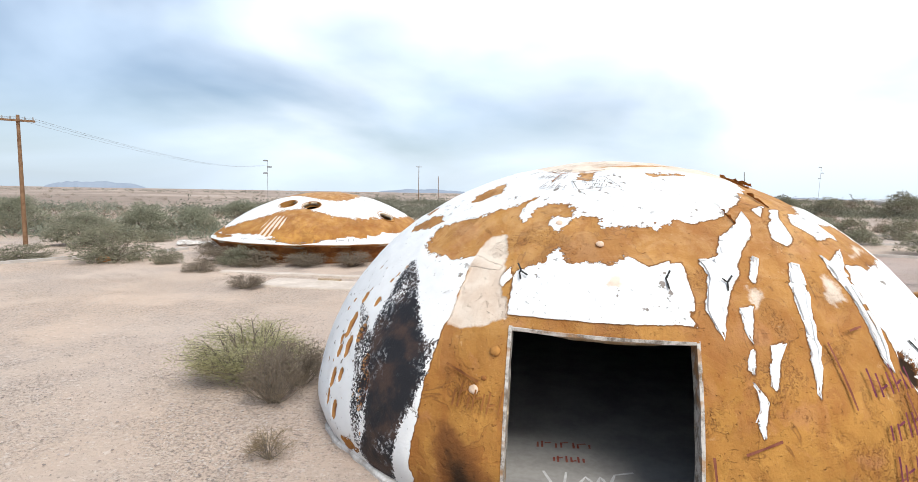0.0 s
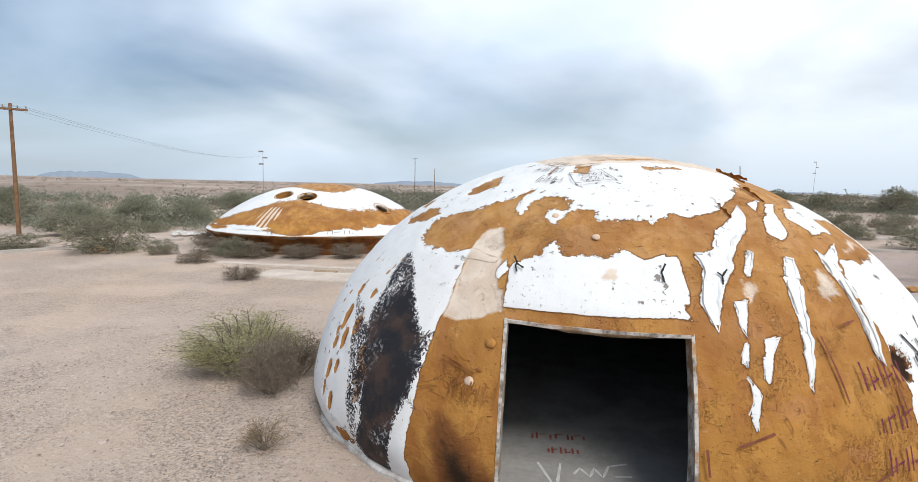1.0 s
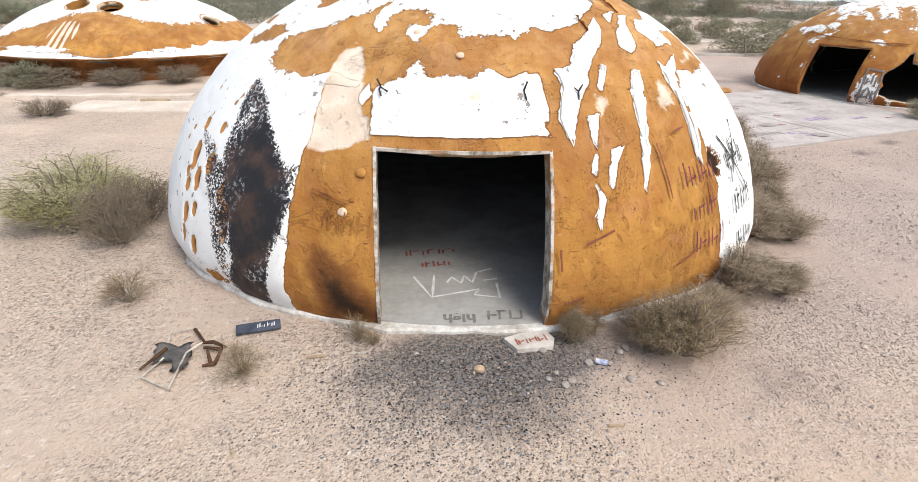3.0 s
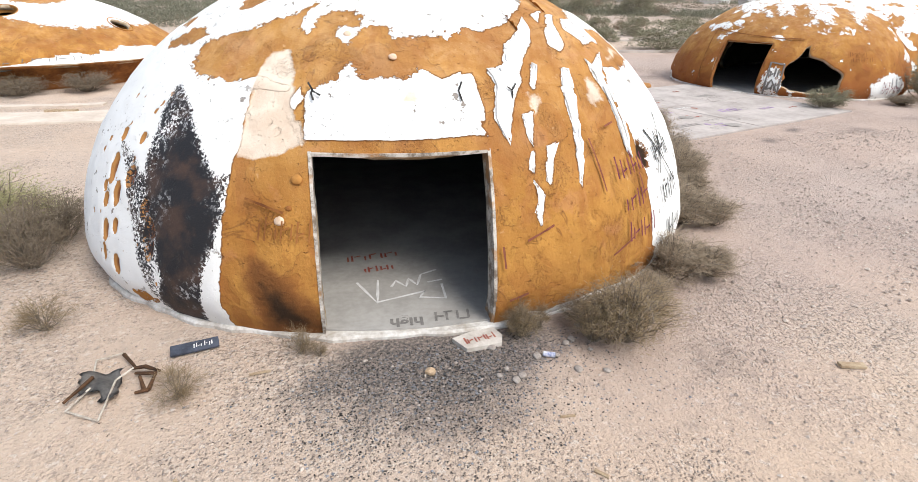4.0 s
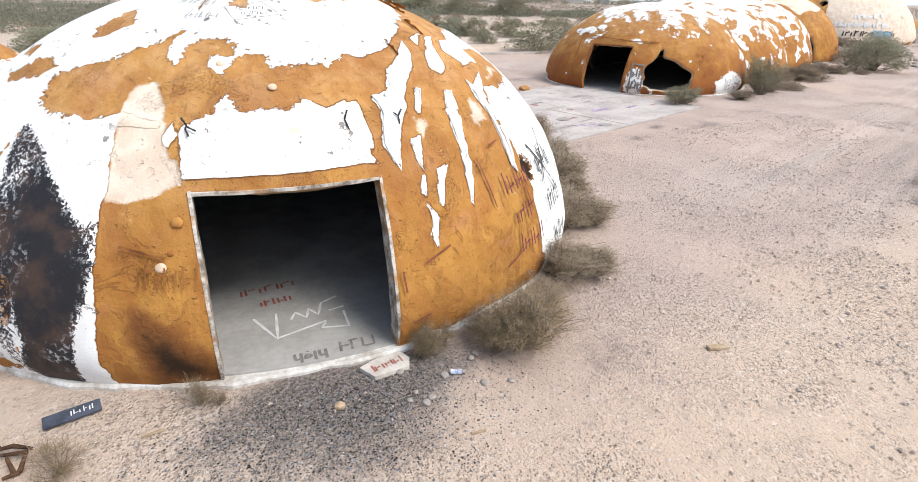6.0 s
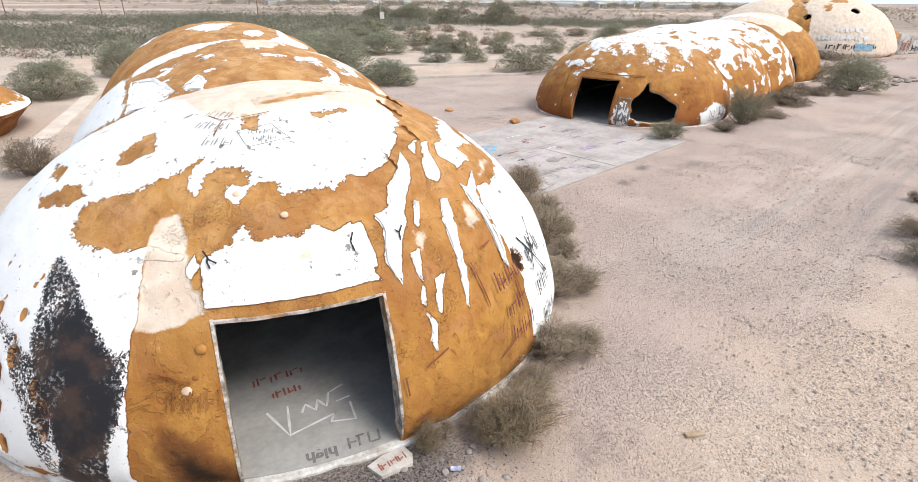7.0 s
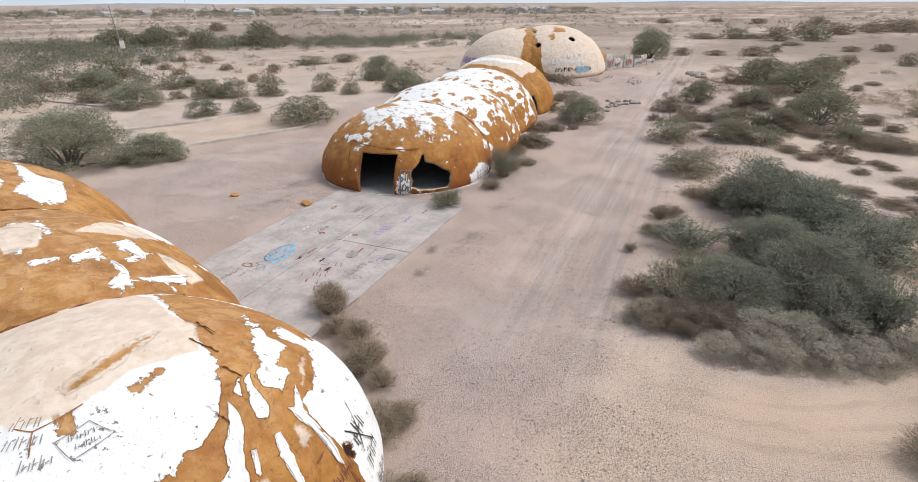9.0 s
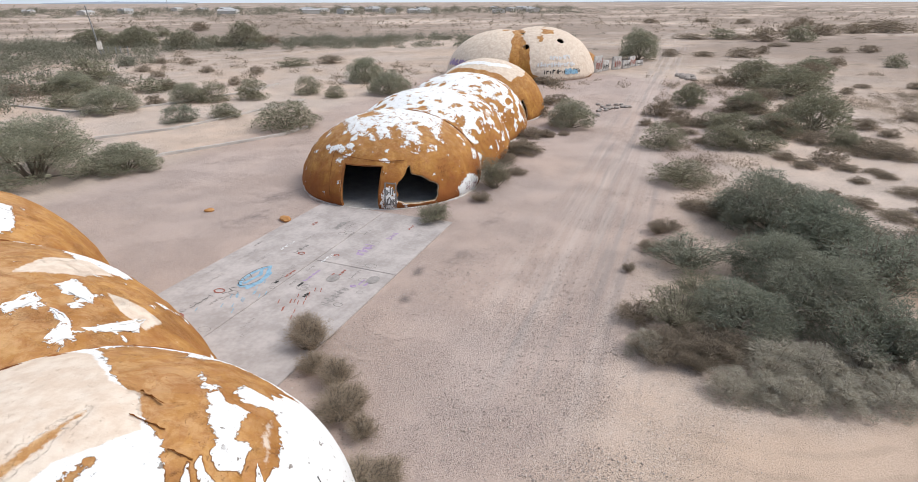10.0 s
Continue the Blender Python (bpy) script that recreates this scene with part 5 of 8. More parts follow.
# the floor inside, with its spray marks
def inner_floor(name, d, second, z=0.085):
    bm = bmesh.new()
    loop = [bm.verts.new((*d.at(a, 0.0, -0.02)[:2], z)) for a in np.linspace(-85, 85, 40)]
    loop += [bm.verts.new((*second.world(second.Ab * 0.9, w), z)) for w in (4.0, -4.0)]
    bm.faces.new(loop)
    bmesh.ops.triangulate(bm, faces=bm.faces[:])
    ex = bmesh.ops.extrude_face_region(bm, geom=bm.faces[:])
    bmesh.ops.translate(bm, verts=[v for v in ex["geom"] if isinstance(v, bmesh.types.BMVert)], vec=(0, 0, -0.07))
    bmesh.ops.recalc_face_normals(bm, faces=bm.faces)
    return tagged(mesh_object(name, bm, FLOOR_CONCRETE), "dusty grey concrete floor inside the domes", "floor", kind="structure")


near_floor = inner_floor("floor", NEAR, NEAR_C)


def floor_marks(lines, width, mat, label, z=0.09):
    for i, s in enumerate(lines):
        bm = bmesh.new()
        s = np.array(s, float)
        t = np.linspace(0, len(s) - 1, 3 * (len(s) - 1) + 1)
        pts = [(float(np.interp(q, range(len(s)), s[:, 0])), float(np.interp(q, range(len(s)), s[:, 1])), z + 0.0004 * i) for q in t]
        ribbon(bm, pts, [(0, 0, 1)] * len(pts), width, i)
        part("spray_stroke", bm, mat, near_floor, label)


floor_marks([[(0.93, 6.95), (1.12, 6.32), (1.23, 6.95)], [(1.38, 6.70), (1.47, 6.86), (1.58, 6.66), (1.66, 6.88), (1.74, 6.66), (1.86, 6.95), (2.12, 7.04)], [(1.90, 6.70), (2.12, 6.72)], [(1.12, 6.34), (1.80, 6.46), (1.70, 6.32), (2.03, 6.20), (2.08, 6.60)]], 0.035, PAINT_WHITE, "white spray stroke")
floor_marks(scrawl(rng, 0.85, 7.62, 0.85, 0.25, 5) + scrawl(rng, 1.08, 7.2, 0.45, 0.2, 4), 0.03, PAINT_RED, "faded red spray strokes")
floor_marks([[(2.18 - 0.14 * k + 0.02 * j, 5.66 + 0.01 * k + 0.10 * j) for j in range(3)] for k in range(4)] + [[(2.18, 5.66), (2.06, 5.67)], [(2.02, 5.86), (1.90, 5.87)], [(1.88, 5.78), (1.78, 5.80)]], 0.03, PAINT_GREY, "grey spray bars")


def writing(body, size, at, turn, mat, parent, label):
    cu = bpy.data.curves.new("writing", "FONT")
    cu.body, cu.size, cu.extrude, cu.offset = body, size, 0.0008, 0.008
    tmp = bpy.data.objects.new("writing", cu)
    scene.collection.objects.link(tmp)
    me = bpy.data.meshes.new_from_object(tmp.evaluated_get(bpy.context.evaluated_depsgraph_get()))
    bpy.data.objects.remove(tmp)
    me.materials.clear()
    me.materials.append(mat)
    ob = new("writing", me)
    ob.parent = parent
    ob.matrix_basis = pose(*at, 0, 0, turn)
    ob["label"] = label
    return ob


writing("high", 0.26, (1.62, 5.83, 0.089), 172, PAINT_GREY, near_floor, "grey sprayed word on the concrete")

# ---- the second row of domes ----
TH2 = radians(70)
FAR_A = Dome(24.53, 22.44, TH2, 5.42, 6.0, 5.3, 4.02)
FAR_B = Dome(*FAR_A.world(6.6, 0.15), TH2, 8.0, 8.0, 5.55, 4.35)
FAR_C = Dome(*FAR_A.world(14.5, 0.3), TH2, 8.0, 8.0, 5.45, 4.45)
FAR_D = Dome(*FAR_A.world(22.5, 0.6), TH2, 6.5, 6.0, 5.6, 4.9)
caterpillar_far = thing("dome_house", (20.0, 20.6, 0), "row of joined orange foam domes with broken front and white patches", "dome house")
def paint_front(base):
    """The broken front: pale edge round the hole, a white pier and a sprayed white panel at its foot, scorched lower flank."""
    def paint(P, p):
        f = base(P, p)
        r = np.hypot(P[:, 0], P[:, 1])
        az, el = np.degrees(np.arctan2(P[:, 0], -P[:, 1])), 90 * (1 - r)
        pier = np.clip(0.5 + (1 - np.hypot((az - 20) / 4.5, (el - 6) / 11)) * 1.2, 0, 0.62)
        panel = np.clip(0.5 + (1 - np.hypot((az - 76) / 12, (el - 6) / 9)) * 1.5, 0, 0.9)
        for kind, poly in FAR_COAT:
            g = wash(poly_sd(P, poly), 0.7)
            f["coat"] = np.maximum(f["coat"], g) if kind == "coat" else np.minimum(f["coat"], 1 - g)
        f["rag"] += 0.5
        f["coat"] = np.minimum(f["coat"], 0.64)
        f["coat"] = np.maximum.reduce([f["coat"], pier, panel])
        f["scorch"] = np.clip((r - 0.86) * 4 * (az < 16) * value_noise(p, 0.9, 66) + (value_noise(p, 1.6, 67) - 0.62) * 1.2, 0, 0.55)
        return f
    return paint


FAR_COAT = []
FAR_COAT.append(('coat', [(-0.363, -0.04), (-0.278, 0.01), (-0.137, 0.094), (0.066, 0.185), (0.182, 0.228), (0.324, 0.172), (0.442, -0.196), (0.399, -0.204), (0.314, -0.105), (0.194, -0.117), (0.324, -0.238), (0.332, -0.355), (0.239, -0.334), (0.143, -0.242), (0.092, -0.262), (0.154, -0.373), (0.083, -0.394), (0.0, -0.281), (-0.13, -0.374), (-0.213, -0.251)]))
FAR_COAT.append(('bare', [(-0.25, -0.02), (-0.133, 0.05), (-0.02, -0.10), (-0.165, -0.15)]))
FAR_COAT.append(('coat', [(0.683, 0.089), (0.69, 0.303), (0.767, 0.107), (0.736, 0.026)]))
HOLE = [(0.338, -0.545), (0.355, -0.49), (0.397, -0.576), (0.488, -0.559), (0.624, -0.524), (0.69, -0.585), (0.706, -0.667), (0.60, -0.76), (0.47, -0.84), (0.382, -0.863), (0.345, -0.78), (0.315, -0.691), (0.354, -0.635)]
far_front = pin(dome_shell("front_dome", FAR_A, paint_front(paint_patchy(0.02, 0.02, 61, 0.35, 1.3)), caterpillar_far, others=(FAR_B,), cuts=((-0.84, 1.30, 2.14),), gaps=(HOLE,), naz=340, nel=110, lump=0.06, seed=21))
pin(dome_shell("second_dome", FAR_B, paint_patchy(0.46, 0.02, 73, 1.1, 0.5), caterpillar_far, others=(FAR_A, FAR_C), naz=200, nel=70, lump=0.06, seed=22))
pin(dome_shell("third_dome", FAR_C, paint_patchy(0.46, 0.02, 87, 1.1, 0.5), caterpillar_far, others=(FAR_B, FAR_D), gaps=([(0.60, 0.30), (0.66, 0.30), (0.83, 0.30), (0.92, 0.24), (0.90, 0.10), (0.83, 0.06), (0.71, 0.11), (0.61, 0.24)],), naz=200, nel=70, lump=0.06, seed=23))
def paint_cap(P, p):
    """Orange foam with a tan cap, paler at its front edge."""
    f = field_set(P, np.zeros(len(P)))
    cap = poly_sd(P, [(-0.9, -0.15), (-0.3, -0.22), (-0.03, -0.328), (0.211, -0.348), (0.378, -0.364), (0.46, -0.1), (0.42, 0.4), (-0.5, 0.6), (-0.9, 0.3)])
    f["tan"] = np.clip(0.5 + (cap + 0.05 * (value_noise(p, 1.2, 95) - 0.5)) * 9, 0, 1)
    rim = poly_sd(P, [(-0.6, -0.05), (-0.2, -0.2), (0.1, -0.24), (0.3, -0.15), (0.31, -0.08), (0.1, -0.16), (-0.2, -0.12)])
    f["coat"] = np.minimum(wash(rim, 0.9), 0.62)
    return f


JAMB_HOLE = [(0.55, -0.47), (0.62, -0.43), (0.76, -0.49), (0.83, -0.55), (0.78, -0.61), (0.62, -0.55)]
pin(dome_shell("rear_dome", FAR_D, paint_cap, caterpillar_far, others=(FAR_C,), gaps=(JAMB_HOLE,), naz=180, nel=60, lump=0.05, seed=24, label="tan-capped orange dome"))
for a, rest in ((FAR_A, (FAR_B,)), (FAR_B, (FAR_A, FAR_C)), (FAR_C, (FAR_B, FAR_D)), (FAR_D, (FAR_C,))):
    base_rim("footing", a, caterpillar_far, rest, 0.1, 0.05)
join_seam(FAR_A, FAR_B, caterpillar_far, 0.05)
join_seam(FAR_B, FAR_C, caterpillar_far, 0.05)
join_seam(FAR_C, FAR_D, caterpillar_far, 0.05)
door_trim(FAR_A, -0.84, 1.30, 2.14, caterpillar_far, 0.06, 0.2, RUST_FOAM)
inner_floor("floor", FAR_A, FAR_D, 0.06)
strokes_on_dome("spray_stroke", FAR_A, scrawl(rng, 52, 25, 10, 4, 4) + scrawl(rng, 53, 22, 12, 3, 4), 0.03, RUST_FOAM, far_front, "illegible black spray marks")
strokes_on_dome("spray_stroke", FAR_A, scrawl(rng, 70, 3, 16, 10, 7), 0.12, PAINT_WHITE, far_front, "thick white spray marks")
strokes_on_dome("spray_stroke", FAR_A, scrawl(rng, 70, 3, 16, 8, 6), 0.05, PAINT_PURPLE, far_front, "purple spray marks")
strokes_on_dome("spray_stroke", FAR_A, [[(17.5, 1), (18, 20), (24, 19), (23.5, 2), (20, 10), (18, 4)]] + scrawl(rng, 17.5, 3, 6, 6, 3) + scrawl(rng, 17.5, 11, 6, 6, 3), 0.07, PAINT_GREY, far_front, "grey sprayed pier")

strokes_on_dome("seam", FAR_A, [chart_stroke([(-0.223, -0.521), (-0.113, -0.573), (0.172, -0.587), (0.32, -0.52)]), chart_stroke([(-0.223, -0.521), (-0.231, -0.685), (-0.257, -0.908)])], 0.05, RUST_FOAM, far_front, "dark seam of the door surround")

# the big dome with round windows, farther off
BIG_A = Dome(72.3, 43.6, TH2, 8.0, 9.0, 8.2, 6.1)
BIG_B = Dome(75.9, 39.7, TH2, 9.5, 9.5, 8.1, 6.45)
TAIL = Dome(83.5, 36.4, TH2, 5.0, 5.0, 3.0, 2.9)
big_house = thing("dome_house", (70, 34, 0), "large tan dome with orange patch and round holes", "dome house")


def paint_big(other=None, reach=0.0, seed=15, bare=()):
    """Tan coat with faint orange smudges; bare orange foam where the shell meets its neighbour."""
    def paint(P, p):
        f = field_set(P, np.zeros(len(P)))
        f["tan"] = np.clip(0.86 - np.clip(value_noise(p, 0.35, seed, 4) - 0.62, 0, 1) * 4.0, 0, 1)
        if other:
            near = other.inside(p[:, 0], p[:, 1], p[:, 2]) - reach - 0.14 * np.clip(1 - p[:, 2] / 6, 0, 1) * (seed == 16) - (value_noise(p, 0.4, seed + 2, 4) - 0.5) * 0.22
            f["tan"] = np.minimum(f["tan"], np.clip(0.5 + near * 9, 0, 1))
        for poly in bare:
            g = poly_sd(P, poly)
            f["tan"] = np.maximum(f["tan"], np.clip(0.5 + g * 14, 0, 1) * (g > -0.04))
        return f
    return paint


def ring(az, el, size, n=9):
    c = np.array([(1 - el / 90) * math.sin(radians(az)), -(1 - el / 90) * math.cos(radians(az))])
    return [(c[0] + size * math.cos(k * math.tau / n), c[1] + size * math.sin(k * math.tau / n)) for k in range(n)]


big_left = pin(dome_shell("left_dome", BIG_A, paint_big(BIG_B, 1.07, 15), big_house, others=(BIG_B,), jag=0.0, naz=260, nel=90, lump=0.08, seed=31))
big_right = pin(dome_shell("right_dome", BIG_B, paint_big(BIG_A, 1.02, 16), big_house, others=(BIG_A, TAIL), gaps=(ring(-8.0, 40.0, 0.05, 16), ring(40.5, 49.0, 0.05, 16), ring(-30.2, 59.4, 0.045, 16)), jag=0.0, naz=300, nel=100, lump=0.08, seed=32))
pin(dome_shell("tunnel", TAIL, paint_big(BIG_B, 1.25, 17), big_house, others=(BIG_B,), naz=120, nel=40, lump=0.06, seed=33))
strokes_on_dome("spray_stroke", BIG_B, scrawl(rng, 8, 16, 40, 7, 9) + scrawl(rng, 20, 24, 24, 7, 5), 0.22, PAINT_WHITE, big_right, "large white spray lettering shapes")
strokes_on_dome("spray_stroke", BIG_B, scrawl(rng, 36, 7, 14, 7, 6), 0.4, PAINT_BLUE, big_right, "light blue spray patch")
strokes_on_dome("spray_stroke", BIG_B, scrawl(rng, 14, 8, 40, 6, 10), 0.12, PAINT_BLACK, big_right, "black spray scribble")
strokes_on_dome("spray_stroke", BIG_A, scrawl(rng, -62, 14, 52, 10, 11), 0.34, PAINT_LILAC, big_left, "lilac spray shapes")
strokes_on_dome("spray_stroke", TAIL, scrawl(rng, 30, 8, 50, 16, 9), 0.14, PAINT_RED, big_house, "red spray shapes")


def rubble_wall():
    wall = thing("low_wall", (82.0, 32.9, 0), "low broken wall covered in spray paint", "wall", turn=-11)
    paint = mottled("sprayed_wall", (0.30, 0.27, 0.25), (0.66, 0.64, 0.61), 1.5)
    for k, h in enumerate((2.3, 1.5, 1.9, 1.2, 1.6, 0.8)):
        bm = bmesh.new()
        box(bm, (2.1, 0.3, h), (k * 2.5, 0.35 * math.sin(k * 1.7), h / 2), (0, 3 * math.sin(k), 6 * math.sin(k * 2)), 0.04)
        block = part("wall_piece", bm, paint, wall)
        bm = bmesh.new()
        for i, q in enumerate(scrawl(rng, k * 2.5 - 0.8, 0.3, 1.6, h - 0.6, 4)):
            ribbon(bm, [(x, 0.35 * math.sin(k * 1.7) - 0.24, z) for x, z in q], [(0, -1, 0)] * len(q), 0.12, i)
        part("spray_stroke", bm, PAINT_BLACK if k % 2 else PAINT_RED, block, "sprayed marks")


rubble_wall()

# ---- the saucer-shaped building ----
class Lens(Dome):
    """A shallow cap with a sharp rim, on the same chart."""

    def at(self, az, el, off=0.0):
        az, q = np.radians(az), np.cos(np.radians(el))
        cu, cv = -q * np.cos(az), q * np.sin(az)
        n = np.stack([2 * cu * self.H / self.A, 2 * cv * self.H / self.B, np.ones_like(cu)], -1)
        n = n / np.linalg.norm(n, axis=-1, keepdims=True)
        x, y = self.world(self.A * cu + off * n[..., 0], self.B * cv + off * n[..., 1])
        return np.stack([x, y, self.H * (1 - q ** 2.1) + off * n[..., 2]], -1)


SAUCER = Lens(-10.8, 32.4, 0.0, 6.6, 6.6, 6.6, 2.65)


def saucer_building():
    t = thing("saucer_house", (-10.8, 32.4, 0), "saucer-shaped foam dome, orange and white with round skylights", "dome house")

    def paint(P, p):
        r = np.hypot(P[:, 0], P[:, 1])
        az = np.degrees(np.arctan2(P[:, 0], -P[:, 1]))
        low = 0.77 + 0.03 * np.sin(np.radians(az) * 5) + 0.14 * np.exp(-((az - 6) / 9) ** 2)
        high = 0.53 - 0.12 * np.exp(-((az + 2) / 22) ** 2) + 0.16 * np.exp(-((az + 60) / 25) ** 2)
        sd = np.maximum(r - low, high - r)
        sd = np.minimum(sd, r - 0.25 - 0.04 * np.sin(np.radians(az) * 3))
        sd = sd - np.where(r > 0.8, 0.09 * value_noise(p, 0.55, 79, 3) * (1 - np.exp(-((az - 25) / 30) ** 2)), 0.0)
        f = field_set(P, np.clip(0.5 + sd * ARC / 0.7, 0, 1))
        f["tan"] = np.clip(0.15 + 0.75 * np.exp(-((az + 12) / 6) ** 2) * (np.sin(az * 2.3) > 0.2) * (r > 0.5) * (r < 0.85) + (value_noise(p, 0.7, 77) - 0.5) * 0.9, 0, 1)
        f["rag"] += 0.8
        f["coat"] = np.clip(f["coat"] + (value_noise(p, 1.3, 78, 4) - 0.5) * 1.1 * (r > 0.6), 0, 0.85)
        return f

    top = dome_shell("roof", SAUCER, paint, t, gaps=(ring(5, 57, 0.06, 14), ring(-19, 58, 0.06, 14), ring(62, 44, 0.055, 14)), jag=0.0, naz=260, nel=80, lump=0.03, thick=0.2, seed=51, label="orange and white foam roof")
    top.matrix_parent_inverse = t.matrix_basis.inverted() @ pose(0, 0, 1.02)
    # undercut skirt below the rim
    bm = bmesh.new()
    n = 96
    rows = []
    for rad, z in ((6.60, 1.03), (6.60, 0.96), (6.42, 0.84), (5.9, 0.30), (5.75, -0.05)):
        rows.append([bm.verts.new(((rad + 0.04 * math.sin(k * 1.1) + 0.03 * math.sin(k * 0.37)) * math.cos(k * math.tau / n), (rad + 0.04 * math.sin(k * 1.1)) * math.sin(k * math.tau / n), z)) for k in range(n)])
    for a, b in zip(rows, rows[1:]):
        for k in range(n):
            bm.faces.new((a[k], b[k], b[(k + 1) % n], a[(k + 1) % n]))
    part("skirt", bm, RUST_FOAM, t, "rusty brown underside of the rim", smooth=True)
    for az, el in ((5, 57), (-19, 58), (62, 44)):
        bm = bmesh.new()
        c = SAUCER.at(az, el, 0.03)
        nrm = Vector((SAUCER.at(az, el, 1.0) - SAUCER.at(az, el)).tolist())
        m = Matrix.Translation(Vector(c.tolist()) + Vector((0, 0, 1.02))) @ nrm.to_track_quat("Z", "Y").to_matrix().to_4x4()
        made = []
        for rad, z in ((0.54, -0.25), (0.54, -0.01), (0.50, -0.01), (0.50, -0.35)):
            made.append([bm.verts.new(m @ Vector((rad * math.cos(k * math.tau / 24), rad * math.sin(k * math.tau / 24), z))) for k in range(24)])
        for a, b in zip(made, made[1:]):
            for k in range(24):
                bm.faces.new((a[k], a[(k + 1) % 24], b[(k + 1) % 24], b[k]))
        pin(part("skylight_collar", bm, FOAM_EDGE, t, "ochre collar of a round skylight"))
    marks = scrawl(rng, -24, 12, 22, 6, 8) + scrawl(rng, 12, 10, 20, 8, 4) + scrawl(rng, -6, 7, 16, 5, 6)
    for ob in strokes_on_dome("spray_stroke", SAUCER, marks, 0.03, PAINT_GREY, t, "faint grey scribble along the rim"):
        ob.matrix_parent_inverse = t.matrix_basis.inverted() @ pose(0, 0, 1.02)


saucer_building()


# ---- paved slab between the rows ----
def driveway():
    d = thing("driveway", (8.0, 12.2, 0), "pale concrete driveway slab with spray paint", "pavement", kind="structure")
    d.matrix_basis = pose(7.6, 12.1, 0, 0, 0, 13.9)
    for x0, x1, y0, y1 in ((0.0, 13.65, 3.72, 7.44), (0.0, 7.76, 0.0, 3.72), (7.76, 13.65, 0.0, 3.72)):
        bm = bmesh.new()
        box(bm, (x1 - x0 - 0.022, y1 - y0 - 0.022, 0.12), ((x0 + x1) / 2, (y0 + y1) / 2, -0.015 - 0.003 * (y0 > 1)), (0, 0, 0), 0.012)
        part("slab", bm, CONCRETE, d)
    def marks(lines, width, mat, label):
        for i, s in enumerate(lines):
            bm = bmesh.new()
            s = np.array(s, float)
            t = np.linspace(0, len(s) - 1, 3 * (len(s) - 1) + 1)
            pts = [(float(np.interp(q, range(len(s)), s[:, 0])), float(np.interp(q, range(len(s)), s[:, 1])), 0.0495 + 0.0003 * (i % 20)) for q in t]
            ribbon(bm, pts, [(0, 0, 1)] * len(pts), width, i)
            part("spray_stroke", bm, mat, d, label)
    r3 = np.random.default_rng(19)
    inv = (pose(7.6, 12.1, 0, 0, 0, 13.9)).inverted()
    def spot(x, y):
        q = inv @ Vector((x, y, 0))
        return q.x, q.y
    x, y = spot(11.9, 18.25)
    curl = [(x + 0.95 * math.cos(a) * (1 - a / 22), y + 0.42 * math.sin(a) * (1 - a / 30)) for a in np.linspace(0.2, 5.6, 14)]
    marks([curl, [(x - 0.9, y - 0.25), (x - 0.3, y - 0.42), (x + 0.4, y - 0.2), (x + 1.0, y + 0.15)], [(x - 0.6, y + 0.1), (x + 0.2, y + 0.0), (x + 0.7, y + 0.3)]], 0.15, PAINT_BLUE, "light blue spray scrawl")
    marks([[(a + 0.04, b + 0.10) for a, b in curl], [(x - 0.5, y + 0.5), (x - 0.4, y + 0.2), (x - 0.2, y + 0.5), (x - 0.05, y + 0.2), (x + 0.15, y + 0.48)], [(x - 1.5, y + 0.3), (x - 1.2, y + 0.1), (x - 1.1, y + 0.35), (x - 0.9, y + 0.15)]], 0.035, PAINT_GREY, "dark outline of the scrawl")
    for cx, cy, wide, high, mat, wid, lab in ((13.6, 15.9, 0.55, 0.3, PAINT_RED, 0.09, "faded red patch"), (12.5, 16.4, 0.30, 0.12, PAINT_BLACK, 0.10, "black blot"), (12.1, 15.6, 0.34, 0.2, PAINT_BLACK, 0.08, "black blot"), (12.1, 17.3, 0.2, 0.14, PAINT_BLACK, 0.06, "small black ring"),
                                              (16.1, 16.6, 1.1, 0.5, PAINT_LILAC, 0.07, "faded lilac tag"), (14.5, 19.7, 1.0, 0.22, PAINT_WHITE, 0.05, "white sprayed tag"), (14.6, 18.9, 0.9, 0.3, PAINT_GREY, 0.03, "thin dark tag"), (17.4, 19.5, 0.9, 0.4, STAIN, 0.14, "grey smudge"),
                                              (14.6, 17.3, 0.8, 0.2, PAINT_WHITE, 0.05, "white sprayed tag"), (16.9, 20.7, 0.5, 0.25, PAINT_RED, 0.04, "small red tag"), (17.9, 16.6, 0.8, 0.3, PAINT_LILAC, 0.05, "faded lilac tag"), (12.6, 14.7, 1.4, 0.5, STAIN, 0.05, "faint blue-grey tag"), (9.6, 18.3, 1.0, 0.3, PAINT_GREY, 0.03, "thin dark tag")):
        px, py = spot(cx, cy)
        marks(scrawl(r3, px - wide / 2, py - high / 2, wide, high, max(3, int(wide * 5))), wid, mat, lab)
    for cx, cy, mat, lab in ((10.5, 17.2, PAINT_BLUE, "thin blue hatching"), (11.4, 15.4, PAINT_RED, "thin pink hatching")):
        px, py = spot(cx, cy)
        marks([[(px + a, py + b), (px + a + 0.25, py + b + 0.12)] for a, b in r3.normal(size=(16, 2)) * (0.55, 0.35)], 0.03, mat, lab)
    r2 = np.random.default_rng(8)
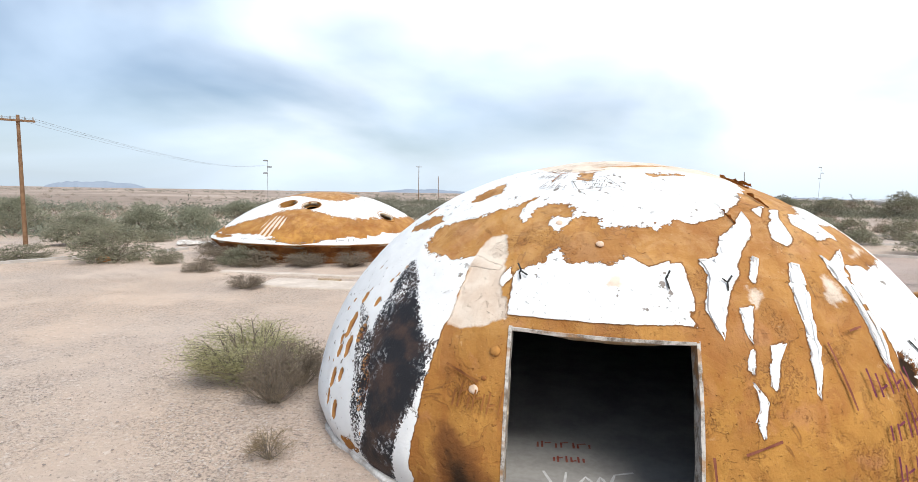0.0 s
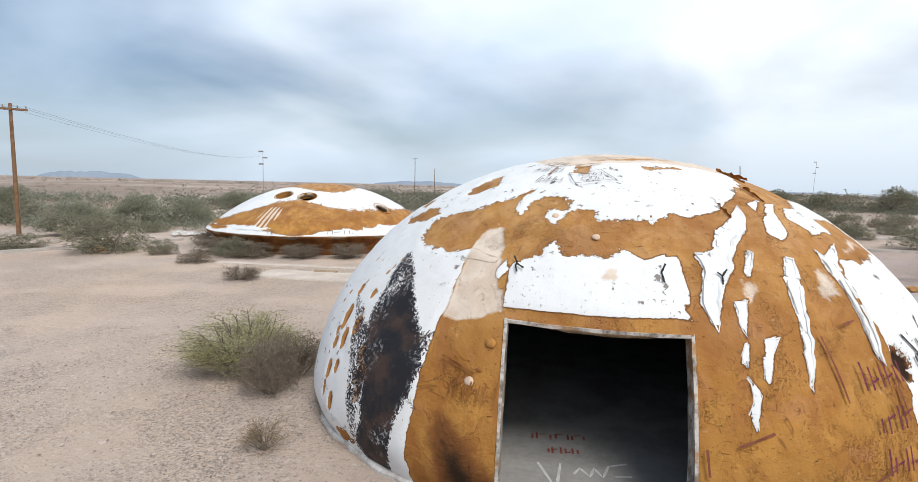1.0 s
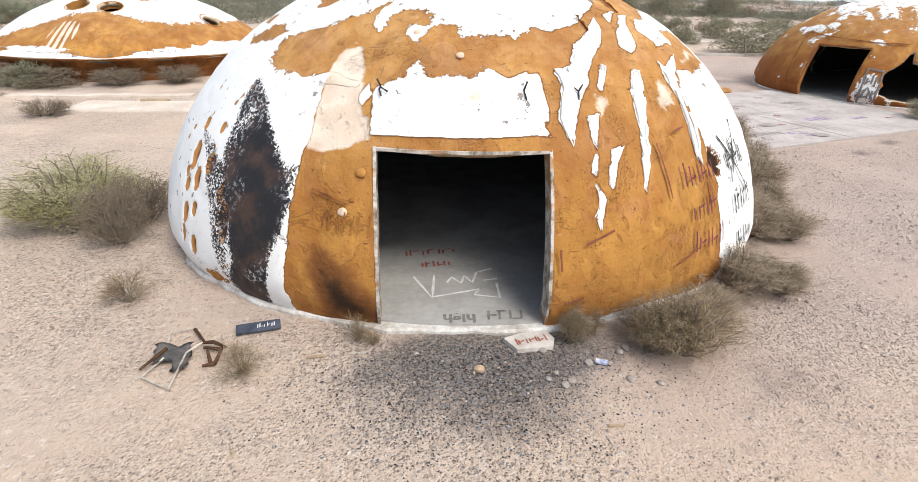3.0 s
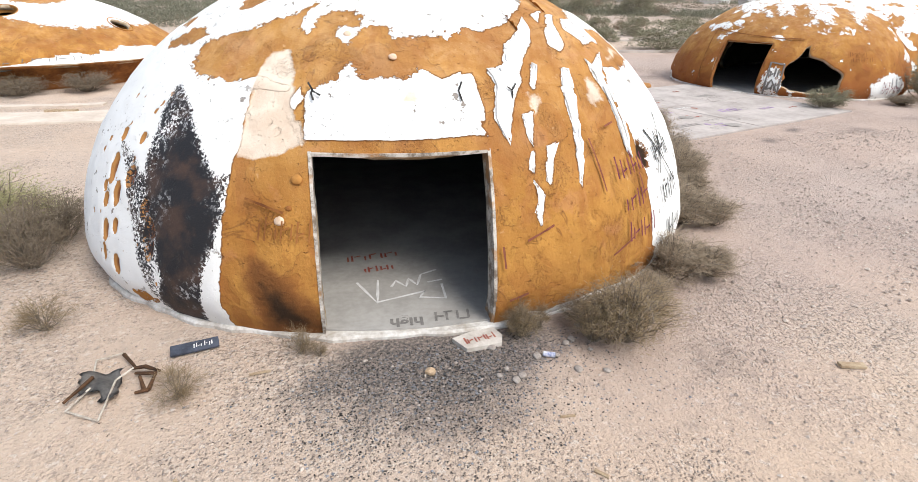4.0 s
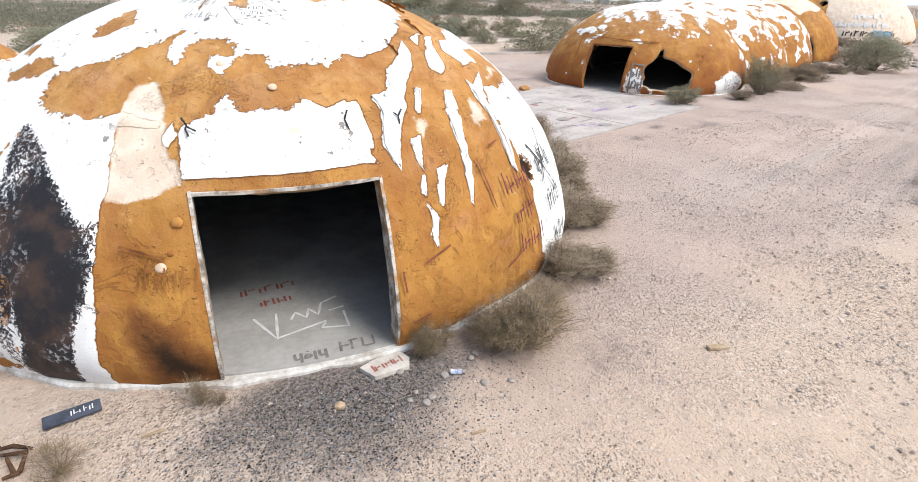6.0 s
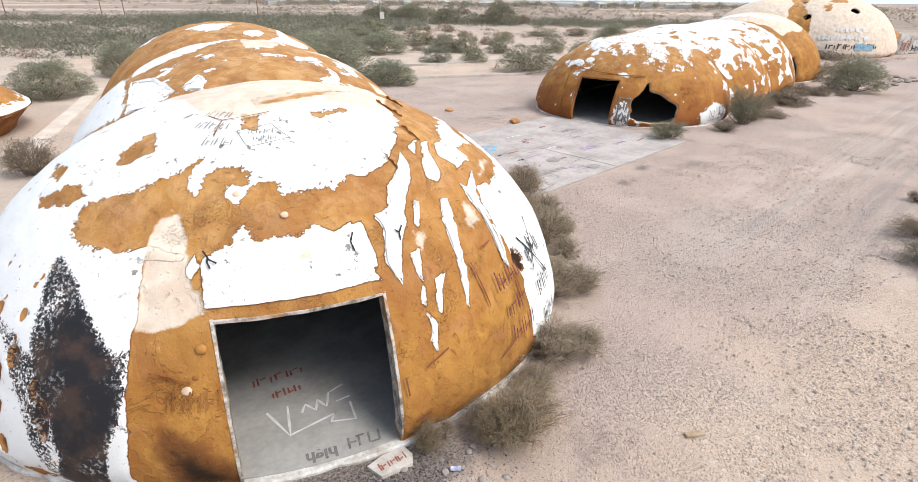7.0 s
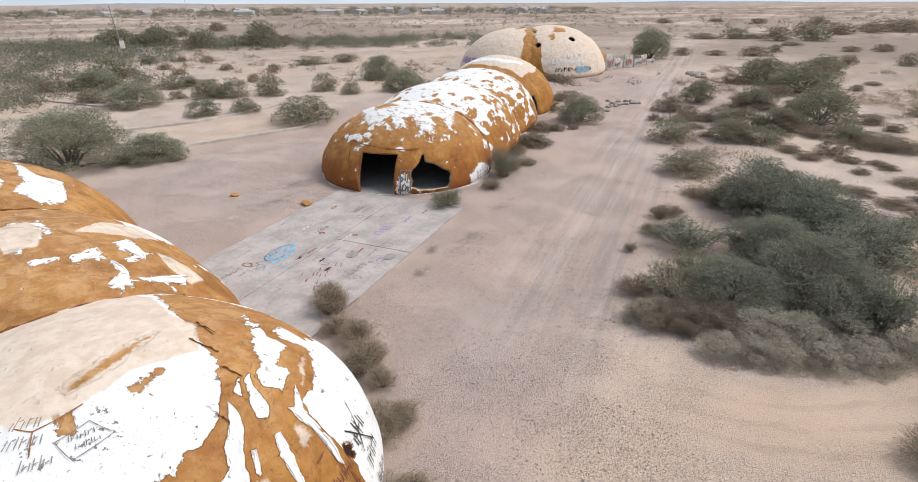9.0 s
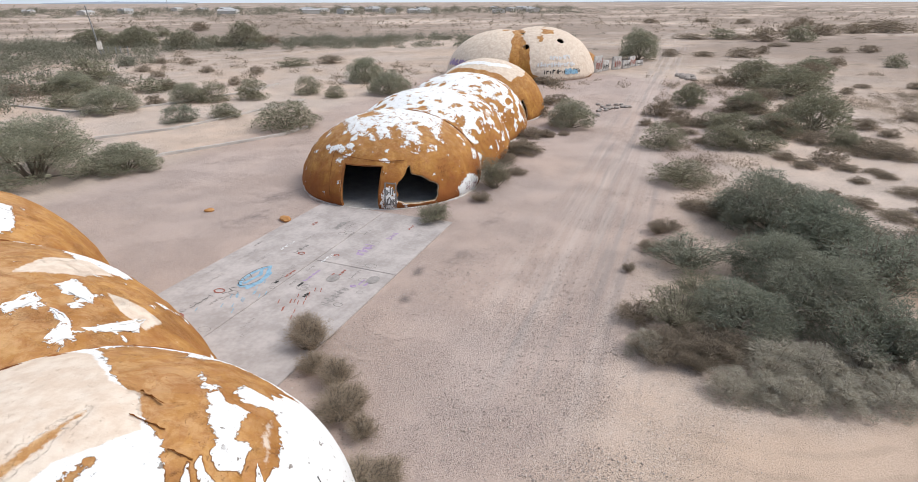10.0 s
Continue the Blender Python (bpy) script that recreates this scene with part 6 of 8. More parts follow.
    for mat, count, wid, lab in ((STAIN, 30, 0.02, "thin grey marks"), (PAINT_GREY, 12, 0.02, "small black marks"), (PAINT_RED, 7, 0.05, "faded red marks"), (PAINT_LILAC, 5, 0.06, "faded lilac marks")):
        lines = []
        for _ in range(count):
            x, y, s = r2.uniform(1.5, 12.6), r2.uniform(0.5, 7.0), r2.uniform(0.10, 0.26)
            if r2.random() < 0.4:
                lines.append([(x + s * 0.7 * math.cos(k * 0.7), y + s * math.sin(k * 0.7)) for k in range(10)])
            else:
                lines += scrawl(r2, x, y, s * 4, s, 4)
        marks(lines, wid, mat, lab)
    for x, y, s in ((13.54, 15.76, 0.3), (14.32, 14.39, 0.3)):
        x, y = spot(x, y)
        bm = bmesh.new()
        bmesh.ops.create_circle(bm, cap_ends=True, segments=18, radius=s, matrix=pose(x, y, 0.0615) @ Matrix.Diagonal((1, 0.8, 1, 1)))
        part("slab_stain", bm, STAIN, d, "dark round stain")


driveway()


# ---- old kerbs and strips of concrete in the soil ----
def kerb_line(points, wide, high, label, mat=None):
    pts = [Vector((x, y, 0)) for x, y in points]
    fine = []
    for a, b in zip(pts, pts[1:]):
        fine += [a.lerp(b, k / 8) for k in range(8)]
    fine.append(pts[-1])
    bm = bmesh.new()
    rows = []
    for i, p in enumerate(fine):
        t = (fine[min(i + 1, len(fine) - 1)] - fine[max(i - 1, 0)]).normalized()
        s = Vector((-t.y, t.x, 0)) * wide / 2
        z = high + 0.012 * math.sin(i * 1.7)
        rows.append([bm.verts.new(p + q) for q in (-s + Vector((0, 0, -0.1)), -s * 0.95 + Vector((0, 0, z)), s * 0.95 + Vector((0, 0, z)), s + Vector((0, 0, -0.1)))])
    for a, b in zip(rows, rows[1:]):
        for k in range(3):
            bm.faces.new((a[k], a[k + 1], b[k + 1], b[k]))
    bm.faces.new(rows[0][::-1])
    bm.faces.new(rows[-1])
    bmesh.ops.recalc_face_normals(bm, faces=bm.faces)
    return tagged(mesh_object("kerb", bm, mat or WALKWAY), label, "kerb", "old kerbs in the soil", "structure")


WALKWAY = mottled("pale_dusty_walkway", (0.50, 0.415, 0.345), (0.66, 0.575, 0.50), 0.9)
PALE_KERB = mottled("pale_kerb_concrete", (0.36, 0.325, 0.295), (0.55, 0.505, 0.465), 1.6)
KERB = "pale old concrete kerb half sunk in soil"
kerb_line([(16.5, 38.6), (19.5, 39.3), (24.5, 38.2), (28.0, 37.6), (31.3, 38.2)], 0.24, 0.15, KERB, PALE_KERB)
kerb_line([(18.9, 48.6), (24.3, 46.9), (31.2, 47.6), (40.3, 49.4)], 0.24, 0.15, KERB, PALE_KERB)
kerb_line([(20.6, 71.5), (21.9, 66.5), (22.6, 62.6), (27.3, 59.5), (31.6, 58.9), (39.9, 59.3), (46.6, 62.0)], 0.24, 0.15, KERB, PALE_KERB)
kerb_line([(-24.5, 22.5), (-22.7, 25.4), (-20.3, 28.3), (-19.5, 31.5)], 0.3, 0.12, KERB, PALE_KERB)
kerb_line([(-12.6, 23.2), (-6.0, 22.8)], 0.5, 0.05, "pale strip of concrete walkway")
kerb_line([(-9.4, 20.9), (-5.6, 20.6), (-4.6, 20.5)], 1.9, 0.04, "pale worn concrete walkway slab")
kerb_line([(-3.9, 25.0), (-3.7, 29.0), (-2.6, 38.0), (-2.0, 44.0)], 0.8, 0.05, "long narrow concrete path beside the domes")


# ---- plants ----
def blades(at, direction, length, width, rng):
    """Narrow leaves, one quad each: lists of verts and faces."""
    n = len(at)
    direction = direction / (np.linalg.norm(direction, axis=1, keepdims=True) + 1e-9)
    side = np.cross(direction, rng.normal(size=(n, 3)))
    side = side / (np.linalg.norm(side, axis=1, keepdims=True) + 1e-9) * (np.asarray(width) * 0.5).reshape(-1, 1)
    tip = at + direction * np.asarray(length).reshape(-1, 1)
    v = np.stack([at - side * 0.6, at + side * 0.6, tip + side * 0.35, tip - side * 0.35], 1).reshape(-1, 3)
    return v.tolist(), np.arange(4 * n).reshape(n, 4).tolist()


def shrub_parts(seed, leaves, leaf_len, leaf_wide, twigs, upright):
    """A shrub one metre wide and high: stems as a bmesh, leaves as arrays."""
    rng = np.random.default_rng(seed)
    bm = bmesh.new()
    ends = []
    for k in range(twigs):
        a = rng.uniform(0, math.tau)
        lean = rng.uniform(0.12, 1.0) ** (0.6 if upright < 0.5 else 1.2)
        reach = rng.uniform(0.35, 0.52) * lean
        top = rng.uniform(0.55, 1.0) * math.sqrt(max(0.08, 1 - (lean * 0.85) ** 2))
        pts = [np.array([0.05 * rng.normal(), 0.05 * rng.normal(), -0.03])]
        for j in range(1, 5):
            s = j / 4
            pts.append(np.array([math.cos(a) * reach * s ** 0.8, math.sin(a) * reach * s ** 0.8, top * s ** (1.0 + 0.5 * lean)]) + rng.normal(size=3) * 0.02)
        tube(bm, [p.tolist() for p in pts], [0.013, 0.010, 0.008, 0.005, 0.003], 4)
        for j in range(3):
            s = rng.uniform(0.45, 1.0)
            i = min(3, int(s * 4))
            base = pts[i] + (pts[i + 1] - pts[i]) * (s * 4 - i)
            tip = base + np.array([math.cos(a + rng.normal() * 0.8), math.sin(a + rng.normal() * 0.8), rng.uniform(0.1, 0.9)]) * rng.uniform(0.08, 0.2)
            tube(bm, [base.tolist(), tip.tolist()], [0.005, 0.002], 3)
            ends.append((base, tip))
        ends.append((pts[2], pts[4]))
    A, B = np.array([e[0] for e in ends]), np.array([e[1] for e in ends])
    i = rng.integers(len(ends), size=leaves)
    p = A[i] + (B[i] - A[i]) * (rng.random((leaves, 1)) ** 0.6) + rng.normal(size=(leaves, 3)) * 0.045
    d = (B[i] - A[i]) / (np.linalg.norm(B[i] - A[i], axis=1, keepdims=True) + 1e-9) + rng.normal(size=(leaves, 3)) * (0.9 - 0.5 * upright)
    keep = p[:, 2] > 0.01
    p, d = p[keep], d[keep]
    verts, faces = blades(p, d, leaf_len * rng.uniform(0.6, 1.3, len(p)), leaf_wide * rng.uniform(0.7, 1.2, len(p)), rng)
    return bm, verts, faces


def shrub_kind(name, seed, leaves, leaf_len, leaf_wide, twigs, upright, mat):
    bm, verts, faces = shrub_parts(seed, leaves, leaf_len, leaf_wide, twigs, upright)
    t = new(name)
    part("branchwork", bm, STEM, t)
    leafy = from_arrays("foliage", verts, faces, mat, smooth=False)
    leafy.parent = t
    return t


def mound_kind(name, seed, leaves, leaf, mat, lobes=16):
    """A low rounded desert shrub, one metre wide and high, leafy down to the soil."""
    rng = np.random.default_rng(seed)
    spots = []
    for k in range(lobes):
        a, q = k * 2.4 + rng.uniform(-0.4, 0.4), math.sqrt((k + 0.4) / lobes) * 0.38
        size = rng.uniform(0.10, 0.17)
        top = 0.92 * math.sqrt(max(0.05, 1 - (q / 0.47) ** 2))
        spots.append((math.cos(a) * q, math.sin(a) * q, max(0.10, top * rng.uniform(0.60, 1.0) - size), size))
        spots.append((math.cos(a + 0.5) * q * 1.15, math.sin(a + 0.5) * q * 1.15, rng.uniform(0.05, 0.30) * (1.1 - q), size * 1.05))
    bm = bmesh.new()
    for x, y, z, size in spots[::2]:
        tube(bm, [(x * 0.15, y * 0.15, -0.03), (x * 0.6, y * 0.6, z * 0.6), (x, y, z)], [0.005, 0.004, 0.002], 4)
        for j in range(3):
            d = rng.normal(size=3) * size * 0.75
            tube(bm, [(x * 0.8, y * 0.8, z * 0.85), (x + d[0], y + d[1], max(0.02, z + abs(d[2])))], [0.004, 0.0015], 3)
    S = np.array(spots)
    pick = rng.integers(len(S), size=leaves)
    d = rng.normal(size=(leaves, 3))
    d[:, 2] = d[:, 2] * 0.9 + 0.2
    d /= np.linalg.norm(d, axis=1, keepdims=True)
    reach = rng.uniform(0.25, 1.0, leaves) ** 0.6 * (1 + 0.5 * (rng.random(leaves) < 0.12) * rng.random(leaves))
    c = S[pick, :3] + d * (S[pick, 3] * reach)[:, None]
    c[:, 2] = np.abs(c[:, 2]) + 0.005
    verts, faces = blades(c, d + rng.normal(size=c.shape) * 0.9 + np.array([0, 0, 0.3]), leaf * rng.uniform(0.6, 1.5, leaves), leaf * 0.42 * rng.uniform(0.7, 1.2, leaves), rng)
    t = new(name)
    part("branchwork", bm, STEM, t)
    leafy = from_arrays("foliage", verts, faces, mat, smooth=False)
    leafy.parent = t
    return t


SHRUBS = {
    "g": [shrub_kind("shrub", 100 + k, 5200, 0.038, 0.021, 40, 0.2, GREEN) for k in range(3)],
    "h": [shrub_kind("shrub", 120 + k, 6500, 0.034, 0.018, 46, 0.3, SAGE) for k in range(3)],
    "y": [shrub_kind("shrub", 140 + k, 5600, 0.052, 0.012, 56, 0.4, GREY) for k in range(3)],
    "d": [shrub_kind("grass_tuft", 160 + k, 900, 0.22, 0.012, 26, 0.8, STRAW) for k in range(2)],
    "b": [shrub_kind("shrub", 180 + k, 9000, 0.052, 0.0075, 120, 0.62, TAWNY) for k in range(2)],
}
SHRUBS.update({
    "f": [shrub_kind("shrub", 170 + k, 9000, 0.065, 0.008, 100, 0.55, TWIGGY) for k in range(2)],
    "w": [mound_kind("shrub", 195 + k, 5200, 0.042, SILVER) for k in range(2)],
    "k": [shrub_kind("shrub", 190, 16000, 0.034, 0.011, 90, 0.3, LIME)],
    "G": [mound_kind("shrub", 106 + k, 3900, 0.050, GREEN) for k in range(3)],
    "H": [mound_kind("shrub", 126 + k, 3900, 0.050, SAGE) for k in range(3)],
    "Y": [mound_kind("shrub", 146 + k, 3300, 0.054, GREY) for k in range(4)],
    "far_g": [mound_kind("shrub", 606, 1300, 0.085, GREEN)],
    "far_h": [mound_kind("shrub", 626 + k, 1300, 0.085, SAGE) for k in range(2)],
    "far_y": [mound_kind("shrub", 646 + k, 1200, 0.085, GREY) for k in range(2)],
})
WORDS = {
    "g": ("olive-green desert shrub growing in the soil", "shrub", "green desert shrubs"),
    "h": ("grey-green desert shrub growing in the soil", "shrub", "grey-green desert shrubs"),
    "y": ("dry grey-brown desert shrub growing in the soil", "shrub", "dry desert shrubs"),
    "d": ("dry straw-coloured grass tuft growing in the soil", "grass tuft", "dry grass tufts"),
    "w": ("pale silvery low shrub at the edge of the thicket", "shrub", "silvery shrubs"),
    "k": ("pale yellow-green desert shrub beside the dome", "shrub", "grey-green desert shrubs"),
    "f": ("wispy dry grey-brown shrub against the dome footing", "shrub", "dry desert shrubs"),
    "b": ("dense dry brown shrub beside the doorway", "shrub", "dry desert shrubs"),
}
plant_rng = np.random.default_rng(77)
USED = {}


def plant(kind, x, y, wide, high):
    away = math.hypot(x - 5, y - 5)
    stock = SHRUBS[kind if kind not in "ghy" or away < 26 else kind.upper() if away < 62 else "far_" + kind]
    k = int(plant_rng.integers(len(stock)))
    src = stock[k]
    m = pose(x, y, -0.01, 0, 0, float(plant_rng.uniform(0, 360)))
    if src.name not in USED:
        USED[src.name] = True
        ob = src
        ob.matrix_basis = m
    else:
        ob = copy_thing(src, m)
    if stock is not SHRUBS[kind]:
        wide, high = wide * 1.22, high * 1.15
    ob.scale = (wide, wide * float(plant_rng.uniform(0.85, 1.15)), high)
    label, cat, group = WORDS[kind]
    return tagged(ob, label, cat, group)


def plant_row(kind, text):
    for item in text.split(";"):
        plant(kind, *[float(v) for v in item.split()])


plant_row("g", "26.4 49.3 2.8 1.8;46.0 100.9 3.1 2.1")
plant_row("h", "-19.8 25.7 3.2 1.9;-24.6 35.8 1.9 0.7;-16.6 25.3 1.3 0.8;-24.6 25.4 2.3 0.8;-13.0 25.6 1.9 1.0;20.5 16.3 2.0 0.9")
plant_row("h", "29.7 47.7 2.5 1.4;30.2 39.7 5.2 2.3;37.7 54.8 3.6 2.2;34.0 56.5 2.9 2.2;43.3 52.3 3.0 2.1;43.5 48.0 2.1 1.3;34.2 69.5 4.2 1.7;61.8 77.7 4.3 1.4")
plant_row("y", "-13.7 23.2 1.3 0.5;-9.6 19.5 1.5 0.6;-3.7 9.0 1.3 1.15;-16.8 30.1 1.9 1.0;-14.4 26.6 2.2 0.9;-9.6 25.6 2.1 0.8;-7.4 26.2 2.2 0.9;-12.0 25.4 1.8 0.8;3.7 5.2 0.8 0.5;-3.6 9.9 1.3 1.0;-3.4 23.1 2.0 1.4;24.4 16.1 1.3 0.5")
plant_row("y", "34.6 19.0 2.2 0.8;31.6 18.9 1.6 0.8;39.3 21.0 2.0 0.8;68.6 76.4 4.5 1.4;21.5 16.9 1.0 0.5")
plant_row("d", "-2.9 7.0 0.65 0.42;-1.15 5.2 0.55 0.32;0.12 5.62 0.32 0.34;2.72 5.28 0.42 0.5;-9.7 26.1 1.3 0.8;0.3 5.5 0.2 0.2;3.0 5.3 0.3 0.4;2.0 2.9 0.25 0.12")

plant_row("h", "17.9 4.1 2.4 1.3;20.2 3.9 1.9 1.0;26.6 16.6 2.3 2.0;41.6 11.5 3.1 1.9;45.0 5.6 2.8 1.3;48.5 0.6 1.8 1.2;33.7 8.1 3.0 1.4;114.6 -3.8 3.1 2.1;51.7 10.2 2.2 1.2")
plant_row("y", "25.3 6.9 1.1 0.7;23.3 6.6 1.4 0.5;20.8 6.7 0.6 0.4;28.8 -0.9 2.5 1.1;30.5 0.0 1.9 1.0;17.6 5.3 1.5 0.6;15.8 3.9 1.7 0.9;17.0 3.0 1.9 0.8")
plant_row("y", "53.8 15.2 2.9 1.7;77.6 14.6 2.8 1.4;90.1 6.2 3.7 2.4;50.1 5.3 2.9 1.7;59.7 9.1 4.5 1.5;68.7 8.5 2.4 1.3;43.6 1.3 2.2 1.2;47.4 -0.8 2.3 0.8;47.6 -2.6 2.5 0.9;57.7 -0.4 2.6 0.9;64.1 -3.9 2.0 0.8;35.1 -0.5 1.6 0.4;39.7 -0.5 1.0 0.4;38.7 -3.0 2.0 0.4;34.0 -2.2 1.7 0.3;26.1 6.7 1.2 0.5;29.7 6.5 1.6 0.3")
plant_row("y", "29.0 5.2 2.4 0.9;35.7 0.7 0.9 0.5;31.7 -0.2 1.2 0.5;49.7 12.7 1.7 0.8;48.6 14.9 1.2 0.6;43.0 3.7 1.5 0.6;41.6 2.4 1.5 0.5;111.4 4.2 2.7 1.7;119.7 19.4 5.2 1.9;47.3 11.1 1.4 0.4;44.7 9.6 1.3 0.4;41.8 -1.8 1.2 0.3;42.4 0.2 1.4 0.4;42.6 -1.3 1.2 0.3;87.7 -5.2 2.0 0.9;46.6 7.9 1.7 0.7;61.0 5.5 2.1 1.4")
plant_row("y", "35.2 19.7 2.2 0.8;38.3 21.8 1.3 0.7;40.0 20.0 1.2 0.6;41.2 19.1 0.9 0.4;47.2 24.6 2.2 1.2;53.0 26.4 2.0 0.9;55.2 26.4 2.0 0.8;66.5 34.0 3.0 1.0;66.0 32.3 2.5 0.8;29.7 16.9 1.2 0.5;33.9 19.9 1.6 0.8;27.9 17.0 1.4 0.7")
plant_row("g", "28.9 4.1 3.4 1.8;22.6 4.9 3.2 1.4;27.8 -2.1 2.0 1.4;23.8 -1.2 3.8 2.3;19.3 -0.8 2.8 2.0;19.7 -1.8 2.3 2.0")
plant_row("y", "13.7 -3.0 1.7 0.8;35.5 -4.0 2.2 0.9;31.5 -3.8 2.4 1.0;27.5 -3.9 2.2 1.1;25.0 -4.0 2.4 1.3")
plant_row("w", "15.7 4.5 1.2 1.0;15.3 1.9 1.6 0.85;15.6 1.1 1.5 0.8;15.9 0.4 1.5 0.85;16.5 -0.6 1.7 0.9;17.3 -1.6 1.8 0.95;18.3 -2.4 1.9 0.95;19.1 -3.1 1.8 0.9;16.9 1.2 2.2 1.15;17.4 0.1 2.0 1.1;18.3 -0.9 2.0 1.2")
plant_row("y", "16.3 3.5 1.8 0.8;16.9 2.7 1.9 0.9;16.0 2.9 1.2 0.6")
# out on the plain, in broken rows
plant_row("h", "174.3 14.8 6.8 4.2;173.6 33.9 6.9 3.1;23.4 66.3 3.2 1.6;26.6 77.6 4.4 2.0;28.7 74.1 3.4 1.8;34.3 85.8 5.3 3.2;79.2 127.1 5.8 2.9;92.5 178.2 6.2 3.1;49.4 0.8 2.3 1.5")
plant_row("y", "50.9 11.2 2.0 0.8;51.6 12.8 1.8 1.1;49.3 2.7 2.1 0.9;49.8 -1.0 3.6 0.8;169.4 22.8 7.4 3.7;211.4 12.4 10.0 3.7;224.7 4.7 7.8 3.4;238.9 -3.2 15.4 4.1;288.7 25.3 7.6 3.8;129.1 17.4 2.5 1.7;117.6 25.9 3.6 1.0;113.9 31.1 3.1 1.5;55.0 -2.1 1.4 0.7;78.3 1.5 1.4 0.8;85.1 0.1 1.8 0.5;69.5 2.5 1.8 0.6;204.8 20.8 6.2 4.0;169.6 41.1 8.3 1.5;275.9 85.7 6.3 2.5;303.5 69.2 6.8 2.0;290.7 48.1 6.4 2.6;157.4 51.0 8.5 2.1;140.8 5.3 3.7 1.2;144.4 -0.1 3.8 1.6;176.5 28.5 5.4 1.5;152.2 17.3 4.0 0.9")
plant_row("y", "23.5 78.9 3.8 1.4;29.7 60.2 1.8 1.0;48.4 81.2 1.8 1.1;41.4 82.0 1.8 0.9;36.1 69.2 2.1 1.1;51.2 99.6 1.7 1.1;51.0 72.7 2.1 1.4;42.9 65.9 1.5 1.2;43.6 90.7 2.3 0.8;53.3 94.8 2.1 1.3;90.5 122.2 4.7 2.4;117.8 199.1 5.4 3.6")
plant("k", -4.7, 10.2, 2.3, 1.2)
plant_row("f", "5.5 6.15 1.5 0.72;6.15 5.95 1.0 0.5;7.0 7.85 1.5 0.85;7.55 7.6 1.1 0.6;8.4 9.9 1.4 1.0;8.85 9.9 1.1 0.75;9.3 11.0 1.3 0.9;8.3 9.0 1.0 0.6;10.0 12.9 1.6 1.1;10.4 13.5 1.1 0.9;9.3 12.0 1.0 0.6;4.75 5.5 0.9 0.45")
plant_row("b", "3.95 4.85 1.45 0.82;3.55 4.9 0.7 0.70;2.72 5.22 0.5 0.42")


# the mesquite thicket beside the track: trees with trunk, limbs and a broken crown
def mesquite(name, seed, leaves, leaf=1.0, mat=None):
    rng = np.random.default_rng(seed)
    lobes = []
    for k in range(26):
        a, q = k * 2.4 + rng.uniform(-0.3, 0.3), math.sqrt((k + 0.5) / 26) * 0.40
        size = rng.uniform(0.10, 0.17) * (1.2 - 0.8 * q)
        top = 0.80 * math.sqrt(max(0.03, 1 - (q / 0.46) ** 2))
        lobes.append((math.cos(a) * q, math.sin(a) * q, max(0.10, top * rng.uniform(0.72, 1.0) - size * 0.6), size))
        if k % 2 == 0:
            lobes.append((math.cos(a) * q * 1.1, math.sin(a) * q * 1.1, max(0.08, top * rng.uniform(0.15, 0.5)), size * 0.9))
    for k in range(14):     # low skirt of growth
        a, q = k * math.tau / 14 + rng.uniform(-0.2, 0.2), rng.uniform(0.30, 0.43)
        lobes.append((math.cos(a) * q, math.sin(a) * q, rng.uniform(0.06, 0.22), rng.uniform(0.07, 0.11)))
    bm = bmesh.new()
    for k in range(0, len(lobes), 3):
        x, y, z, size = lobes[k]
        bend = rng.normal(size=2) * 0.03
        tube(bm, [(0.03 * math.cos(k), 0.03 * math.sin(k), -0.03), (x * 0.4 + bend[0], y * 0.4 + bend[1], z * 0.45), (x * 0.8, y * 0.8, z * 0.85), (x, y, z)], [0.012, 0.009, 0.005, 0.002], 5)
        for j in range(4):
            d = rng.normal(size=3) * size * 0.5
            tube(bm, [(x * 0.8, y * 0.8, z * 0.85), (x + d[0], y + d[1], z + d[2] * 0.7)], [0.005, 0.002], 3)
    L = np.array(lobes)
    pick = rng.choice(len(L), size=leaves, p=L[:, 3] ** 2 / (L[:, 3] ** 2).sum())
    d = rng.normal(size=(leaves, 3))
    d[:, 2] = d[:, 2] * 0.9 + 0.25
    d /= np.linalg.norm(d, axis=1, keepdims=True)
    reach = rng.uniform(0.35, 1.0, leaves) ** 0.6 * (1 + 0.35 * np.clip(rng.normal(size=leaves), 0, 2) * (rng.random(leaves) < 0.25))
    c = L[pick, :3] + d * (L[pick, 3] * reach)[:, None] * np.array([1, 1, 0.8])
    c[:, 2] = np.maximum(c[:, 2], 0.01)
    verts, faces = blades(c, d + rng.normal(size=c.shape) * 0.8, 0.016 * leaf * rng.uniform(0.7, 1.5, leaves), np.full(leaves, 0.0065 * leaf), rng)
    t = new(name)
    part("trunk", bm, STEM, t)
    leafy = from_arrays("crown", verts, faces, mat or GREEN, smooth=False)
    leafy.parent = t
    return t


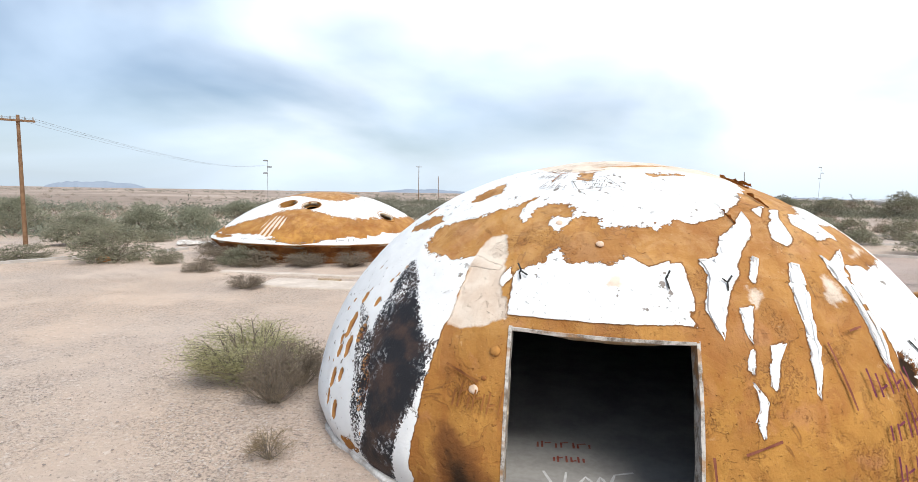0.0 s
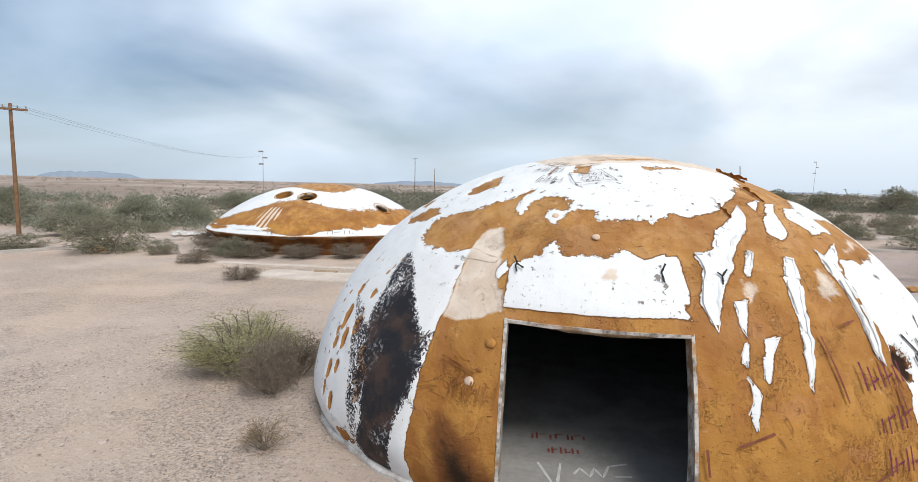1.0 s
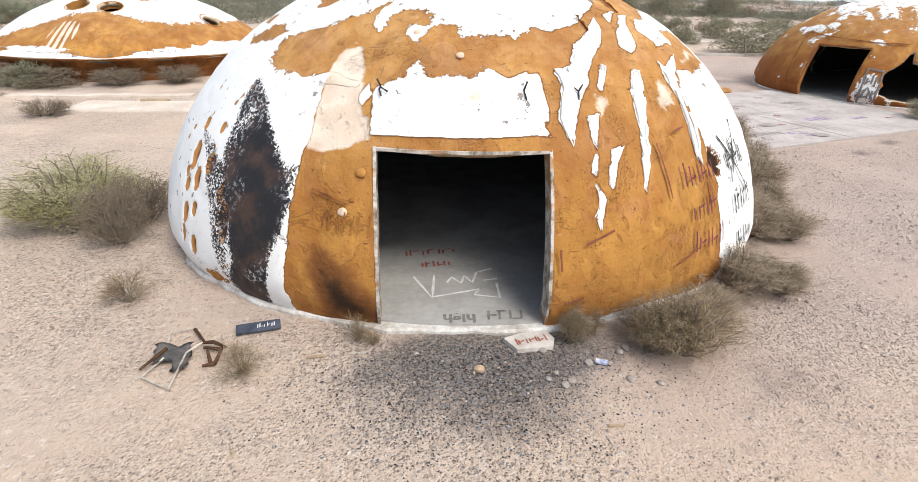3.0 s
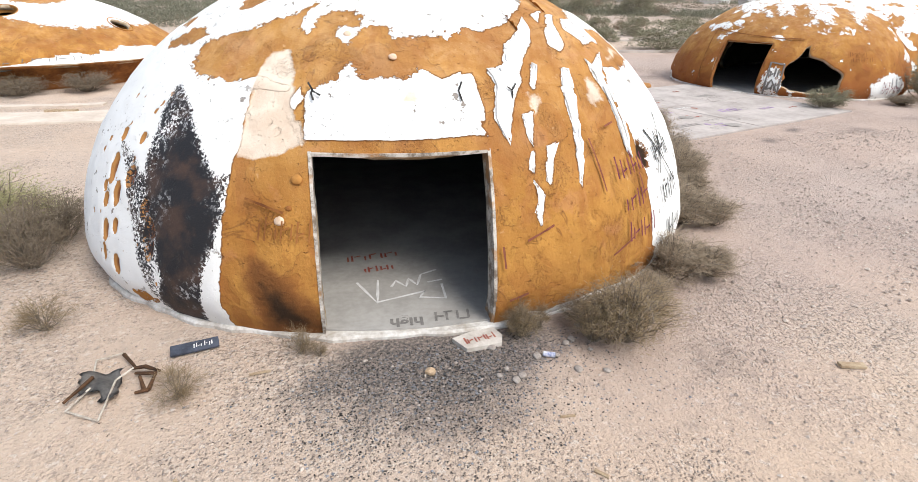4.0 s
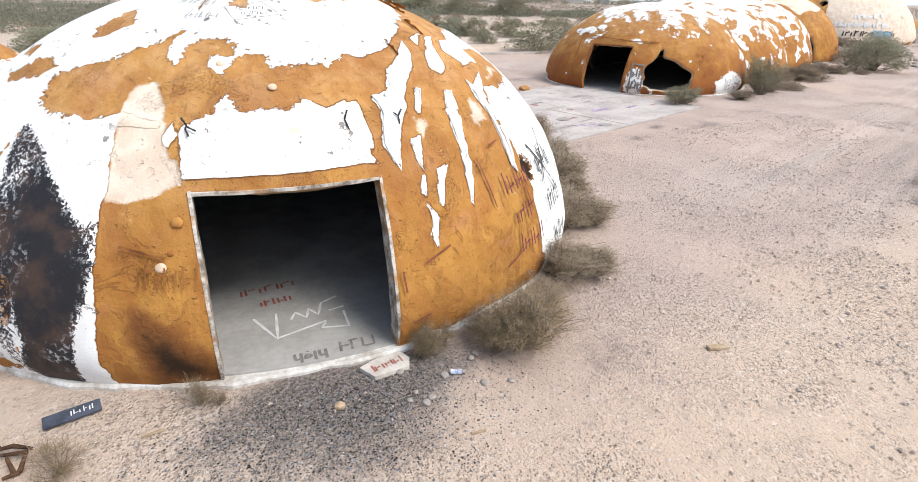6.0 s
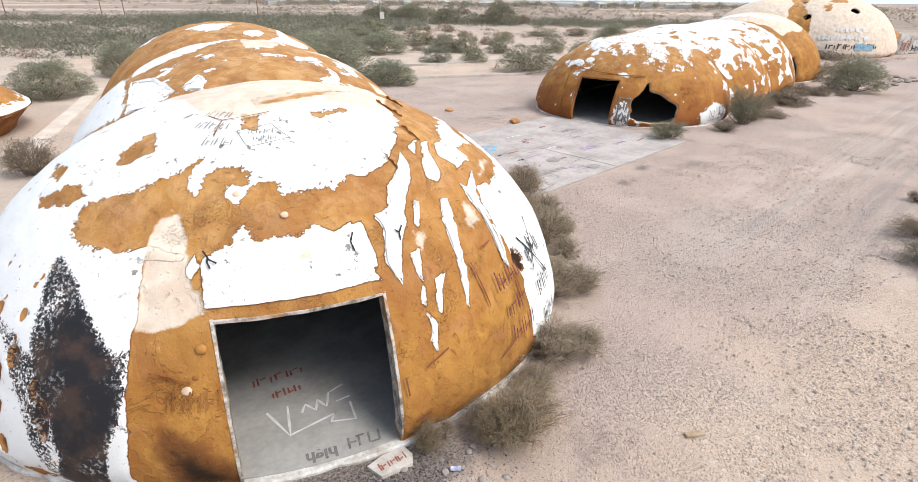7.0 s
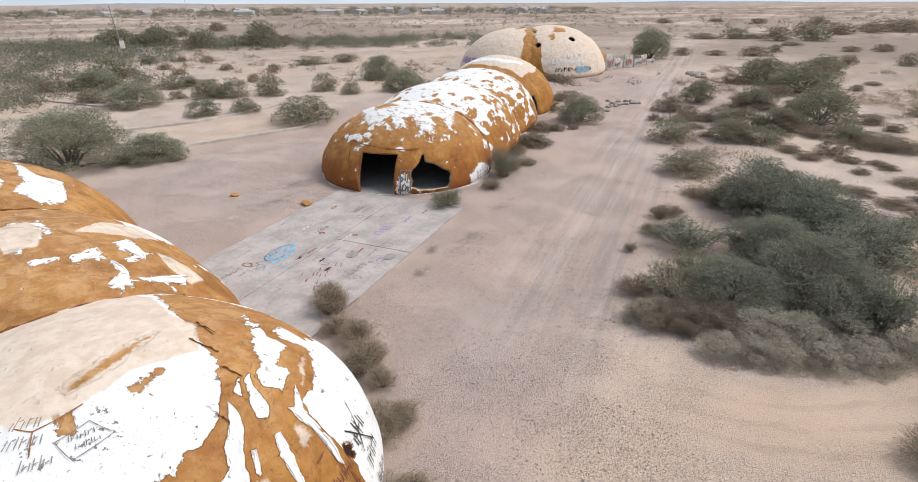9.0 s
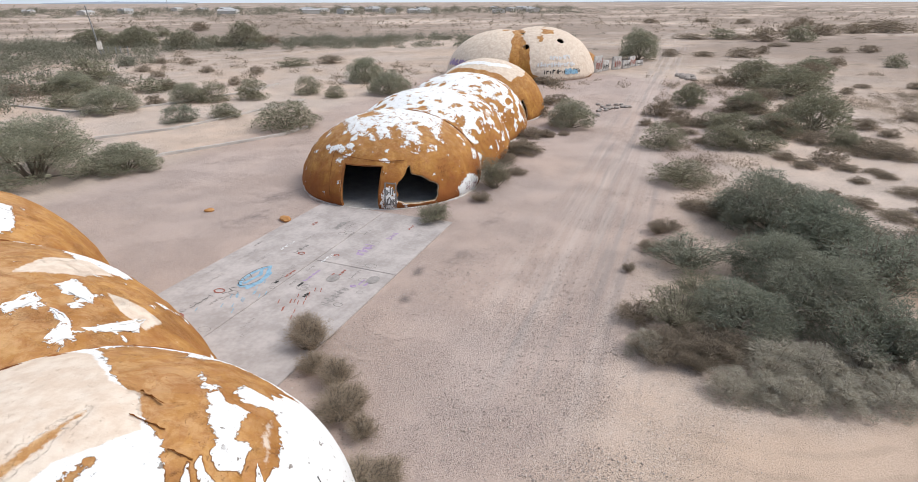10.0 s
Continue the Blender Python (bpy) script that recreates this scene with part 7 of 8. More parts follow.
TREES = [mesquite("mesquite_tree", 200 + k, 17000, 1.75) for k in range(3)]
BUSHY = [mesquite("mesquite_tree", 210 + k, 13500, 2.0, PALE_GREEN) for k in range(3)]
for k, (x, y, w, h) in enumerate(((28.6, 2.7, 5.4, 2.9), (26.8, 0.9, 4.6, 2.5), (18.9, 2.4, 3.6, 1.6), (21.2, 0.4, 4.2, 2.2), (23.5, 2.0, 3.8, 1.9), (25.6, -1.0, 3.6, 1.7))):
    src = TREES[k % 3]
    m = pose(x, y, -0.02, 0, 0, 70 * k)
    ob = copy_thing(src, m) if k >= 3 else src
    ob.matrix_basis = m
    ob.scale = (w, w, h * 1.25)
    tagged(ob, "dense olive-green mesquite tree beside the dirt track", "tree", "mesquite thicket")


for k, item in enumerate("-38.7 39.3 4.8 3.3;-27.1 32.4 4.2 2.5;-28.3 40.1 4.4 2.8;-25.5 42.3 3.8 2.5;-35.4 68.7 5.1 2.6;-0.2 51.0 4.2 3.0;-4.2 41.6 4.6 2.4;44.1 19.9 4.0 2.6;16.2 37.7 4.3 1.9;32.5 58.7 3.8 2.2;24.9 59.9 5.7 2.6;48.7 44.6 5.1 2.8;54.8 54.4 5.1 3.4;103.9 34.0 7.2 5.8;28.7 77.3 5.4 2.5".split(";")):
    x, y, w, h = (float(v) for v in item.split())
    m = pose(x, y, -0.02, 0, 0, 55 * k)
    ob = copy_thing(BUSHY[k % 3], m) if k >= 3 else BUSHY[k]
    ob.matrix_basis = m
    ob.scale = (w * 1.05, w * 1.05, h * 1.2)
    tagged(ob, "round olive-green mesquite bush on the open soil", "tree", "mesquite bushes")

FAR_BUSHY = [mesquite("mesquite_tree", 220 + k, 5200, 3.0, SAGE) for k in range(2)]
for k, item in enumerate("79.9 11.4 6.5 3.5;73.4 6.7 7.7 3.4;54.4 3.1 5.5 3.3;50.5 5.3 3.5 1.9;60.0 9.0 3.9 2.1;50.2 8.3 3.9 1.7;44.3 7.8 3.3 1.8;60.1 14.3 3.4 2.4;94.4 6.2 5.7 2.8;83.5 122.2 8.5 6.0;71.4 127.9 7.3 4.5;69.3 143.5 8.6 4.9;63.5 153.2 10.8 4.4;65.0 143.1 7.3 3.6".split(";")):
    x, y, w, h = (float(v) for v in item.split())
    m = pose(x, y, -0.02, 0, 0, 55 * k)
    ob = copy_thing(FAR_BUSHY[k % 2], m) if k >= 2 else FAR_BUSHY[k]
    ob.matrix_basis = m
    ob.scale = (w * 1.05, w * 1.05, h * 1.2)
    tagged(ob, "broad grey-green mesquite bush out on the plain", "tree", "mesquite bushes")

broad = mesquite("mesquite_tree", 231, 30000, 1.25, PALE_GREEN)
broad.matrix_basis = pose(12.1, 40.3, -0.02, 0, 0, 80)
broad.scale = (8.0, 8.0, 5.0)
tagged(broad, "broad dense pale green mesquite tree on open soil", "tree", "mesquite bushes")


for stock in list(SHRUBS.values()):     # kinds that found no place
    for spare in stock:
        if spare.name not in USED:
            for child in list(spare.children):
                bpy.data.objects.remove(child)
            bpy.data.objects.remove(spare)


# scrub that nobody could count, out over the plain
def far_scrub(name, count, region, size, mat, seed, label, leafy=60, leaf=1.0):
    rng = np.random.default_rng(seed)
    c = np.array([region(rng) for _ in range(count)])
    w = np.repeat(size * rng.uniform(0.4, 1.3, count), leafy)
    h = w * np.repeat(rng.uniform(0.35, 0.6, count), leafy)
    d = rng.normal(size=(len(w), 3))
    d[:, 2] = np.abs(d[:, 2]) + 0.1
    d /= np.linalg.norm(d, axis=1, keepdims=True)
    lump = np.repeat(rng.integers(3, 7, count), leafy)
    which = rng.integers(0, 6, len(w)) % lump
    off = np.repeat(rng.uniform(0, math.tau, count), leafy) + which * 2.4
    shift = np.stack([np.cos(off), np.sin(off), 0 * off], 1) * (w * 0.30)[:, None] * (which > 0)[:, None]
    w, h = w * np.where(which > 0, 0.62, 0.8), h * np.where(which > 0, 0.70, 1.0)
    at = shift + np.stack([np.repeat(c[:, 0], leafy), np.repeat(c[:, 1], leafy), np.zeros(len(w))], 1) + d * np.stack([w / 2, w / 2, h], 1) * rng.uniform(0.25, 1.0, (len(w), 1))
    verts, faces = blades(at, rng.normal(size=at.shape), w * 0.15 * leaf, w * 0.085 * leaf, rng)
    ob = from_arrays(name, verts, faces, mat, smooth=False)
    return tagged(ob, label, "scrub", kind="stuff")


def on_plain(rng):
    while True:
        r, a = 70 * (9.0 ** rng.random()), rng.uniform(-0.75, 1.9)
        x, y = r * math.sin(a), r * math.cos(a)
        if value_noise(np.array([[x, y, 0.0]]), 0.02, 90)[0] > 0.47:
            return x, y


def in_wood(rng):
    while True:
        x, y = rng.uniform(-45, 62), rng.uniform(64, 185)
        edge = 68 + 3 * math.sin(x * 0.3) if x < 28 else 73 + 1.4 * (x - 30) + 3 * math.sin(x * 0.5)
        if y > edge and value_noise(np.array([[x, y, 0.0]]), 0.05, 91)[0] > 0.36:
            return x, y


def right_belt(rng):
    while True:
        x, y = rng.uniform(14, 110), rng.uniform(-14, 20)
        if (x > 30 and -6 < y < 0.29 * x - 0.5 or x <= 30 and y < 3.2 + 0.08 * x and (x > 22 or y < 1.0)) and not (x < 26 and y < -3.5) and value_noise(np.array([[x, y, 0.0]]), 0.13, 92)[0] > 0.50:
            return x, y


def far_belt(rng):
    r, a = rng.uniform(132, 175), rng.uniform(0.44, 1.15)
    return r * math.sin(a), r * math.cos(a)


def open_plain(rng):
    r, a = rng.uniform(230, 900), rng.uniform(0.2, 1.75)
    return r * math.sin(a), r * math.cos(a)


def town_edge(rng):
    r, a = rng.uniform(430, 760), rng.uniform(0.1, 0.95)
    return r * math.sin(a), r * math.cos(a)


def horizon_belt(rng):
    r, a = rng.uniform(520, 1000), rng.uniform(-0.8, 1.95)
    return r * math.sin(a), r * math.cos(a)


def left_plain(rng):
    while True:
        x, y = rng.uniform(-90, -22), rng.uniform(36, 110)
        if value_noise(np.array([[x, y, 0.0]]), 0.06, 93)[0] > 0.45:
            return x, y


far_scrub("far_scrub", 900, on_plain, 2.6, GREY, 300, "scattered grey-green scrub over the plain", 80, 0.8)
far_scrub("far_wood", 900, in_wood, 5.2, WOODS, 301, "dense green scrub wood in the distance", 220, 0.52)
far_scrub("low_scrub", 520, right_belt, 1.5, GREY, 302, "low dark scrub beside the track", 150, 0.52)
far_scrub("horizon_trees", 900, horizon_belt, 7.5, WOODS, 307, "thin dark line of trees on the horizon", 36, 0.9)
far_scrub("plain_scrub", 2600, open_plain, 5.0, GREY, 308, "low brown scrub covering the far plain", 14, 1.3)
far_scrub("town_trees", 320, town_edge, 8.0, WOODS, 309, "dark trees between the far houses", 60, 0.8)
far_scrub("far_belt", 420, far_belt, 4.2, WOODS, 303, "belt of grey-green bushes across the plain", 130, 0.72)
far_scrub("left_scrub", 240, left_plain, 3.2, GREEN, 304, "green scrub behind the saucer house", 120, 0.8)


# ---- stones and gravel ----
def stones(name, count, region, lo, hi, mat, seed, label):
    rng = np.random.default_rng(seed)
    unit = np.array([(1, 0, 0), (0, 1, 0), (-1, 0, 0), (0, -1, 0), (0, 0, 1.0), (0, 0, -0.6)])
    tri = [(0, 1, 4), (1, 2, 4), (2, 3, 4), (3, 0, 4), (1, 0, 5), (2, 1, 5), (3, 2, 5), (0, 3, 5)]
    c = np.array([region(rng) for _ in range(count)])
    z = lo * (hi / lo) ** (rng.random(count) ** 2.2)
    a = rng.uniform(0, math.tau, count)
    q = unit[None] * rng.uniform(0.6, 1.25, (count, 6, 1)) * np.stack([z, z * rng.uniform(0.6, 1, count), z * 0.6], 1)[:, None]
    ca, sa = np.cos(a)[:, None], np.sin(a)[:, None]
    v = np.stack([q[..., 0] * ca - q[..., 1] * sa + c[:, :1], q[..., 0] * sa + q[..., 1] * ca + c[:, 1:2], q[..., 2] + z[:, None] * 0.12], -1)
    verts = v.reshape(-1, 3).tolist()
    faces = (np.array(tri)[None] + 6 * np.arange(count)[:, None, None]).reshape(-1, 3).tolist()
    ob = from_arrays(name, verts, faces, mat, smooth=False)
    return tagged(ob, label, "stones", kind="stuff")


def front_yard(rng):
    while True:
        x, y = rng.uniform(-9, 14), rng.uniform(0.5, 16)
        u, v = NEAR.local(x, y)
        if (u / NEAR.A) ** 2 + (v / NEAR.B) ** 2 > 1.12 and not (u > 0 and abs(v) < 5.5):
            return x, y


def track_side(rng):
    while True:
        x, y = rng.uniform(6, 30), rng.uniform(-1.5, 13)
        thick = 0.6 * noise.noise(Vector((x * 0.45, y * 0.45, 9.4))) + max(0, 0.30 - 0.06 * math.hypot(x - 12.6, y - 3.9))
        if thick + rng.normal() * 0.22 > 0.02 and (math.hypot(x - 21, y - 4) > 9.6 or y > 4.5) and y > 2.2 + 0.10 * (x - 14):
            return x, y


def charcoal(rng):
    while True:
        x, y = 1.6 + rng.normal() * 1.0, 4.6 + rng.normal() * 0.55
        if y < 5.35:
            return x, y


stones("gravel", 15000, front_yard, 0.006, 0.032, STONE, 400, "loose pale gravel on the soil")
stones("gravel", 15000, track_side, 0.010, 0.046, STONE, 401, "loose pale gravel along the track")
stones("gravel", 3600, charcoal, 0.006, 0.022, GREY_STONE, 403, "loose grey gravel before the doorway")
stones("charcoal", 6000, charcoal, 0.005, 0.017, CHAR, 402, "black charcoal lumps before the doorway")


def rock(name, at, size, mat, label, seed, category="stone", group=""):
    bm = bmesh.new()
    bmesh.ops.create_icosphere(bm, subdivisions=2, radius=1.0)
    r = np.random.default_rng(seed)
    for v in bm.verts:
        v.co *= 1 + 0.25 * (noise.noise(v.co * 1.4 + Vector((seed, 0, 0))))
        v.co = Vector((v.co.x * size[0] / 2, v.co.y * size[1] / 2, max(v.co.z, -0.5) * size[2] / 2))
    ob = mesh_object(name, bm, mat)
    ob.matrix_basis = pose(*at, 0, 0, float(r.uniform(0, 360)))
    return tagged(ob, label, category, group)


rr = np.random.default_rng(12)
GREY_ROCK = mottled("grey_rock", (0.25, 0.215, 0.19), (0.44, 0.39, 0.35), 7.0)
TAN_ROCK = mottled("ochre_rock", (0.36, 0.25, 0.15), (0.55, 0.42, 0.30), 6.0)
rock("rock", (1.45, 4.82, 0.03), (0.13, 0.11, 0.09), TAN_ROCK, "ochre rock lying in the charcoal", 1)
for k in range(16):
    x, y = float(rr.uniform(2.0, 3.6)), float(rr.uniform(4.3, 5.3))
    s = float(rr.uniform(0.05, 0.13))
    rock("rock", (x, y, 0.015), (s, s * 0.8, s * 0.5), GREY_ROCK, "small pale rock on the soil before the dome", 10 + k, group="rocks before the doorway")


# ---- loose things ----
WALKWAY_PIECE = mottled("dusty_broken_concrete", (0.42, 0.37, 0.32), (0.62, 0.57, 0.52), 4.0)


def broken_concrete():
    bm = bmesh.new()
    loop = [bm.verts.new((x, y, 0.05)) for x, y in ((-0.30, 0.14), (-0.05, 0.19), (0.27, 0.17), (0.30, -0.02), (0.22, -0.16), (-0.02, -0.14), (-0.22, -0.12))]
    f = bm.faces.new(loop)
    ex = bmesh.ops.extrude_face_region(bm, geom=[f])
    bmesh.ops.translate(bm, verts=[v for v in ex["geom"] if isinstance(v, bmesh.types.BMVert)], vec=(0, 0, -0.09))
    bmesh.ops.recalc_face_normals(bm, faces=bm.faces)
    ob = tagged(mesh_object("concrete_piece", bm, WALKWAY_PIECE), "broken pale concrete piece with red paint at the doorway", "rubble")
    ob.matrix_basis = pose(2.17, 5.22, 0.0, 0, 0, 6)
    bm = bmesh.new()
    for i, s in enumerate(scrawl(np.random.default_rng(4), -0.2, -0.05, 0.42, 0.14, 5)):
        ribbon(bm, [(x, y, 0.053) for x, y in s], [(0, 0, 1)] * len(s), 0.02, i)
    part("paint_mark", bm, PAINT_RED, ob)


def drink_can():
    ob = thing("drink_can", (2.86, 4.73, 0.033), "crumpled blue and white drink can on the soil", "can", turn=62)
    bm = bmesh.new()
    for seg in range(1):
        bmesh.ops.create_cone(bm, cap_ends=True, segments=18, radius1=0.032, radius2=0.032, depth=0.135, matrix=pose(0, 0, 0, 90, 0, 0))
    part("can_body", bm, mottled("blue_white_tin", (0.10, 0.13, 0.32), (0.75, 0.75, 0.78), 22.0, 0.35), ob, smooth=False)
    for s in (-1, 1):
        bm = bmesh.new()
        bmesh.ops.create_cone(bm, cap_ends=True, segments=18, radius1=0.030, radius2=0.025, depth=0.012, matrix=pose(0, s * 0.072, 0, 90 * s, 0, 0))
        part("can_end", bm, POLE_GREY, ob, "bare metal end")


def dark_panel():
    ob = thing("panel", (-1.08, 6.02, 0.02), "dark slate-blue panel with white scribble lying before the footing", "panel", turn=8)
    bm = bmesh.new()
    box(bm, (0.52, 0.17, 0.025), (0, 0, 0.02), (10, 0, 0), 0.004)
    part("board", bm, mottled("slate_blue_board", (0.035, 0.04, 0.055), (0.08, 0.09, 0.12), 6.0), ob)
    bm = bmesh.new()
    for i, s in enumerate(scrawl(np.random.default_rng(6), -0.02, -0.04, 0.22, 0.09, 4)):
        ribbon(bm, [(x, y, 0.036 + y * 0.25) for x, y in s], [(0, 0, 1)] * len(s), 0.011, i)
    part("scribble", bm, PAINT_WHITE, ob)


def broken_chair():
    ob = thing("wrecked_frame", (-1.75, 5.5, 0), "collapsed metal folding frame with torn grey cloth", "junk")
    metal = mottled("pale_bent_metal", (0.30, 0.25, 0.20), (0.60, 0.55, 0.48), 9.0, 0.6)
    for pts in (((-0.42, -0.26, 0.02), (-0.08, -0.50, 0.02)), ((-0.08, -0.50, 0.02), (-0.04, 0.06, 0.07), (0.10, 0.21, 0.09)), ((-0.42, -0.26, 0.02), (-0.27, 0.02, 0.05)), ((-0.31, 0.27, 0.03), (-0.35, 0.56, 0.03), (-0.10, 0.62, 0.03))):
        bm = bmesh.new()
        tube(bm, pts, [0.011] * len(pts), 6)
        part("frame_tube", bm, metal, ob)
    bm = bmesh.new()
    rows = []
    for i in range(10):
        a, b = i / 9, 0.02 * math.sin(i * 1.9)
        near, far = Vector((-0.36 + 0.38 * a, -0.10 - 0.16 * a + b, 0.03)), Vector((-0.42 + 0.42 * a, 0.27 - 0.05 * a, 0.05))
        rows.append([bm.verts.new(near.lerp(far, j / 8) + Vector((0.02 * math.sin(j * 2.1 + i), 0, 0.035 * math.sin(i * 0.9) * math.cos(j * 0.8) + 0.02))) for j in range(9)])
    for k, (a, b) in enumerate(zip(rows, rows[1:])):
        for j in range(8):
            if not (k in (2, 3, 4) and j < 2):
                bm.faces.new((a[j], b[j], b[j + 1], a[j + 1]))
    bmesh.ops.solidify(bm, geom=bm.faces[:], thickness=0.006)
    part("cloth", bm, mottled("grey_torn_cloth", (0.13, 0.125, 0.12), (0.27, 0.25, 0.235), 5.0), ob, "torn dusty grey cloth", smooth=True)
    burnt = mottled("rusted_burnt_metal", (0.025, 0.015, 0.01), (0.12, 0.06, 0.03), 9.0)
    for pts in (((0.07, 0.26, 0.05), (0.22, 0.20, 0.09), (0.37, 0.14, 0.04)), ((0.09, 0.30, 0.04), (-0.07, 0.56, 0.05)), ((0.18, 0.08, 0.06), (0.26, -0.14, 0.03)), ((0.33, 0.05, 0.06), (0.30, -0.14, 0.03)), ((0.17, -0.15, 0.02), (0.30, -0.14, 0.03)), ((-0.46, -0.16, 0.05), (-0.27, 0.15, 0.09)), ((0.12, 0.16, 0.05), (0.34, 0.08, 0.06))):
        bm = bmesh.new()
        tube(bm, pts, [0.016, 0.024, 0.014][:len(pts)], 6)
        part("charred_strut", bm, burnt, ob, "rusty charred strut")


def timber(at, size, turn, label):
    bm = bmesh.new()
    box(bm, size, (0, 0, size[2] / 2), (0, 0, 0), min(size) * 0.12)
    ob = mesh_object("wood_scrap", bm, mottled("bleached_wood", (0.26, 0.18, 0.11), (0.50, 0.40, 0.28), 8.0))
    ob.matrix_basis = pose(*at, 0, 1.5, turn)
    return tagged(ob, label, "wood scrap", "wood scraps on the soil")


broken_concrete()
drink_can()
dark_panel()
broken_chair()
timber((6.15, 3.58, 0.0), (0.30, 0.09, 0.035), -18, "short bleached board lying on the soil")
timber((2.6, 3.78, 0.0), (0.16, 0.025, 0.02), -8, "thin stick lying on the soil")
timber((-0.35, 5.35, 0.0), (0.22, 0.03, 0.02), 4, "thin brown stick beside the footing")
timber((2.55, 3.05, 0.0), (0.13, 0.035, 0.02), -50, "pale splinter of wood on the soil")
timber((-2.8, 3.3, 0.0), (0.14, 0.03, 0.02), 30, "brown twig lying on the soil")
timber((-1.0, 4.0, 0.0), (0.03, 0.10, 0.02), 20, "dark twig lying on the soil")
rock("brick", (16.4, 22.25, 0.08), (0.75, 0.45, 0.30), mottled("orange_foam_lump", (0.36, 0.16, 0.05), (0.55, 0.30, 0.12), 4.0), "lump of orange foam beside the driveway", 30, "rubble")
rock("brick", (15.0, 26.5, 0.05), (0.5, 0.4, 0.2), mottled("orange_foam_lump", (0.36, 0.16, 0.05), (0.55, 0.30, 0.12), 4.0), "lump of orange foam on the soil", 31, "rubble")
rock("brick", (-20.0, 25.2, 0.1), (0.7, 0.5, 0.45), mottled("orange_foam_lump", (0.45, 0.17, 0.06), (0.60, 0.28, 0.12), 4.0), "orange lump beside a grey-green shrub", 32, "rubble")
timber((-7.0, 21.6, 0.0), (0.95, 0.22, 0.10), 4, "brown beam lying on the pale walkway")
for k in range(7):
    timber((9.25 + 0.18 * math.sin(k * 2.1), 11.0 + 0.2 * math.cos(k * 1.7), 0.02 + 0.03 * k), (0.30, 0.22, 0.02), 50 * k, "pale scrap of board among the dry shrubs")
for k in range(14):
    x, y = 82.4 + float(rr.normal()) * 1.2, 20.1 + float(rr.normal()) * 0.7
    rock("rubble_lump", (x, y, 0.12), (1.0, 0.8, 0.7), GREY_ROCK, "rubble lump heaped beside the track", 60 + k, "rubble", "far rubble heap")
for k in range(18):
    x, y = 54.5 + float(rr.normal()) * 2.0, 20.4 + float(rr.normal()) * 0.8
    rock("rubble_lump", (x, y, 0.05), (0.6, 0.45, 0.3), GREY_ROCK, "pale rubble lump scattered beside the track", 90 + k, "rubble", "rubble beside the track")
for k in range(9):
    x, y = -20.6 + float(rr.normal()) * 0.9, 34.5 + float(rr.normal()) * 0.5
    rock("rubble_lump", (x, y, 0.08), (0.9, 0.5, 0.3), WHITE_RIM, "white rubble lump beside the saucer house", 120 + k, "rubble", "white rubble")


# ---- poles, wires, fence, distance ----
def utility_pole(at, high, lean=0.0, arm=True, turn=0.0, heads=False, label="weathered wooden utility pole with a crossarm"):
    t = thing("utility_pole", (*at, 0), label, "utility pole", "poles along the road", turn=turn)
    metal = heads or "metal" in label
    r = 0.07 if heads else 0.13
    bm = bmesh.new()
    tube(bm, [(0, 0, -0.1), (lean * 0.5, 0, high / 2), (lean, 0, high)], [r, r * 0.85, r * 0.7], 10)
    part("post", bm, POLE_GREY if metal else WOOD, t)
    if arm:
        bm = bmesh.new()
        box(bm, (1.7, 0.10, 0.13), (lean, -0.12, high - 0.35), (0, 0, 0), 0.01)
        crossarm = part("crossarm", bm, WOOD, t)
        for x in (-0.75, -0.35, 0.35, 0.75):
            bm = bmesh.new()
            tube(bm, [(lean + x, -0.12, high - 0.30), (lean + x, -0.12, high - 0.10)], [0.05, 0.03], 8)
            part("insulator", bm, POLE_GREY, crossarm)
    if heads:
        for z, s in ((high, -1), (high * 0.86, 1), (high * 0.72, -1)):
            bm = bmesh.new()
            box(bm, (1.2, 0.25, 0.35), (lean + s * 0.5, 0, z), (0, 0, 0), 0.03)
            part("lamp_head", bm, POLE_GREY, t)
    return t


utility_pole((-29.9, 31.0), 8.1, -0.05, turn=40)
utility_pole((-60, 130), 11, 0.0, False, 0, True, "tall grey steel light pole with several heads")
utility_pole((-30, 178), 12.5, 0)
utility_pole((-25, 190), 9.5, 0, False, label="plain wooden pole on the plain")
utility_pole((-4, 205), 8.5, 0, False, label="plain wooden pole on the plain")
utility_pole((2, 220), 11, 0)
utility_pole((50.2, 119.5), 9.2, -0.7, False, label="leaning dark grey metal pole beside a small fence")
utility_pole((30, 150), 9, 0.3, False, label="plain wooden pole on the plain")
utility_pole((140, 260), 18, 0.6, False, 0, True, "tall grey steel light pole with several heads")


def wires():
    for k, (dx, z) in enumerate(((-0.7, 7.95), (0.0, 8.0), (0.7, 7.95))):
        bm = bmesh.new()
        a, b = Vector((-29.9 + dx * 0.7, 31.0 + dx * 0.5, z)), Vector((-60 + dx, 128, 9.8))
        c = Vector((-48 + dx, -10, z))
        for p, q in ((a, b), (a, c)):
            tube(bm, [p.lerp(q, s / 12) - Vector((0, 0, 1.4 * 4 * (s / 12) * (1 - s / 12))) for s in range(13)], [0.009] * 13, 4)
        tagged(mesh_object("overhead_wire", bm, POLE_GREY), "thin overhead wire hung from a wooden pole", "wire", "overhead wires")


wires()


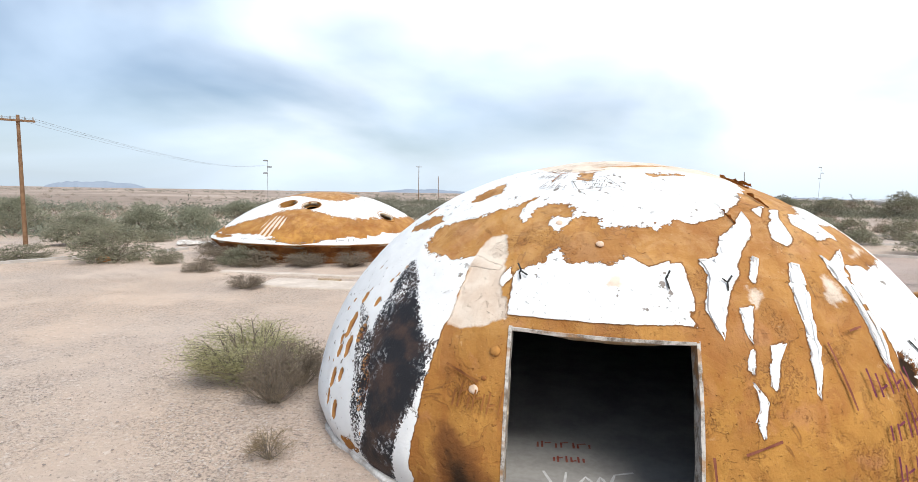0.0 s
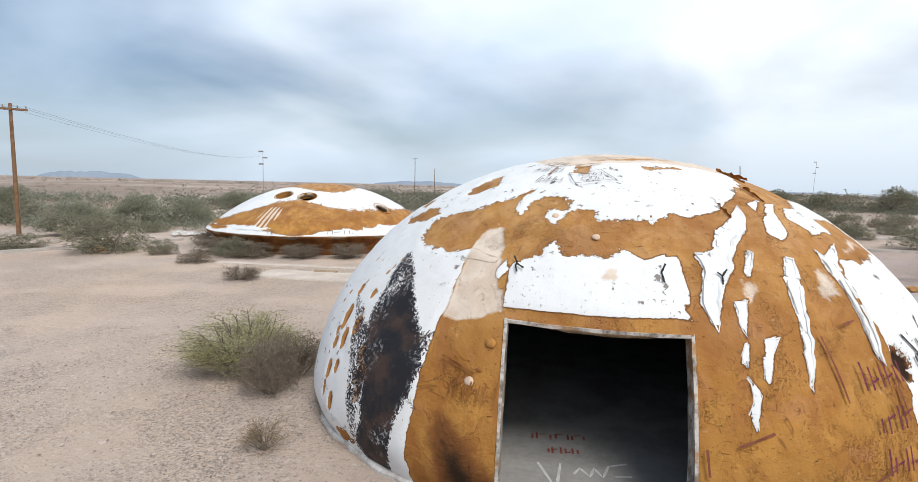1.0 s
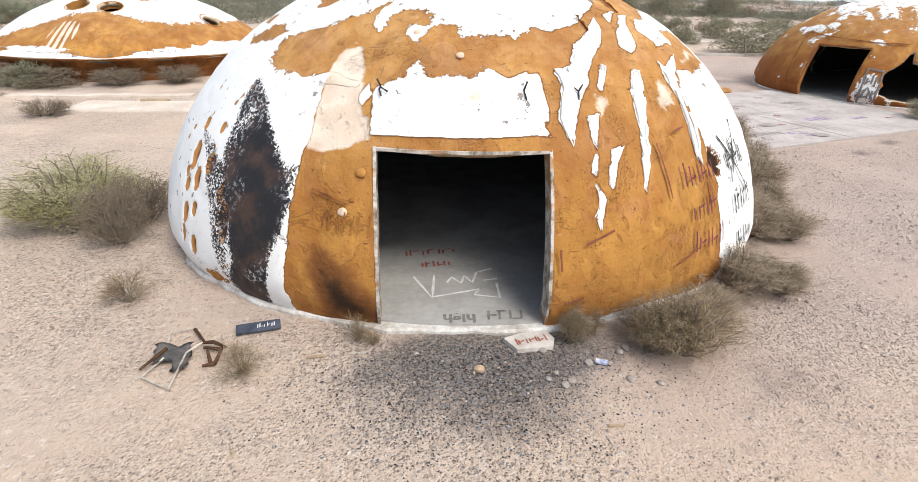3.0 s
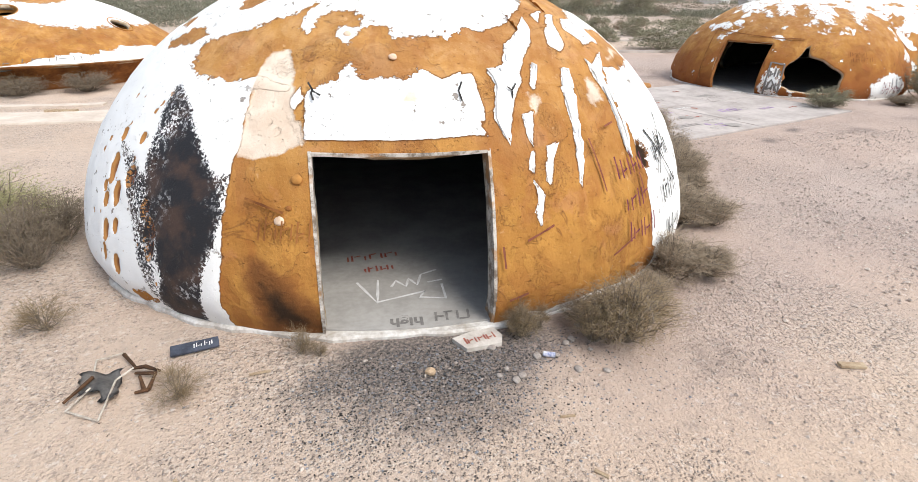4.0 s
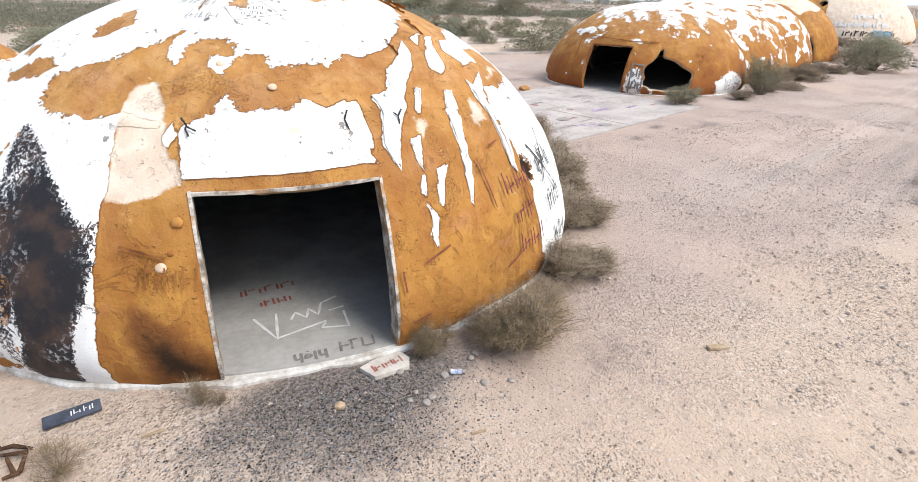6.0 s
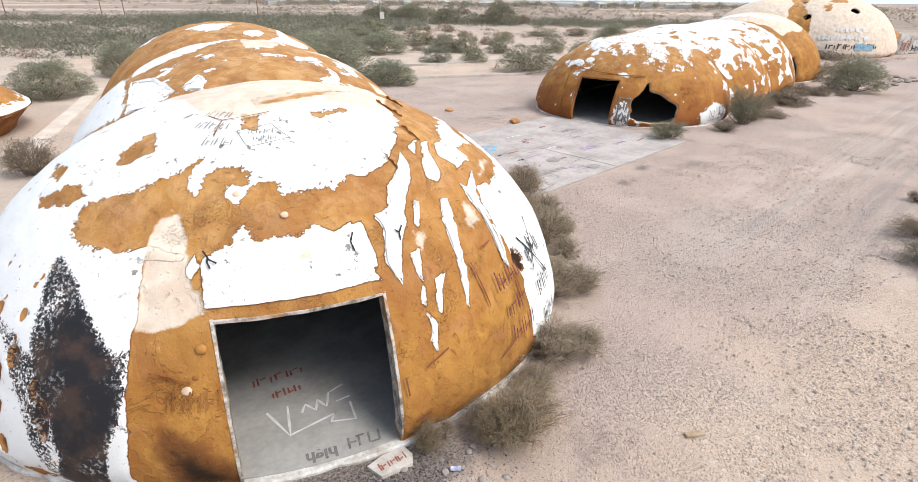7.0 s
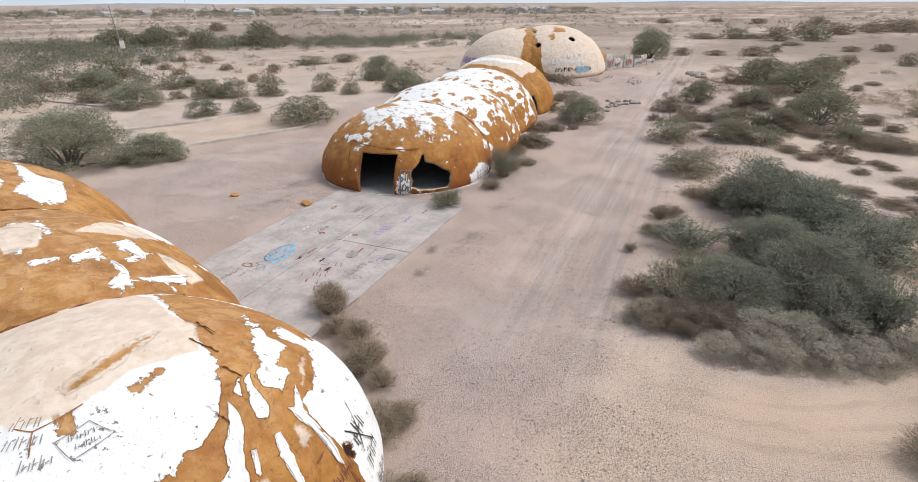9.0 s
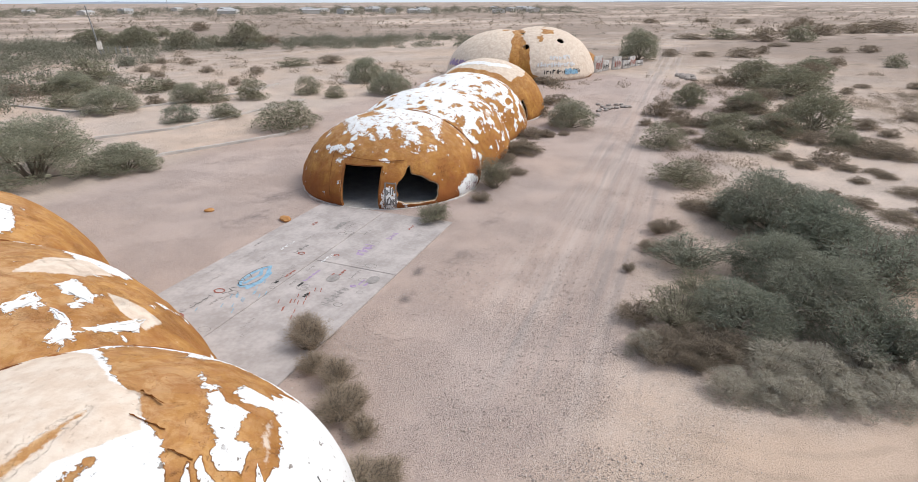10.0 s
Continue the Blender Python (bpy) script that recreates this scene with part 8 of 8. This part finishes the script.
def mesh_fence():
    t = thing("fence", (52.5, 119, 0), "small enclosure of thin grey metal posts", "fence")
    for k in range(5):
        bm = bmesh.new()
        box(bm, (0.12, 0.12, 1.9), (-2 + k * 1.1, 0.5 * (k % 2), 0.95))
        part("fence_post", bm, POLE_GREY, t)
    bm = bmesh.new()
    box(bm, (0.9, 0.08, 1.4), (-2.6, -0.3, 2.3))
    part("notice_board", bm, WHITE_RIM, t, "white notice board")


mesh_fence()


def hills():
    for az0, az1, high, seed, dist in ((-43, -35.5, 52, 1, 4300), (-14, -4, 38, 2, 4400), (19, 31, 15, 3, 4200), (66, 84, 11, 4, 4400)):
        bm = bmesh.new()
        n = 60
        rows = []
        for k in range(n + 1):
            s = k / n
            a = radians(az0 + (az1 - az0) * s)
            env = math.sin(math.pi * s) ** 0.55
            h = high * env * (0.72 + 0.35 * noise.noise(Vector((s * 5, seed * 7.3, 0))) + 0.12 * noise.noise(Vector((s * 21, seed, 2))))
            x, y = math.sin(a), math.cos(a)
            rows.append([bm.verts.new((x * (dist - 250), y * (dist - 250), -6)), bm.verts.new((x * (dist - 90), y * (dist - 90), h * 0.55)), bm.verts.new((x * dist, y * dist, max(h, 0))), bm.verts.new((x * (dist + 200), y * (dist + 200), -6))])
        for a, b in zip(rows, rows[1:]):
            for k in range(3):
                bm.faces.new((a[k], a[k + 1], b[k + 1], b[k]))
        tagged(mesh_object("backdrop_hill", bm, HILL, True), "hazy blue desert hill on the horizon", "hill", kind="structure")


hills()


def far_building(x, y, size, turn, wall, roof):
    t = thing("shed", (x, y, 0), "low pale building far out on the plain", "building", "far buildings", turn=turn)
    bm = bmesh.new()
    box(bm, size, (0, 0, size[2] / 2))
    part("wall", bm, wall, t)
    bm = bmesh.new()
    w, d, h = size
    a = [bm.verts.new(q) for q in ((-w / 2 - 0.4, -d / 2 - 0.4, h), (w / 2 + 0.4, -d / 2 - 0.4, h), (w / 2 + 0.4, d / 2 + 0.4, h), (-w / 2 - 0.4, d / 2 + 0.4, h), (-w / 2 - 0.4, 0, h + d * 0.16), (w / 2 + 0.4, 0, h + d * 0.16))]
    for f in ((0, 1, 5, 4), (3, 4, 5, 2), (0, 4, 3), (1, 2, 5), (0, 3, 2, 1)):
        bm.faces.new([a[k] for k in f])
    part("roof", bm, roof, t)
    for k in range(3):
        bm = bmesh.new()
        box(bm, (w * 0.1, 0.1, h * 0.35), (-w * 0.3 + k * w * 0.3, -d / 2 - 0.03, h * 0.55))
        part("window", bm, CHAR, t)


br = np.random.default_rng(21)
PALE_WALL = mottled("pale_render", (0.45, 0.43, 0.40), (0.62, 0.60, 0.57), 0.6)
PALE_ROOF = mottled("pale_metal_roof", (0.30, 0.30, 0.30), (0.55, 0.55, 0.55), 0.4)
for k in range(34):
    a = radians(float(br.uniform(12, 62)))
    r = float(br.uniform(520, 800))
    far_building(r * math.sin(a), r * math.cos(a), (float(br.uniform(7, 17)), float(br.uniform(6, 9)), float(br.uniform(2.5, 3.2))), float(br.uniform(0, 180)), PALE_WALL, PALE_ROOF)


def town_trees(rng):
    r, a = rng.uniform(480, 950), radians(rng.uniform(8, 66))
    return r * math.sin(a), r * math.cos(a)


far_scrub("town_trees", 420, town_trees, 12.0, WOODS, 305, "dark trees between the far buildings")
